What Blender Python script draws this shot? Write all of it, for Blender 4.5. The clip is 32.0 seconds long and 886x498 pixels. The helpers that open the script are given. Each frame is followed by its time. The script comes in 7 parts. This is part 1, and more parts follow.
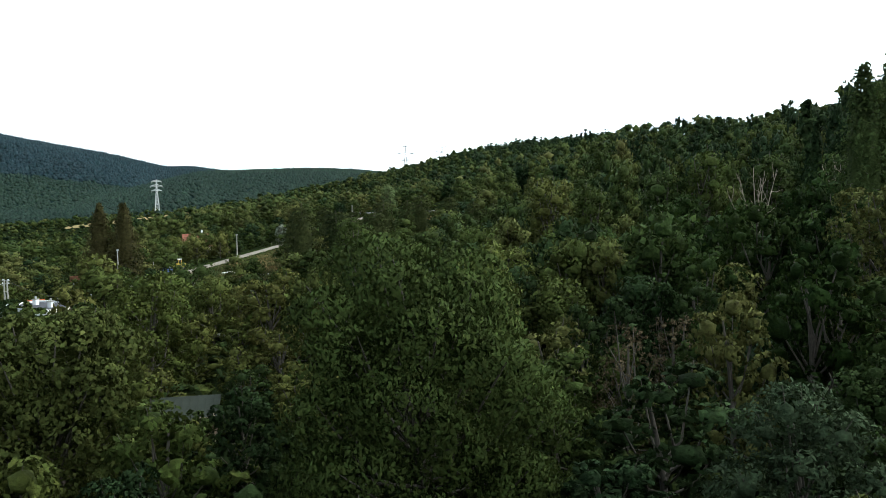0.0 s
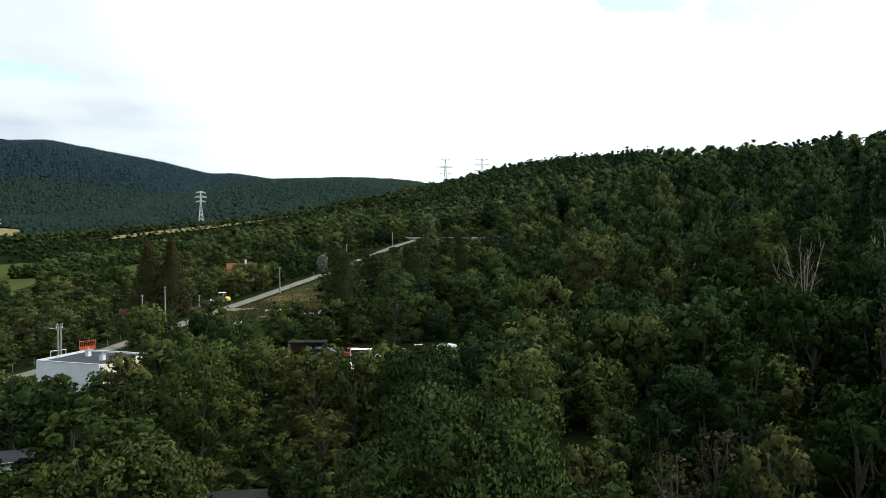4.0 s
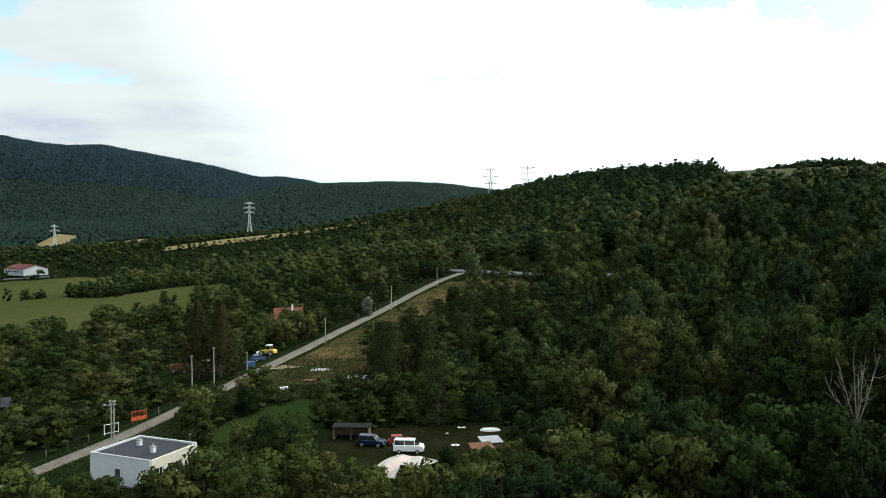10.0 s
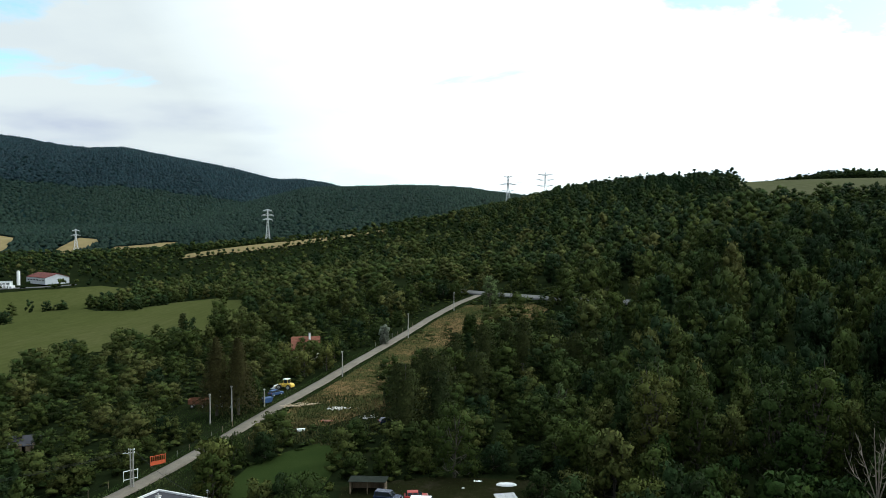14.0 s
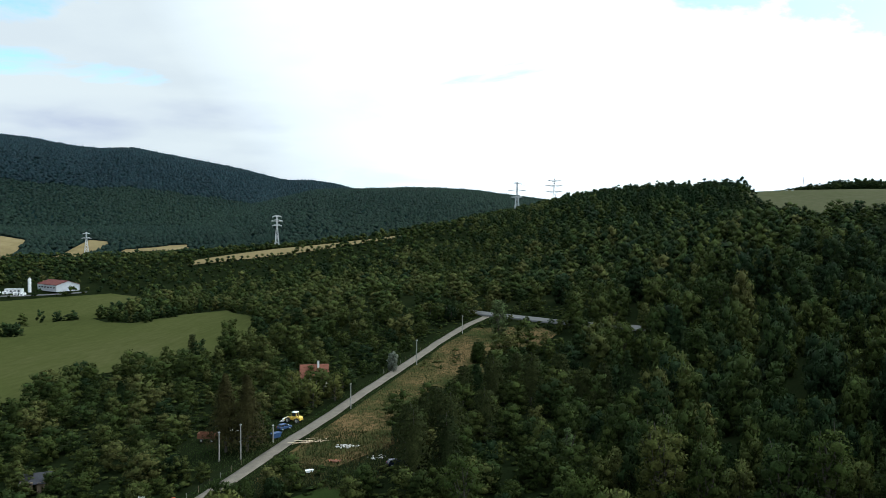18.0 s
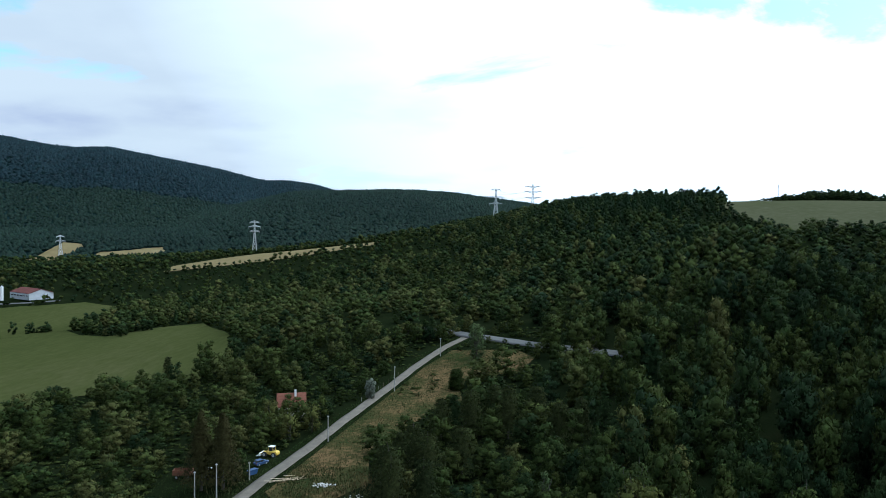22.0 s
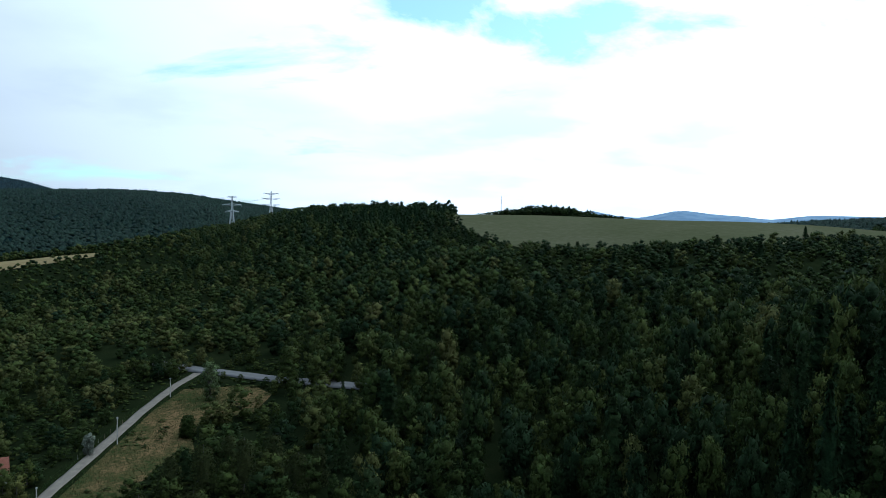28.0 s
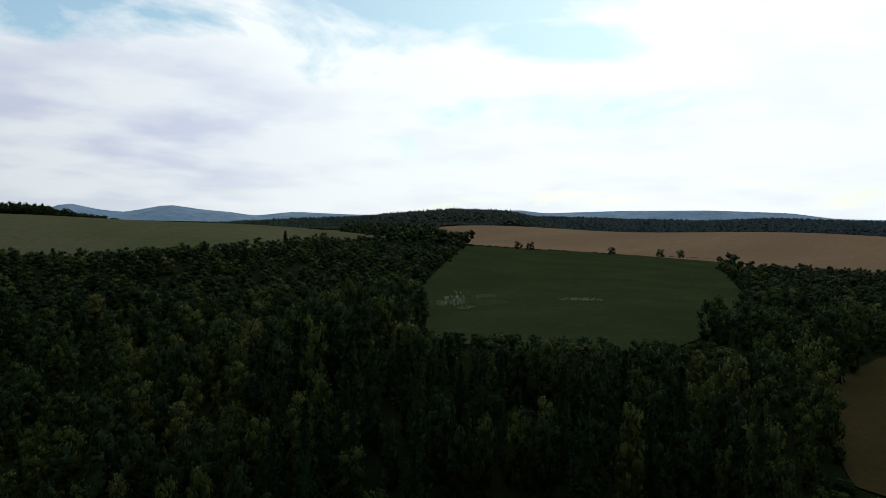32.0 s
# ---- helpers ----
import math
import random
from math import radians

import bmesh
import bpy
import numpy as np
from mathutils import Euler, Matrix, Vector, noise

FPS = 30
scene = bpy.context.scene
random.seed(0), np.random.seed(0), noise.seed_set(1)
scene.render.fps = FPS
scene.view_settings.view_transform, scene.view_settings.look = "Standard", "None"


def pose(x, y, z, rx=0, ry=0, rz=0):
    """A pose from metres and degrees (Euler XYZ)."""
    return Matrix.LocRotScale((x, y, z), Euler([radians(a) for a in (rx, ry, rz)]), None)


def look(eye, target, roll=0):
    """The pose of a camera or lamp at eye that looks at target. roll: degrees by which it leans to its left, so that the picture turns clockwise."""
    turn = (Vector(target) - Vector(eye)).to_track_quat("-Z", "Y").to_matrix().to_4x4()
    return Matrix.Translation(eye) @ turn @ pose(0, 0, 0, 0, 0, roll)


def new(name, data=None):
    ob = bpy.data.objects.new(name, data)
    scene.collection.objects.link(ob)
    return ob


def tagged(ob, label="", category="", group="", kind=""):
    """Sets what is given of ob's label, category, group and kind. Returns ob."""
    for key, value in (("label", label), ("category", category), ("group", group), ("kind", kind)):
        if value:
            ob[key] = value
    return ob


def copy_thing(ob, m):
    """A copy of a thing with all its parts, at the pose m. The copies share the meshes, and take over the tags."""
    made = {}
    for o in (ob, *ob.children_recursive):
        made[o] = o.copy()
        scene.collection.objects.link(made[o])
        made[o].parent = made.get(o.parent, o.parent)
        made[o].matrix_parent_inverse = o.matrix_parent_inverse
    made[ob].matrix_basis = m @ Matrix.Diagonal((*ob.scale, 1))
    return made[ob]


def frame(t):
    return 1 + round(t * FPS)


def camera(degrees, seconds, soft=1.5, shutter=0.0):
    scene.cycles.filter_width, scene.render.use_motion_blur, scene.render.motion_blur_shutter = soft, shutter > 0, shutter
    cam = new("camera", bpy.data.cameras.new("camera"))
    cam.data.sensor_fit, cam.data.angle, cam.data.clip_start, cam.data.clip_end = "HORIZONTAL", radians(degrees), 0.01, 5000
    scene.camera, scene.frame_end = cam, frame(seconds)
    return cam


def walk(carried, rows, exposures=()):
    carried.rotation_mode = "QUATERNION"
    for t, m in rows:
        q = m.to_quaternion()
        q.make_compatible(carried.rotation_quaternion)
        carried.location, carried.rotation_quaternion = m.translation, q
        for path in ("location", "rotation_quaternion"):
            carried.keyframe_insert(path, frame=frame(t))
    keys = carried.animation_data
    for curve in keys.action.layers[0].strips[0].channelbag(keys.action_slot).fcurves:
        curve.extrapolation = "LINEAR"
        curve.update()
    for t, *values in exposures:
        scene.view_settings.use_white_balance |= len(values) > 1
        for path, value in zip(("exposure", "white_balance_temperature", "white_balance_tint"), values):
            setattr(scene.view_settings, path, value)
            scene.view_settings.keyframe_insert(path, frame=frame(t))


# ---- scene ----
cam = camera(59.25, 32.0, soft=0.65)
# seconds, eye x y z, yaw to the left, pitch, roll
PATH = [
    (0, 0.13, -0.02, 12.04, 0.12, -2.35, -1.14),
    (0.5, -0.00, -0.22, 12.66, 1.30, -2.13, -0.91),
    (1, -0.10, -0.39, 13.39, 1.83, -1.97, -0.73),
    (1.5, -0.18, -0.51, 14.24, 2.38, -1.86, -0.60),
    (2, -0.23, -0.61, 15.17, 2.91, -1.79, -0.51),
    (2.5, -0.27, -0.67, 16.19, 2.88, -1.74, -0.44),
    (3, -0.29, -0.71, 17.26, 2.60, -1.72, -0.40),
    (3.5, -0.30, -0.73, 18.38, 2.72, -1.72, -0.37),
    (5.5, -0.25, -0.67, 23.10, 3.80, -1.75, -0.35),
    (6, -0.22, -0.64, 24.30, 4.08, -1.77, -0.35),
    (6.5, -0.19, -0.60, 25.50, 4.36, -1.78, -0.35),
    (7, -0.16, -0.55, 26.69, 4.63, -1.78, -0.35),
    (7.5, -0.13, -0.51, 27.87, 4.94, -1.79, -0.35),
    (8, -0.10, -0.47, 29.04, 5.23, -1.79, -0.34),
    (8.5, -0.07, -0.43, 30.20, 5.48, -1.78, -0.33),
    (9, -0.04, -0.39, 31.35, 5.68, -1.78, -0.32),
    (9.5, -0.02, -0.35, 32.49, 5.96, -1.77, -0.30),
    (10, 0.00, -0.32, 33.62, 6.27, -1.76, -0.29),
    (10.5, 0.02, -0.29, 34.75, 6.47, -1.76, -0.26),
    (11, 0.04, -0.26, 35.86, 6.71, -1.75, -0.24),
    (11.5, 0.05, -0.24, 36.98, 6.87, -1.74, -0.22),
    (12, 0.06, -0.22, 38.09, 7.02, -1.73, -0.19),
    (12.5, 0.06, -0.21, 39.21, 7.18, -1.72, -0.16),
    (13, 0.06, -0.20, 40.32, 7.34, -1.72, -0.14),
    (13.5, 0.06, -0.19, 41.44, 7.42, -1.71, -0.11),
    (14, 0.06, -0.19, 42.56, 7.54, -1.71, -0.08),
    (14.5, 0.05, -0.18, 43.68, 7.67, -1.71, -0.05),
    (16.5, 0.02, -0.16, 48.22, 7.93, -1.74, 0.07),
    (17, 0.01, -0.16, 49.36, 8.01, -1.75, 0.11),
    (17.5, 0.00, -0.15, 50.51, 8.07, -1.76, 0.14),
    (18, -0.01, -0.13, 51.65, 8.18, -1.76, 0.17),
    (18.5, -0.01, -0.11, 52.80, 8.25, -1.77, 0.20),
    (19, -0.02, -0.09, 53.94, 8.33, -1.78, 0.24),
    (19.5, -0.02, -0.06, 55.08, 8.37, -1.79, 0.27),
    (20, -0.01, -0.03, 56.21, 8.45, -1.80, 0.31),
    (20.5, -0.01, 0.01, 57.34, 8.50, -1.80, 0.34),
    (21, 0.00, 0.06, 58.45, 8.48, -1.80, 0.38),
    (21.5, 0.02, 0.11, 59.56, 7.84, -1.80, 0.41),
    (22, 0.04, 0.17, 60.66, 6.63, -1.80, 0.45),
    (22.5, 0.07, 0.24, 61.75, 5.41, -1.79, 0.49),
    (23, 0.10, 0.32, 62.83, 4.17, -1.78, 0.52),
    (23.5, 0.14, 0.40, 63.89, 2.92, -1.77, 0.56),
    (24, 0.18, 0.49, 64.95, 1.56, -1.76, 0.59),
    (24.5, 0.23, 0.58, 65.99, -0.39, -1.74, 0.62),
    (26.5, 0.48, 0.98, 70.03, -6.65, -1.67, 0.73),
    (27, 0.56, 1.08, 71.01, -8.51, -1.65, 0.75),
    (27.5, 0.64, 1.18, 71.99, -10.44, -1.63, 0.77),
    (28, 0.72, 1.27, 72.95, -12.34, -1.62, 0.79),
    (28.5, 0.80, 1.35, 73.90, -14.63, -1.60, 0.80),
    (29, 0.89, 1.42, 74.84, -17.66, -1.59, 0.82),
    (29.5, 0.98, 1.47, 75.77, -21.51, -1.58, 0.84),
    (30, 1.06, 1.51, 76.69, -25.81, -1.56, 0.86),
    (30.5, 1.14, 1.52, 77.60, -30.71, -1.55, 0.89),
    (31, 1.22, 1.50, 78.50, -36.35, -1.54, 0.93),
    (31.5, 1.29, 1.46, 79.39, -42.11, -1.52, 0.98),
    (32, 1.35, 1.37, 80.27, -48.68, -1.50, 1.06),
]
walk(cam, [(t, pose(x, y, z, 90 + pitch, -roll, yaw)) for t, x, y, z, yaw, pitch, roll in PATH],
     exposures=[(0, 0.16, 6500, 10), (3, -0.26, 6500, 10), (6, -0.36, 6550, 9), (9, -0.44, 6600, 9), (13, -0.5, 6450, 9), (19, -0.54, 6050, 10), (24, -0.76, 5380, 10), (28, -0.98, 5450, 10), (30, -1.22, 5700, 12), (32, -1.84, 6600, 14)])

# ---------------------------------------------------------------- world, sun
world = bpy.data.worlds.new("sky")
scene.world = world
world.use_nodes = True
wn, wl = world.node_tree.nodes, world.node_tree.links
wn.clear()
SUN_AZ, SUN_EL = radians(-64), radians(36)   # azimuth to the left of +y


def wnode(kind, **kw):
    n = wn.new(kind)
    for k, v in kw.items():
        n.inputs[k].default_value = v
    return n


sky = wn.new("ShaderNodeTexSky")
sky.sky_type = "NISHITA"
sky.sun_disc = False
sky.sun_elevation = SUN_EL
sky.sun_rotation = -SUN_AZ
coord = wn.new("ShaderNodeTexCoord")
split = wn.new("ShaderNodeSeparateXYZ")
wl.new(coord.outputs["Generated"], split.inputs[0])
height = wnode("ShaderNodeMath")
height.operation = "ADD"
height.inputs[1].default_value = 0.16
wl.new(split.outputs["Z"], height.inputs[0])
flat = wn.new("ShaderNodeVectorMath")
flat.operation = "DIVIDE"
lift = wn.new("ShaderNodeCombineXYZ")
for k in range(3):
    wl.new(height.outputs[0], lift.inputs[k])
wl.new(coord.outputs["Generated"], flat.inputs[0])
wl.new(lift.outputs[0], flat.inputs[1])
puffs = wnode("ShaderNodeTexNoise", Scale=1.0, Detail=8.0, Roughness=0.6, Distortion=0.4)
wl.new(flat.outputs[0], puffs.inputs["Vector"])


def wmath(op, a, b=None, clamp=False):
    n = wn.new("ShaderNodeMath")
    n.operation, n.use_clamp = op, clamp
    for k, v in enumerate((a, b)):
        if v is not None:
            if isinstance(v, (int, float)):
                n.inputs[k].default_value = v
            else:
                wl.new(v, n.inputs[k])
    return n.outputs[0]


def wrange(value, lo, hi, out_lo, out_hi):
    n = wn.new("ShaderNodeMapRange")
    for k, v in (("From Min", lo), ("From Max", hi), ("To Min", out_lo), ("To Max", out_hi)):
        n.inputs[k].default_value = v
    wl.new(value, n.inputs["Value"])
    return n.outputs[0]


# compass to the left of +y, and elevation
west = wmath("ARCTAN2", wmath("MULTIPLY", split.outputs["X"], -1.0), split.outputs["Y"])
rise = wmath("ARCSINE", split.outputs["Z"])


def regions(items):
    """The sum of soft ovals in the sky: compass, elevation, half width, half height in degrees, amount."""
    total = None
    for az, el, w, h, much in items:
        u = wmath("DIVIDE", wmath("SUBTRACT", west, radians(az)), radians(w))
        v = wmath("DIVIDE", wmath("SUBTRACT", rise, radians(el)), radians(h))
        r2 = wmath("ADD", wmath("MULTIPLY", u, u), wmath("MULTIPLY", v, v))
        one = wrange(r2, 0.1, 1.9, much, 0.0)
        total = one if total is None else wmath("ADD", total, one)
    return total


# gaps in the deck; elsewhere low down it is closed
gaps = regions([(42, 17.2, 10, 4.2, 0.46), (28, 9.6, 5, 0.9, 0.24), (35, 10.3, 6, 0.9, 0.25), (-16, 18.4, 11, 4.0, 0.5), (-49, 17.2, 14, 3.8, 0.56), (-25, 13.6, 8, 2.2, 0.5), (-58, 13, 6, 1.4, 0.36)])
ragged_edge = wmath("MULTIPLY", wmath("SUBTRACT", puffs.outputs["Fac"], 0.5), 2.2)
torn = wmath("SUBTRACT", wmath("ADD", ragged_edge, wrange(split.outputs["Z"], 0.3, 0.45, 0.72, 0.5)), gaps)
cover = wrange(torn, 0.27, 0.52, 0.12, 1.0)
greys = wnode("ShaderNodeTexNoise", Scale=1.7, Detail=5.0, Roughness=0.5)
wl.new(flat.outputs[0], greys.inputs["Vector"])
cloud = wn.new("ShaderNodeValToRGB")
cloud.color_ramp.elements[0].position, cloud.color_ramp.elements[1].position = 0.36, 0.52
cloud.color_ramp.elements[0].color = (0.80, 0.895, 0.93, 1)
cloud.color_ramp.elements[1].color = (0.86, 0.955, 0.97, 1)
wl.new(greys.outputs["Fac"], cloud.inputs[0])
toward = wn.new("ShaderNodeVectorMath")
toward.operation = "DOT_PRODUCT"
toward.inputs[1].default_value = (-math.sin(SUN_AZ) * math.cos(SUN_EL), math.cos(SUN_AZ) * math.cos(SUN_EL), math.sin(SUN_EL))
wl.new(coord.outputs["Generated"], toward.inputs[0])
blue_bg = wnode("ShaderNodeBackground", Strength=0.34)
# thin veil over the gaps turns them turquoise
veil = wn.new("ShaderNodeMix")
veil.data_type, veil.blend_type = "RGBA", "MULTIPLY"
veil.inputs["Factor"].default_value = 1.0
veil.inputs["B"].default_value = (0.76, 1.06, 1.06, 1)
wl.new(sky.outputs[0], veil.inputs["A"])
wl.new(veil.outputs["Result"], blue_bg.inputs["Color"])
wl.new(wrange(toward.outputs["Value"], 0.3, 0.95, 0.38, 0.3), blue_bg.inputs["Strength"])
# the cloud deck is brightest round the veiled sun
glow = None
for source, lo, hi, least, most in (("dot", -0.5, -0.12, 0.34, 1.32), ("dot", 0.1, 0.92, 0.0, 2.8), ("up", 0.3, 0.95, 0.0, 1.0)):
    ease_in = wn.new("ShaderNodeMapRange")
    for k, v in (("From Min", lo), ("From Max", hi), ("To Min", least), ("To Max", most)):
        ease_in.inputs[k].default_value = v
    wl.new(toward.outputs["Value"] if source == "dot" else split.outputs["Z"], ease_in.inputs["Value"])
    if glow is None:
        glow = ease_in
    else:
        total = wn.new("ShaderNodeMath")
        wl.new(glow.outputs[0], total.inputs[0])
        wl.new(ease_in.outputs[0], total.inputs[1])
        glow = total
cloud_bg = wnode("ShaderNodeBackground", Strength=1.0)
wl.new(glow.outputs[0], cloud_bg.inputs["Strength"])
# a thicker blue-grey bank lies low beyond the plateau
thick = regions([(-25, 7.0, 13, 6.0, 0.85), (34.8, 6.4, 4.5, 1.0, 0.8), (25, 7.6, 10, 0.9, 0.5), (30, 4.2, 14, 1.0, 0.25), (12, 9.0, 9, 1.5, 0.2), (-4, 6.5, 12, 2.5, 0.25)])
ragged = wn.new("ShaderNodeMapRange")
for k, v in (("From Min", 0.38), ("From Max", 0.6), ("To Min", 1.0), ("To Max", 0.25)):
    ragged.inputs[k].default_value = v
wl.new(greys.outputs["Fac"], ragged.inputs["Value"])
depth = wn.new("ShaderNodeMath")
depth.operation = "MULTIPLY"
wl.new(thick, depth.inputs[0])
wl.new(ragged.outputs[0], depth.inputs[1])
tinted = wn.new("ShaderNodeMix")
tinted.data_type = "RGBA"
tinted.inputs["B"].default_value = (0.55, 0.63, 0.80, 1)
wl.new(depth.outputs[0], tinted.inputs["Factor"])
wl.new(cloud.outputs[0], tinted.inputs["A"])
wl.new(tinted.outputs["Result"], cloud_bg.inputs["Color"])
mix = wn.new("ShaderNodeMixShader")
wl.new(cover, mix.inputs[0])
wl.new(blue_bg.outputs[0], mix.inputs[1])
wl.new(cloud_bg.outputs[0], mix.inputs[2])
wout = wn.new("ShaderNodeOutputWorld")
wl.new(mix.outputs[0], wout.inputs["Surface"])

sun = new("sun", bpy.data.lights.new("sun", "SUN"))
sun.data.energy, sun.data.angle, sun.data.color = 1.5, radians(10), (1.0, 0.95, 0.86)
sun.matrix_world = look((-math.sin(SUN_AZ) * math.cos(SUN_EL) * 100, math.cos(SUN_AZ) * math.cos(SUN_EL) * 100, math.sin(SUN_EL) * 100), (0, 0, 0))

# ---------------------------------------------------------------- materials


def material(name):
    m = bpy.data.materials.new(name)
    m.use_nodes = True
    m.node_tree.nodes.clear()
    return m, m.node_tree.nodes, m.node_tree.links


def ramp_node(n, stops):
    r = n.new("ShaderNodeValToRGB")
    r.color_ramp.interpolation = "LINEAR"
    while len(r.color_ramp.elements) < len(stops):
        r.color_ramp.elements.new(0.5)
    for e, (p, c) in zip(r.color_ramp.elements, stops):
        e.position, e.color = p, (*c, 1)
    return r


def surface(name, stops, scale=1.0, rough=0.8, metal=0.0, bump=0.2, fine=8.0, detail=6.0, stretch=(1, 1, 1), spec=0.3, world_space=True):
    """A procedural surface: colours over coarse noise, a finer grain on top, and relief."""
    m, n, l = material(name)
    tc = n.new("ShaderNodeTexCoord")
    geo = n.new("ShaderNodeNewGeometry")
    mp = n.new("ShaderNodeMapping")
    mp.inputs["Scale"].default_value = stretch
    l.new(geo.outputs["Position"] if world_space else tc.outputs["Object"], mp.inputs["Vector"])
    a = n.new("ShaderNodeTexNoise")
    a.inputs["Scale"].default_value, a.inputs["Detail"].default_value = scale, detail
    a.inputs["Roughness"].default_value = 0.6
    b = n.new("ShaderNodeTexNoise")
    b.inputs["Scale"].default_value, b.inputs["Detail"].default_value = scale * fine, 4.0
    l.new(mp.outputs[0], a.inputs["Vector"])
    l.new(mp.outputs[0], b.inputs["Vector"])
    add = n.new("ShaderNodeMix")
    add.inputs["Factor"].default_value = 0.4
    l.new(a.outputs["Fac"], add.inputs["A"])
    l.new(b.outputs["Fac"], add.inputs["B"])
    r = ramp_node(n, stops)
    l.new(add.outputs["Result"], r.inputs[0])
    p = n.new("ShaderNodeBsdfPrincipled")
    p.inputs["Roughness"].default_value, p.inputs["Metallic"].default_value = rough, metal
    p.inputs["Specular IOR Level"].default_value = spec
    l.new(r.outputs[0], p.inputs["Base Color"])
    if bump:
        bp = n.new("ShaderNodeBump")
        bp.inputs["Strength"].default_value, bp.inputs["Distance"].default_value = bump, 0.5 / scale / fine
        l.new(b.outputs["Fac"], bp.inputs["Height"])
        l.new(bp.outputs[0], p.inputs["Normal"])
    o = n.new("ShaderNodeOutputMaterial")
    l.new(p.outputs[0], o.inputs[0])
    return m


def foliage(name, stops, by_object=True, rough=0.85, through_leaf=0.22, spread=0.32, spec=0.04, tuft=2.4, grain=0.42):
    """Leaves: one tone for each tree, another for each leaf or spray; part of the light passes through."""
    m, n, l = material(name)
    if by_object:
        src = n.new("ShaderNodeObjectInfo").outputs["Random"]
    else:
        at = n.new("ShaderNodeAttribute")
        at.attribute_name = "tint"
        src = at.outputs["Fac"]
    r = ramp_node(n, stops)
    l.new(src, r.inputs[0])
    geo = n.new("ShaderNodeNewGeometry")
    mr = n.new("ShaderNodeMapRange")
    mr.inputs["To Min"].default_value, mr.inputs["To Max"].default_value = 1 - spread, 1 + spread
    l.new(geo.outputs["Random Per Island"], mr.inputs["Value"])
    hs = n.new("ShaderNodeHueSaturation")
    l.new(r.outputs[0], hs.inputs["Color"])
    # tufts of leaves and boughs differ in tone, shade between tufts painted in, with relief
    tufts = n.new("ShaderNodeTexNoise")
    tufts.inputs["Scale"].default_value, tufts.inputs["Detail"].default_value, tufts.inputs["Roughness"].default_value = tuft, 3.0, 0.65
    boughs = n.new("ShaderNodeTexNoise")
    boughs.inputs["Scale"].default_value, boughs.inputs["Detail"].default_value = tuft * 0.17, 2.0
    value = mr.outputs[0]
    for tex, lo, hi in ((tufts, 1 - grain, 1 + grain), (boughs, 0.72, 1.28)):
        l.new(geo.outputs["Position"], tex.inputs["Vector"])
        span = n.new("ShaderNodeMapRange")
        for k, v in (("From Min", 0.3), ("From Max", 0.7), ("To Min", lo), ("To Max", hi)):
            span.inputs[k].default_value = v
        l.new(tex.outputs["Fac"], span.inputs["Value"])
        times = n.new("ShaderNodeMath")
        times.operation = "MULTIPLY"
        l.new(value, times.inputs[0])
        l.new(span.outputs[0], times.inputs[1])
        value = times.outputs[0]
    l.new(value, hs.inputs["Value"])
    relief = n.new("ShaderNodeBump")
    relief.inputs["Strength"].default_value, relief.inputs["Distance"].default_value = 0.75, 0.55 / tuft
    l.new(tufts.outputs["Fac"], relief.inputs["Height"])
    hue = n.new("ShaderNodeMapRange")
    hue.inputs["To Min"].default_value, hue.inputs["To Max"].default_value = 0.485, 0.512
    wob = n.new("ShaderNodeMath")
    wob.operation = "FRACT"
    mul = n.new("ShaderNodeMath")
    mul.operation = "MULTIPLY"
    mul.inputs[1].default_value = 17.3
    l.new(geo.outputs["Random Per Island"], mul.inputs[0])
    l.new(mul.outputs[0], wob.inputs[0])
    l.new(wob.outputs[0], hue.inputs["Value"])
    l.new(hue.outputs[0], hs.inputs["Hue"])
    p = n.new("ShaderNodeBsdfPrincipled")
    p.inputs["Roughness"].default_value = rough
    p.inputs["Specular IOR Level"].default_value = spec
    l.new(hs.outputs[0], p.inputs["Base Color"])
    l.new(relief.outputs[0], p.inputs["Normal"])
    t = n.new("ShaderNodeBsdfTranslucent")
    l.new(hs.outputs[0], t.inputs["Color"])
    mx = n.new("ShaderNodeMixShader")
    mx.inputs[0].default_value = through_leaf
    l.new(p.outputs[0], mx.inputs[1])
    l.new(t.outputs[0], mx.inputs[2])
    o = n.new("ShaderNodeOutputMaterial")
    l.new(mx.outputs[0], o.inputs[0])
    return m


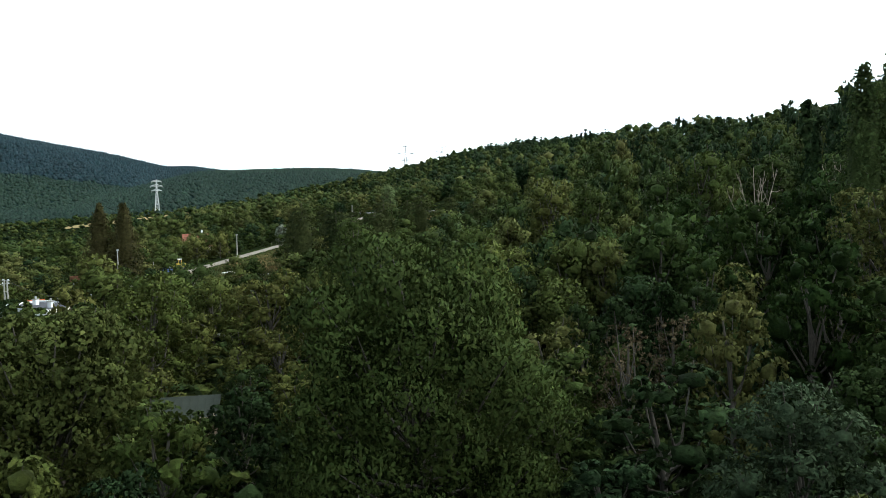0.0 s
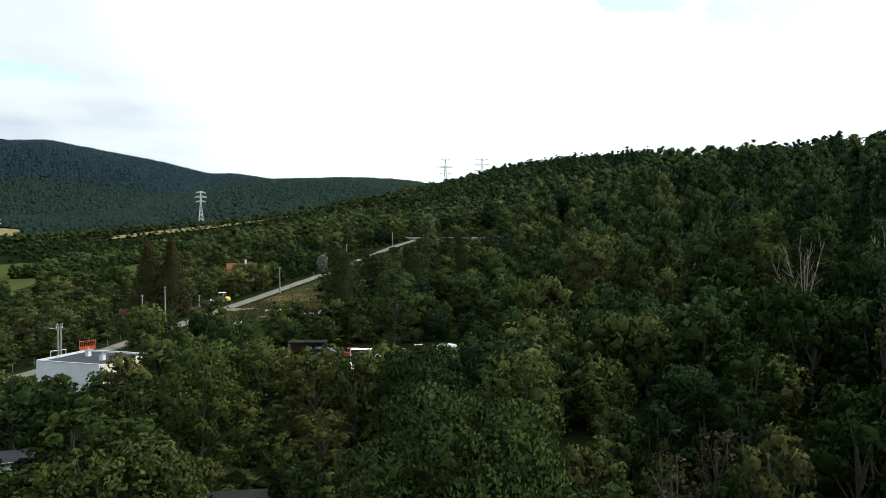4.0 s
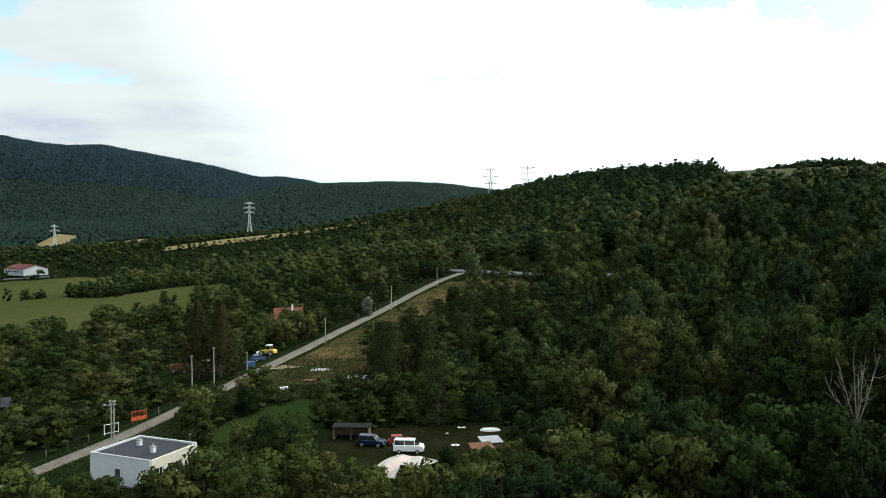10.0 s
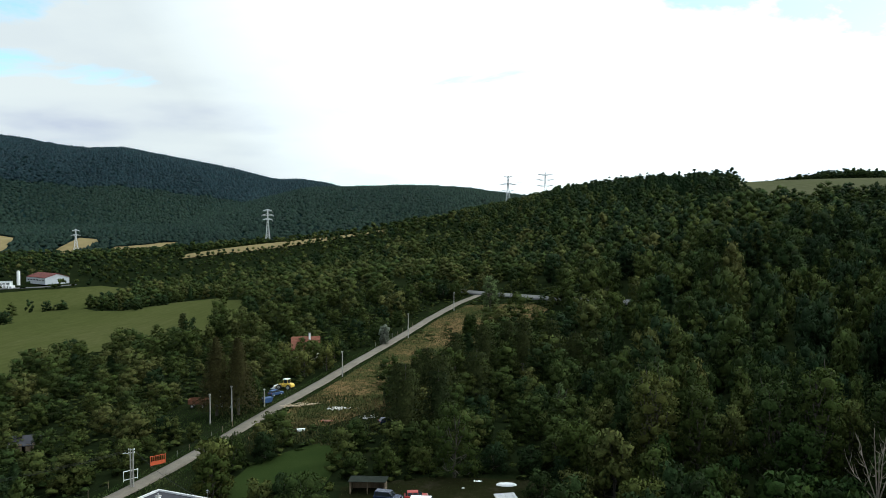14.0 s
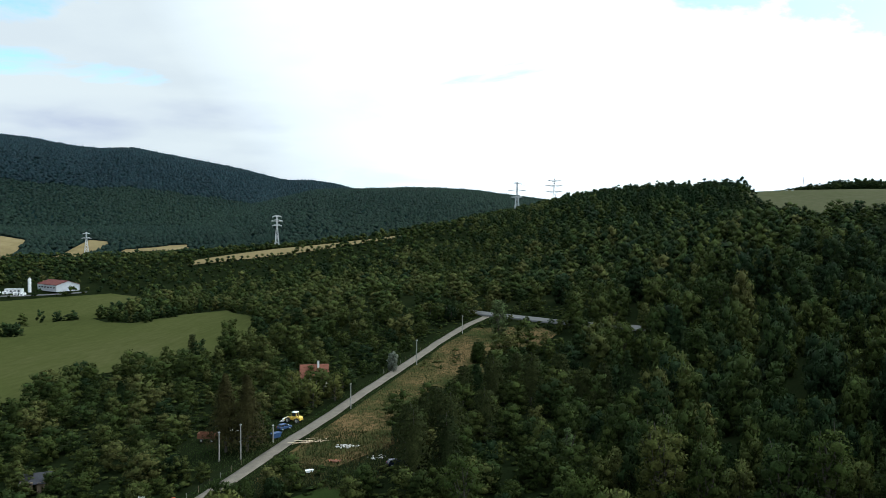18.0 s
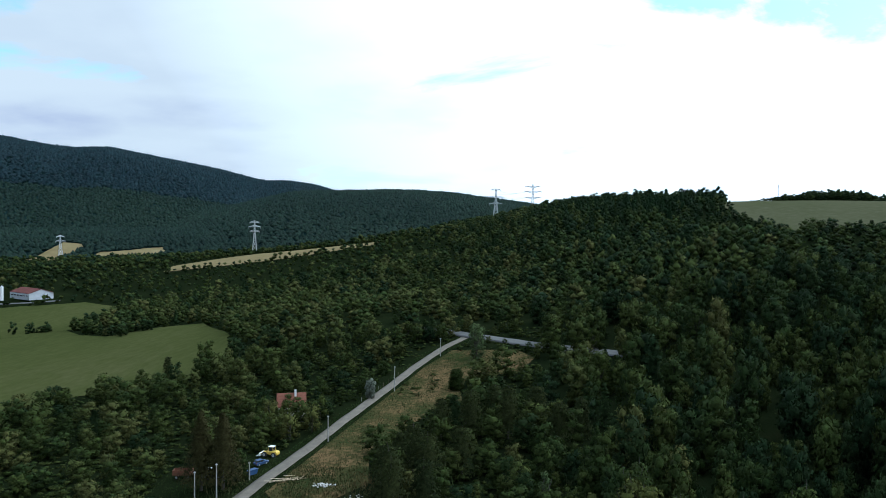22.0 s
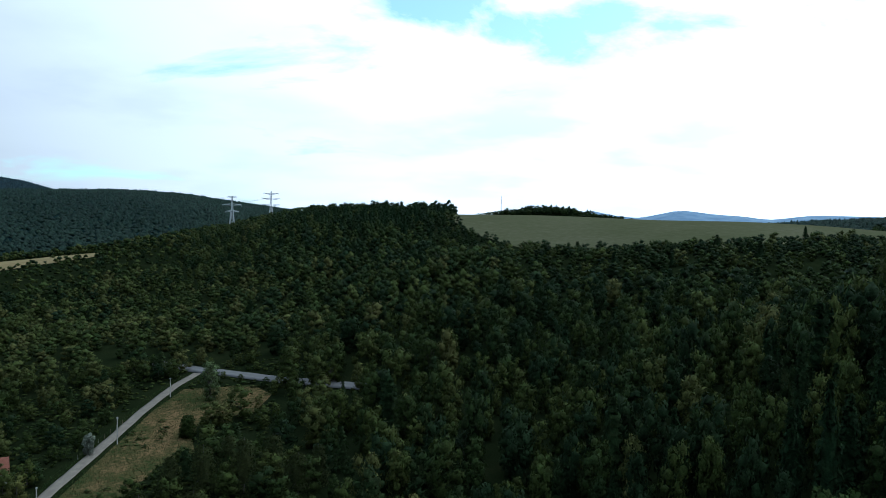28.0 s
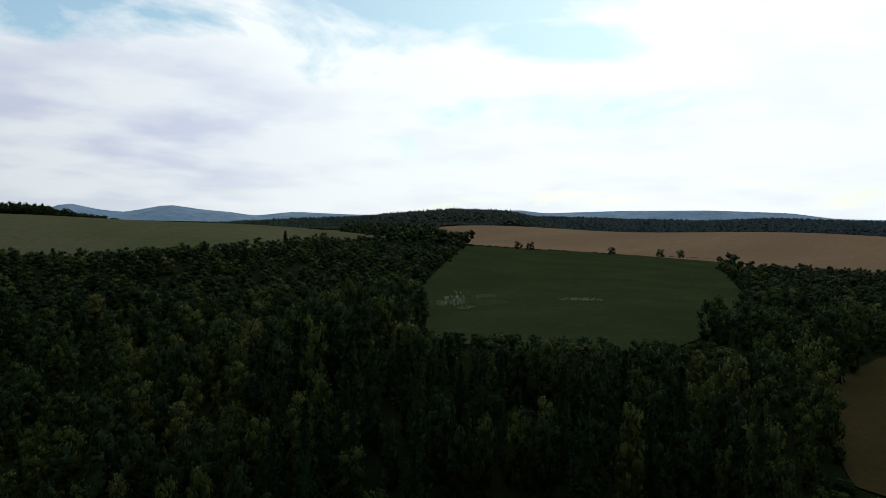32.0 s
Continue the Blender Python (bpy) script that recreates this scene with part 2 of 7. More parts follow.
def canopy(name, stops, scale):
    """A closed forest seen from afar: rounded crowns, shade in the gaps painted dark into the colour, in stands of
    varying tone.
    """
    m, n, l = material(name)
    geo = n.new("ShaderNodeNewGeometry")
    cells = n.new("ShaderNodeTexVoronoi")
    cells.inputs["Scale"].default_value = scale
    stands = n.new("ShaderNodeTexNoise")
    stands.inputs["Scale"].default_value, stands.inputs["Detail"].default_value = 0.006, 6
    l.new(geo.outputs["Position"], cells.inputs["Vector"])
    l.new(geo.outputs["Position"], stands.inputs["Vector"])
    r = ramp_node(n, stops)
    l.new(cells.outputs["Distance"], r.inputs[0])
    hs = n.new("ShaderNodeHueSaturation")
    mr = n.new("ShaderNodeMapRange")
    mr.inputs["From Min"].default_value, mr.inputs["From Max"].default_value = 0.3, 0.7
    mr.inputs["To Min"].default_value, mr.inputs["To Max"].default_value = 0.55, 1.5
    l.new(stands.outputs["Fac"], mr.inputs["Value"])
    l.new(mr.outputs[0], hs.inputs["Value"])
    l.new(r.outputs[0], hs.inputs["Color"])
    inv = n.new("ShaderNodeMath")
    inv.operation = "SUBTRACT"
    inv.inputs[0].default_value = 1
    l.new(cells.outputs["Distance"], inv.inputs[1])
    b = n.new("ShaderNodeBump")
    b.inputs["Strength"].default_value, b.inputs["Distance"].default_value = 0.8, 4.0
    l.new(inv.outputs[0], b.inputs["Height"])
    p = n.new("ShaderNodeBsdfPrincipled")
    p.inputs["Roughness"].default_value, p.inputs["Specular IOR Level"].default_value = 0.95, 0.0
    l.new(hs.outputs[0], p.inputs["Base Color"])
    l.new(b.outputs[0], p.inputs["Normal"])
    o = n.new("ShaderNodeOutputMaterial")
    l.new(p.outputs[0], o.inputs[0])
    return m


GREENS = [(0.0, (0.0131, 0.0256, 0.0099)), (0.3, (0.0247, 0.0399, 0.0109)), (0.6, (0.0383, 0.0521, 0.0127)), (0.85, (0.0545, 0.0666, 0.0185)), (1.0, (0.0714, 0.0755, 0.0232))]
M_LEAF = foliage("broadleaf_foliage", GREENS, True)
M_WOODS = foliage("woodland_foliage", GREENS, False, spread=0.3)
M_NEEDLE = foliage("conifer_foliage", [(0.0, (0.0170, 0.0356, 0.0125)), (1.0, (0.0425, 0.0612, 0.0187))], True, through_leaf=0.3)
M_NEEDLE_WOODS = foliage("conifer_woodland_foliage", [(0.0, (0.0145, 0.0303, 0.0119)), (1.0, (0.0321, 0.0487, 0.0159))], False, through_leaf=0.3)
# haze put into the colour: faint blue on the ridge, stronger on the mountain
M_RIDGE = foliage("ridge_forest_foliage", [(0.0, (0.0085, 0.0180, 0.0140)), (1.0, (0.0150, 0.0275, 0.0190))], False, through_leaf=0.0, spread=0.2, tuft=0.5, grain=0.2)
M_MOUNTAIN = foliage("hazy_mountain_foliage", [(0.0, (0.0085, 0.0185, 0.0225)), (1.0, (0.0125, 0.0250, 0.0290))], False, through_leaf=0.0, spread=0.16, tuft=0.3, grain=0.15)
M_BARK = surface("bark", [(0.3, (0.035, 0.030, 0.025)), (0.7, (0.10, 0.088, 0.072))], 2.0, 0.9, bump=0.6, stretch=(1, 1, 0.25))
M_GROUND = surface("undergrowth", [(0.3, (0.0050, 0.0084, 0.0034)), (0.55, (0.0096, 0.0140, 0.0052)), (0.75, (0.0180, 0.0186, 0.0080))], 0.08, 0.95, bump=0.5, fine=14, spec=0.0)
# blue haze of distance is mixed into these two base colours
M_FAR_WOOD = canopy("hazy_forest_canopy", [(0.0, (0.0150, 0.0310, 0.0290)), (0.5, (0.0090, 0.0205, 0.0205)), (1.0, (0.0040, 0.0095, 0.0105))], 0.11)
M_HAZE_HILL = surface("haze_blue_hills", [(0.3, (0.125, 0.195, 0.275)), (0.5, (0.165, 0.245, 0.330)), (0.7, (0.235, 0.320, 0.400))], 0.004, 0.95, bump=0.2, fine=4, spec=0.0)
M_MEADOW = surface("meadow_grass", [(0.3, (0.0360, 0.0439, 0.0138)), (0.5, (0.0485, 0.0557, 0.0176)), (0.7, (0.0684, 0.0687, 0.0276))], 0.012, 0.95, bump=0.3, fine=22, spec=0.0, stretch=(1.0, 0.45, 1))
M_PLATEAU = surface("plateau_grass", [(0.3, (0.0513, 0.0585, 0.0265)), (0.55, (0.0718, 0.0735, 0.0397)), (0.75, (0.0992, 0.0939, 0.0624))], 0.010, 0.95, bump=0.2, fine=20, spec=0.0)
M_DARKFIELD = surface("damp_meadow_grass", [(0.3, (0.0152, 0.0238, 0.0095)), (0.5, (0.0213, 0.0297, 0.0127)), (0.7, (0.0324, 0.0395, 0.0190))], 0.02, 0.95, bump=0.4, fine=14, spec=0.0)
M_STUBBLE = surface("stubble_field", [(0.3, (0.1123, 0.0771, 0.0482)), (0.55, (0.1516, 0.1037, 0.0653)), (0.75, (0.1853, 0.1383, 0.0908))], 0.006, 0.95, bump=0.1, fine=40, spec=0.0, stretch=(0.3, 1, 1))
M_DRYGRASS = surface("dry_tall_grass", [(0.40, (0.026, 0.038, 0.012)), (0.5, (0.056, 0.049, 0.019)), (0.60, (0.130, 0.085, 0.040))], 0.07, 0.95, bump=0.6, fine=11, spec=0.0)
M_LAWN = surface("lawn_grass", [(0.3, (0.0149, 0.0258, 0.0069)), (0.7, (0.0248, 0.0367, 0.0109))], 0.25, 0.95, bump=0.5, fine=12, spec=0.0)
M_GRAVEL = surface("gravel_road", [(0.3, (0.094, 0.078, 0.060)), (0.5, (0.134, 0.114, 0.089)), (0.7, (0.185, 0.160, 0.126))], 0.5, 0.95, bump=0.4, fine=12)
M_ASPHALT = surface("worn_asphalt", [(0.3, (0.085, 0.084, 0.082)), (0.7, (0.135, 0.133, 0.128))], 0.3, 0.95, bump=0.2, fine=20, spec=0.05)
M_CONCRETE = surface("weathered_concrete", [(0.3, (0.21, 0.20, 0.18)), (0.7, (0.36, 0.345, 0.315))], 1.2, 0.9, bump=0.25)
M_STEEL = surface("galvanised_steel", [(0.3, (0.42, 0.43, 0.44)), (0.7, (0.60, 0.61, 0.62))], 0.8, 0.55, metal=0.3, bump=0.05)

# ---------------------------------------------------------------- ground
NEAR_HILLS = [
    (100, 110, 35, 3.8), (135, 165, 40, 6.9), (130, 240, 45, 7.6), (205, 150, 55, 3.8), (0, 0, 60, -2.1),
    (-60, 40, 60, 5.3), (60, 30, 60, -4.7), (130, 40, 70, 12), (-20, 120, 50, 2.7), (50, 120, 35, -4.5),
    (95, 150, 35, 3.5), (130, 120, 60, 16.4), (-60, 200, 60, 5.1), (0, 200, 60, 1.9), (60, 230, 60, -0.6),
    (160, 220, 60, -0), (250, 150, 80, 14.1), (110, 320, 60, 10.7), (-30, 300, 60, 3.7), (60, 330, 80, 7),
    (-150, 250, 120, 4.7), (110, 230, 35, -4.5), (74, 152, 28, -5), (300, 0, 200, -10.9), (200, -200, 200, 23.8), (-200, -150, 200, -2.3),
]
VALLEY_HILLS = [
    (-100, 380, 60, 10.9), (-200, 420, 130, 5.6), (-400, 600, 200, -14.2), (40, 500, 120, 13), (-120, 600, 150, 4.2),
    (-300, 900, 220, 12.9), (0, 800, 170, 24.9), (0, 1150, 250, 30.1), (-700, 900, 350, 20.1), (-600, 300, 300, -7.2), (-720, 1010, 150, -15),
]
PLATEAU_HILLS = [
    (1350, 450, 250, 24.8), (1266, 978, 180, 24.1), (440, 500, 55, -10.2), (500, 620, 80, 3), (650, 1150, 250, 2.5),
    (230, 370, 60, 12), (330, 420, 80, 4.6), (400, 560, 100, 15.4), (280, 770, 90, 4.4), (140, 450, 50, 15.4),
    (135, 345, 40, -1.8), (450, 880, 160, 23.4), (620, 650, 160, 15.4), (480, 1300, 220, -5.6), (1150, 800, 220, -6),
    (1200, 350, 250, 4.8), (650, 380, 180, 2.8), (180, 530, 80, -9.4), (300, 700, 110, 8.5), (250, 280, 110, 2.1),
    (180, 520, 140, 4.8), (450, 400, 220, 5.2), (180, 830, 150, 8.6), (380, 900, 250, -22.5), (350, 1300, 350, 18.2),
    (800, 400, 400, -21.8), (900, 1000, 450, 8.6),
]

# compass of a crest line: degrees to the left of +y, height
MOUNTAIN = [(60, 380), (44, 400), (38, 404), (36, 395), (33.7, 372), (31.8, 363), (29.8, 373), (27.6, 348), (24.6, 317), (22.3, 290), (19.6, 248), (18, 252), (15.9, 235), (13.9, 200), (8, 120), (0, 20)]
LOW_RIDGE = [(34, -10), (26, 70), (20, 133), (17.3, 160), (13.9, 163), (11, 167), (8.1, 166), (5.6, 159), (3.5, 146), (1.1, 134), (-1.1, 121), (-6, 100), (-14, 60)]
WOODED_HILL = [(-24, 48), (-30.8, 84), (-33.9, 90), (-37, 98), (-42.7, 109), (-46, 121), (-49.3, 131), (-53.4, 129), (-55.1, 118), (-56.7, 98), (-60, 68)]
FOREST_BAND = [(-44, 98), (-53.4, 126), (-55.9, 132), (-61.5, 128), (-67.3, 125), (-71.6, 137), (-78.2, 128), (-95, 118), (-130, 68)]
BLUE_HILLS = [(-12, 60), (-19, 90), (-21, 120), (-22.9, 182), (-24.6, 150), (-26.4, 136), (-29.3, 184), (-31.5, 160), (-33.6, 150), (-35, 132), (-37.8, 160), (-41.9, 151), (-47.6, 153), (-54.3, 195), (-55.9, 177), (-61.5, 197), (-67.6, 205), (-72.7, 194), (-75.4, 166), (-90, 150)]


def ease(x):
    x = np.clip(x, 0, 1)
    return x * x * (3 - 2 * x)


def crest(line, az):
    line = sorted(line)
    k, v = [p[0] for p in line], [p[1] for p in line]
    near = [np.interp(az + d, k, v) for d in (-0.5, 0, 0.5)]
    return (near[0] + 2 * near[1] + near[2]) / 4


def ground_z(x, y):
    """The height of the ground in metres, for numbers or arrays."""
    x, y = np.asarray(x, float), np.asarray(y, float)
    z = -14 + 76 / (1 + np.exp(-(x + 0.25 * y - 230) / 90))
    for hx, hy, r, h in NEAR_HILLS + VALLEY_HILLS + PLATEAU_HILLS:
        z = z + h * np.exp(-((x - hx) ** 2 + (y - hy) ** 2) / (2 * r * r))
    d, az = np.hypot(x, y), np.degrees(np.arctan2(-x, y))
    far = np.maximum(d, 1)
    z = z + (-10 - z) * ease((far - 1500) / 900) * ease((az + 12) / 12)
    wob = 1 + 0.012 * np.sin(az * 1.9 + 0.6 * np.sin(far / 500)) + 0.007 * np.sin(az * 4.3 + far / 700)
    for line, d0, w in ((MOUNTAIN, 3600, 2000), (LOW_RIDGE, 2400, 1150), (WOODED_HILL, 1900, 500), (FOREST_BAND, 2900, 900), (BLUE_HILLS, 4450, 900)):
        top = crest(line, az) - (0 if line is BLUE_HILLS else 10 if line is MOUNTAIN else 8)
        side = ease((far - d0 + w) / w) ** 0.8 * (1 - 0.45 * ease((far - d0) / w))
        shape = -40 + (top + 40) * side * (1 + (wob - 1) * ease((0.9 - side) / 0.3))
        z = np.maximum(z, np.where(top > 0, shape, -40))
    return z


def inside(poly, x, y):
    x, y = np.asarray(x, float), np.asarray(y, float)
    odd = np.zeros(x.shape, bool)
    for (ax, ay), (bx, by) in zip(poly, poly[1:] + poly[:1]):
        odd ^= ((ay > y) != (by > y)) & (x < (bx - ax) * (y - ay) / (by - ay + 1e-12) + ax)
    return odd


def line_gap(line, x, y):
    """The distance of points from a polyline."""
    x, y = np.asarray(x, float), np.asarray(y, float)
    best = np.full(x.shape, 1e9)
    for (ax, ay), (bx, by) in zip(line, line[1:]):
        t = np.clip(((x - ax) * (bx - ax) + (y - ay) * (by - ay)) / ((bx - ax) ** 2 + (by - ay) ** 2), 0, 1)
        best = np.minimum(best, np.hypot(x - ax - t * (bx - ax), y - ay - t * (by - ay)))
    return best


def mesh_of(name, verts, faces, mats, smooth=False, tint=None, slots=None, normals=None):
    """A mesh from arrays; faces all of one size."""
    verts, faces = np.asarray(verts, np.float32), np.asarray(faces, np.int32)
    me = bpy.data.meshes.new(name)
    me.vertices.add(len(verts))
    me.vertices.foreach_set("co", verts.ravel())
    me.loops.add(faces.size)
    me.loops.foreach_set("vertex_index", faces.ravel())
    me.polygons.add(len(faces))
    me.polygons.foreach_set("loop_start", np.arange(0, faces.size, faces.shape[1], dtype=np.int32))
    if smooth:
        me.polygons.foreach_set("use_smooth", np.ones(len(faces), bool))
    for m in mats:
        me.materials.append(m)
    if slots is not None:
        me.polygons.foreach_set("material_index", np.asarray(slots, np.int32))
    if tint is not None:
        me.attributes.new("tint", "FLOAT", "POINT").data.foreach_set("value", np.asarray(tint, np.float32))
    me.update(calc_edges=True)
    if normals is not None:
        me.attributes.new("custom_normal", "FLOAT_VECTOR", "POINT").data.foreach_set("vector", np.asarray(normals, np.float32).ravel())
    return me


def grid_faces(nu, nv, wrap=False):
    i, j = np.meshgrid(np.arange(nu if wrap else nu - 1), np.arange(nv - 1), indexing="ij")
    i2 = (i + 1) % nu
    return np.stack([i * nv + j, i2 * nv + j, i2 * nv + j + 1, i * nv + j + 1], -1).reshape(-1, 4)


radii = np.concatenate([np.arange(0.5, 120, 4), np.arange(120, 700, 9), np.arange(700, 1600, 22), np.arange(1600, 4830, 55)])
turns = np.radians(np.arange(0, 360, 0.8))
gr, ga = np.meshgrid(radii, turns)
gx, gy = -gr * np.sin(ga), gr * np.cos(ga)
cell = np.broadcast_to((radii[:-1] + radii[1:]) / 2, (len(turns), len(radii) - 1)).ravel()
ground = new("ground", mesh_of("ground", np.stack([gx, gy, ground_z(gx, gy)], -1).reshape(-1, 3), grid_faces(len(turns), len(radii), True)[:, ::-1], [M_GROUND, M_FAR_WOOD, M_HAZE_HILL], True, slots=np.where(cell > 3750, 2, np.where(cell > 1450, 1, 0))))
tagged(ground, "rolling hillside ground with dark leaf litter and undergrowth", "ground", kind="structure")


def sheet(name, poly, mat, label, category, step, lift, kind="structure"):
    """A field draped over the ground inside a polygon, its edge clipped to the outline."""
    bm = bmesh.new()
    xs, ys = [p[0] for p in poly], [p[1] for p in poly]
    bm.faces.new([bm.verts.new((px, py, 0)) for px, py in poly])
    for axis, lo, hi in ((0, min(xs), max(xs)), (1, min(ys), max(ys))):
        for v in np.arange(lo + step, hi, step):
            co, no = [0, 0, 0], [0, 0, 0]
            co[axis], no[axis] = v, 1
            bmesh.ops.bisect_plane(bm, geom=bm.verts[:] + bm.edges[:] + bm.faces[:], plane_co=co, plane_no=no)
    co = np.array([v.co for v in bm.verts])
    z = ground_z(co[:, 0], co[:, 1]) + lift
    for v, h in zip(bm.verts, z):
        v.co.z = h
    bmesh.ops.recalc_face_normals(bm, faces=bm.faces)
    me = bpy.data.meshes.new(name)
    bm.to_mesh(me)
    bm.free()
    for p in me.polygons:
        p.use_smooth = True
    me.materials.append(mat)
    if me.polygons and me.polygons[0].normal.z < 0:
        me.flip_normals()
    return tagged(new(name, me), label, category, kind=kind)


# outlines on the plan
VALLEY_MEADOW = [(-170, 235), (-190, 262), (-170, 276), (-140, 282), (-122, 300), (-124, 318), (-136, 345), (-165, 400), (-210, 478), (-240, 480), (-262, 452), (-290, 470), (-318, 500), (-345, 470), (-400, 500), (-440, 470), (-380, 330), (-270, 235)]
UPPER_MEADOW = [(-470, 600), (-439, 625), (-391, 643), (-348, 617), (-320, 575), (-328, 530), (-352, 502), (-400, 508), (-450, 540)]
PLATEAU_FIELD = [(172, 800), (172, 715), (168, 685), (180, 630), (204, 560), (234, 500), (255, 462), (275, 440), (312, 438), (400, 500), (455, 530), (560, 560), (650, 620), (740, 720), (800, 830), (840, 950), (1000, 1150), (900, 1400), (600, 1600), (330, 1400), (235, 1000), (200, 850)]
LOWER_FIELD = [(283, 265), (212, 198), (172, 152), (173, 138), (190, 120), (216, 103), (300, 110), (365, 130), (430, 158), (500, 190), (570, 222), (674, 274), (890, 330), (835, 435), (812, 525), (665, 545), (520, 440), (408, 356)]
NEAR_CLEARING = [(168, 40), (196, 54), (214, 58), (240, 64), (290, 60), (330, 40), (290, -20), (200, -20), (172, 14)]
STUBBLE = [(670, 540), (810, 520), (830, 430), (800, 318), (700, 262), (680, 180), (720, 60), (900, -80), (1300, -60), (1560, 0), (1650, 400), (1600, 800), (1400, 1050), (1150, 1020), (960, 880), (800, 700)]
STRIP_LONG = [(-399, 805), (-413, 857), (-355, 989), (-250, 1000), (-184, 932), (-182, 875), (-235, 868), (-298, 842), (-363, 822)]
STRIP_WEST = [(-1150, 1400), (-1015, 1380), (-975, 1300), (-880, 1150), (-960, 1140), (-1100, 1300)]
STRIP_MID = [(-898, 1311), (-911, 1382), (-924, 1445), (-879, 1448), (-865, 1396), (-840, 1300), (-800, 1220), (-850, 1220)]
STRIP_EAST = [(-824, 1408), (-742, 1495), (-722, 1465), (-740, 1400), (-770, 1320), (-820, 1340)]
MEADOW_LINK = [(-440, 472), (-400, 502), (-345, 472), (-318, 502), (-300, 520), (-320, 560), (-328, 531), (-352, 503), (-400, 509), (-450, 541), (-485, 520)]
ROUGH_LOT = [(-60, 170), (-55, 197), (-51, 221), (-46, 249), (-39, 282), (-31, 303), (-6, 298), (1, 284), (-5, 268), (-22, 266), (-23, 250), (-21, 238), (-30, 229), (-36, 207), (-41, 194), (-37, 174), (-46, 160), (-55, 163)]
YARD = [(-30, 104), (-34, 126), (-20, 131), (2, 131), (4, 118), (-4, 104)]
LAWN = [(-50, 117), (-55, 128), (-54, 140), (-45, 149), (-38, 146), (-37, 126), (-44, 116)]
LANE = [(-95, 70), (-84, 92), (-77.6, 110), (-75, 118), (-71.5, 130), (-69.2, 142), (-66.1, 158), (-63.5, 175), (-58.9, 197), (-55.2, 221), (-49.7, 249), (-42.8, 282), (-35, 308), (-28, 322)]
HIGHWAY = [(-50, 346), (-44, 341), (-29, 328), (-16, 317.5), (0, 303), (20, 287), (34, 276)]

sheet("meadow", VALLEY_MEADOW, M_MEADOW, "mown green meadow in the valley bottom", "meadow", 14, 0.3)
sheet("meadow", MEADOW_LINK, M_MEADOW, "mown green meadow joining two larger ones", "meadow", 14, 0.2)
sheet("meadow", UPPER_MEADOW, M_MEADOW, "pale green meadow beyond a hedge", "meadow", 14, 0.3)
sheet("meadow", PLATEAU_FIELD, M_PLATEAU, "olive green pasture on the hilltop plateau", "field", 22, 0.5)
sheet("meadow", LOWER_FIELD, M_DARKFIELD, "green meadow clearing ringed by dark woodland", "field", 16, 0.4)
M_BROWNGRASS = surface("brown_grass", [(0.3, (0.0210, 0.0196, 0.0077)), (0.55, (0.0322, 0.0266, 0.0112)), (0.75, (0.0490, 0.0378, 0.0182))], 0.05, 0.95, bump=0.4, fine=10, spec=0.0)
sheet("meadow", NEAR_CLEARING, M_BROWNGRASS, "brownish grass clearing in the wood", "field", 9, 0.3)
sheet("stubble_field", STUBBLE, M_STUBBLE, "tan harvested stubble field on the plateau", "field", 30, 0.6)
M_WHEAT = surface("pale_straw_field", [(0.3, (0.1360, 0.1050, 0.0510)), (0.55, (0.1836, 0.1443, 0.0720)), (0.75, (0.2312, 0.1902, 0.1020))], 0.006, 0.9, bump=0.2, spec=0.0)
for strip in (STRIP_LONG, STRIP_WEST, STRIP_MID, STRIP_EAST):
    sheet("stubble_field", strip, M_WHEAT, "narrow pale stubble strip between woods", "field", 25, 0.8)
sheet("rough_grass", ROUGH_LOT, M_DRYGRASS, "overgrown lot of dry tall grass beside the lane", "grass", 5, 0.12)
M_YARD = surface("trampled_yard_grass", [(0.3, (0.0072, 0.0096, 0.0035)), (0.52, (0.0126, 0.0135, 0.0054)), (0.72, (0.0336, 0.0276, 0.0180))], 0.16, 0.95, bump=0.4, fine=9, spec=0.0)
sheet("yard_ground", YARD, M_YARD, "trampled grass yard with bare patches", "yard", 4, 0.12)
sheet("lawn", LAWN, M_LAWN, "mown lawn behind the flat-roofed house", "lawn", 4, 0.12)


def ribbon(name, line, width, mat, label, category, lift, step=3.0):
    """A road draped along a polyline."""
    pts = [Vector((*line[0], 0))]
    for a, b in zip(line, line[1:]):
        n = max(1, int((Vector(b) - Vector(a)).length / step))
        pts += [Vector((a[0] + (b[0] - a[0]) * k / n, a[1] + (b[1] - a[1]) * k / n, 0)) for k in range(1, n + 1)]
    for _ in range(3):
        pts = [pts[0]] + [(p + q * 2 + r) / 4 for p, q, r in zip(pts, pts[1:], pts[2:])] + [pts[-1]]
    rows = []
    for i, p in enumerate(pts):
        t = (pts[min(i + 1, len(pts) - 1)] - pts[max(i - 1, 0)]).normalized()
        side = Vector((t.y, -t.x, 0))
        zc = float(ground_z(p.x, p.y))
        for k in (-1, -0.96, -0.33, 0.33, 0.96, 1):
            q = p + side * width / 2 * (k + 0.04 * math.sin(i * 1.3 + k * 4))
            zz = max(zc, float(ground_z(q.x, q.y))) + lift - (0.5 if abs(k) == 1 else 0) + 0.03 * (1 - k * k)
            rows.append((q.x, q.y, zz))
    me = mesh_of(name, rows, grid_faces(len(pts), 6)[:, ::-1], [mat], True)
    if me.polygons[2].normal.z < 0:
        me.flip_normals()
    return tagged(new(name, me), label, category, kind="structure")


ribbon("road", LANE, 3.6, M_GRAVEL, "pale gravel lane climbing the slope", "road", 0.14)
ribbon("road", HIGHWAY, 6.6, M_ASPHALT, "grey asphalt country road among the trees", "road", 0.16)
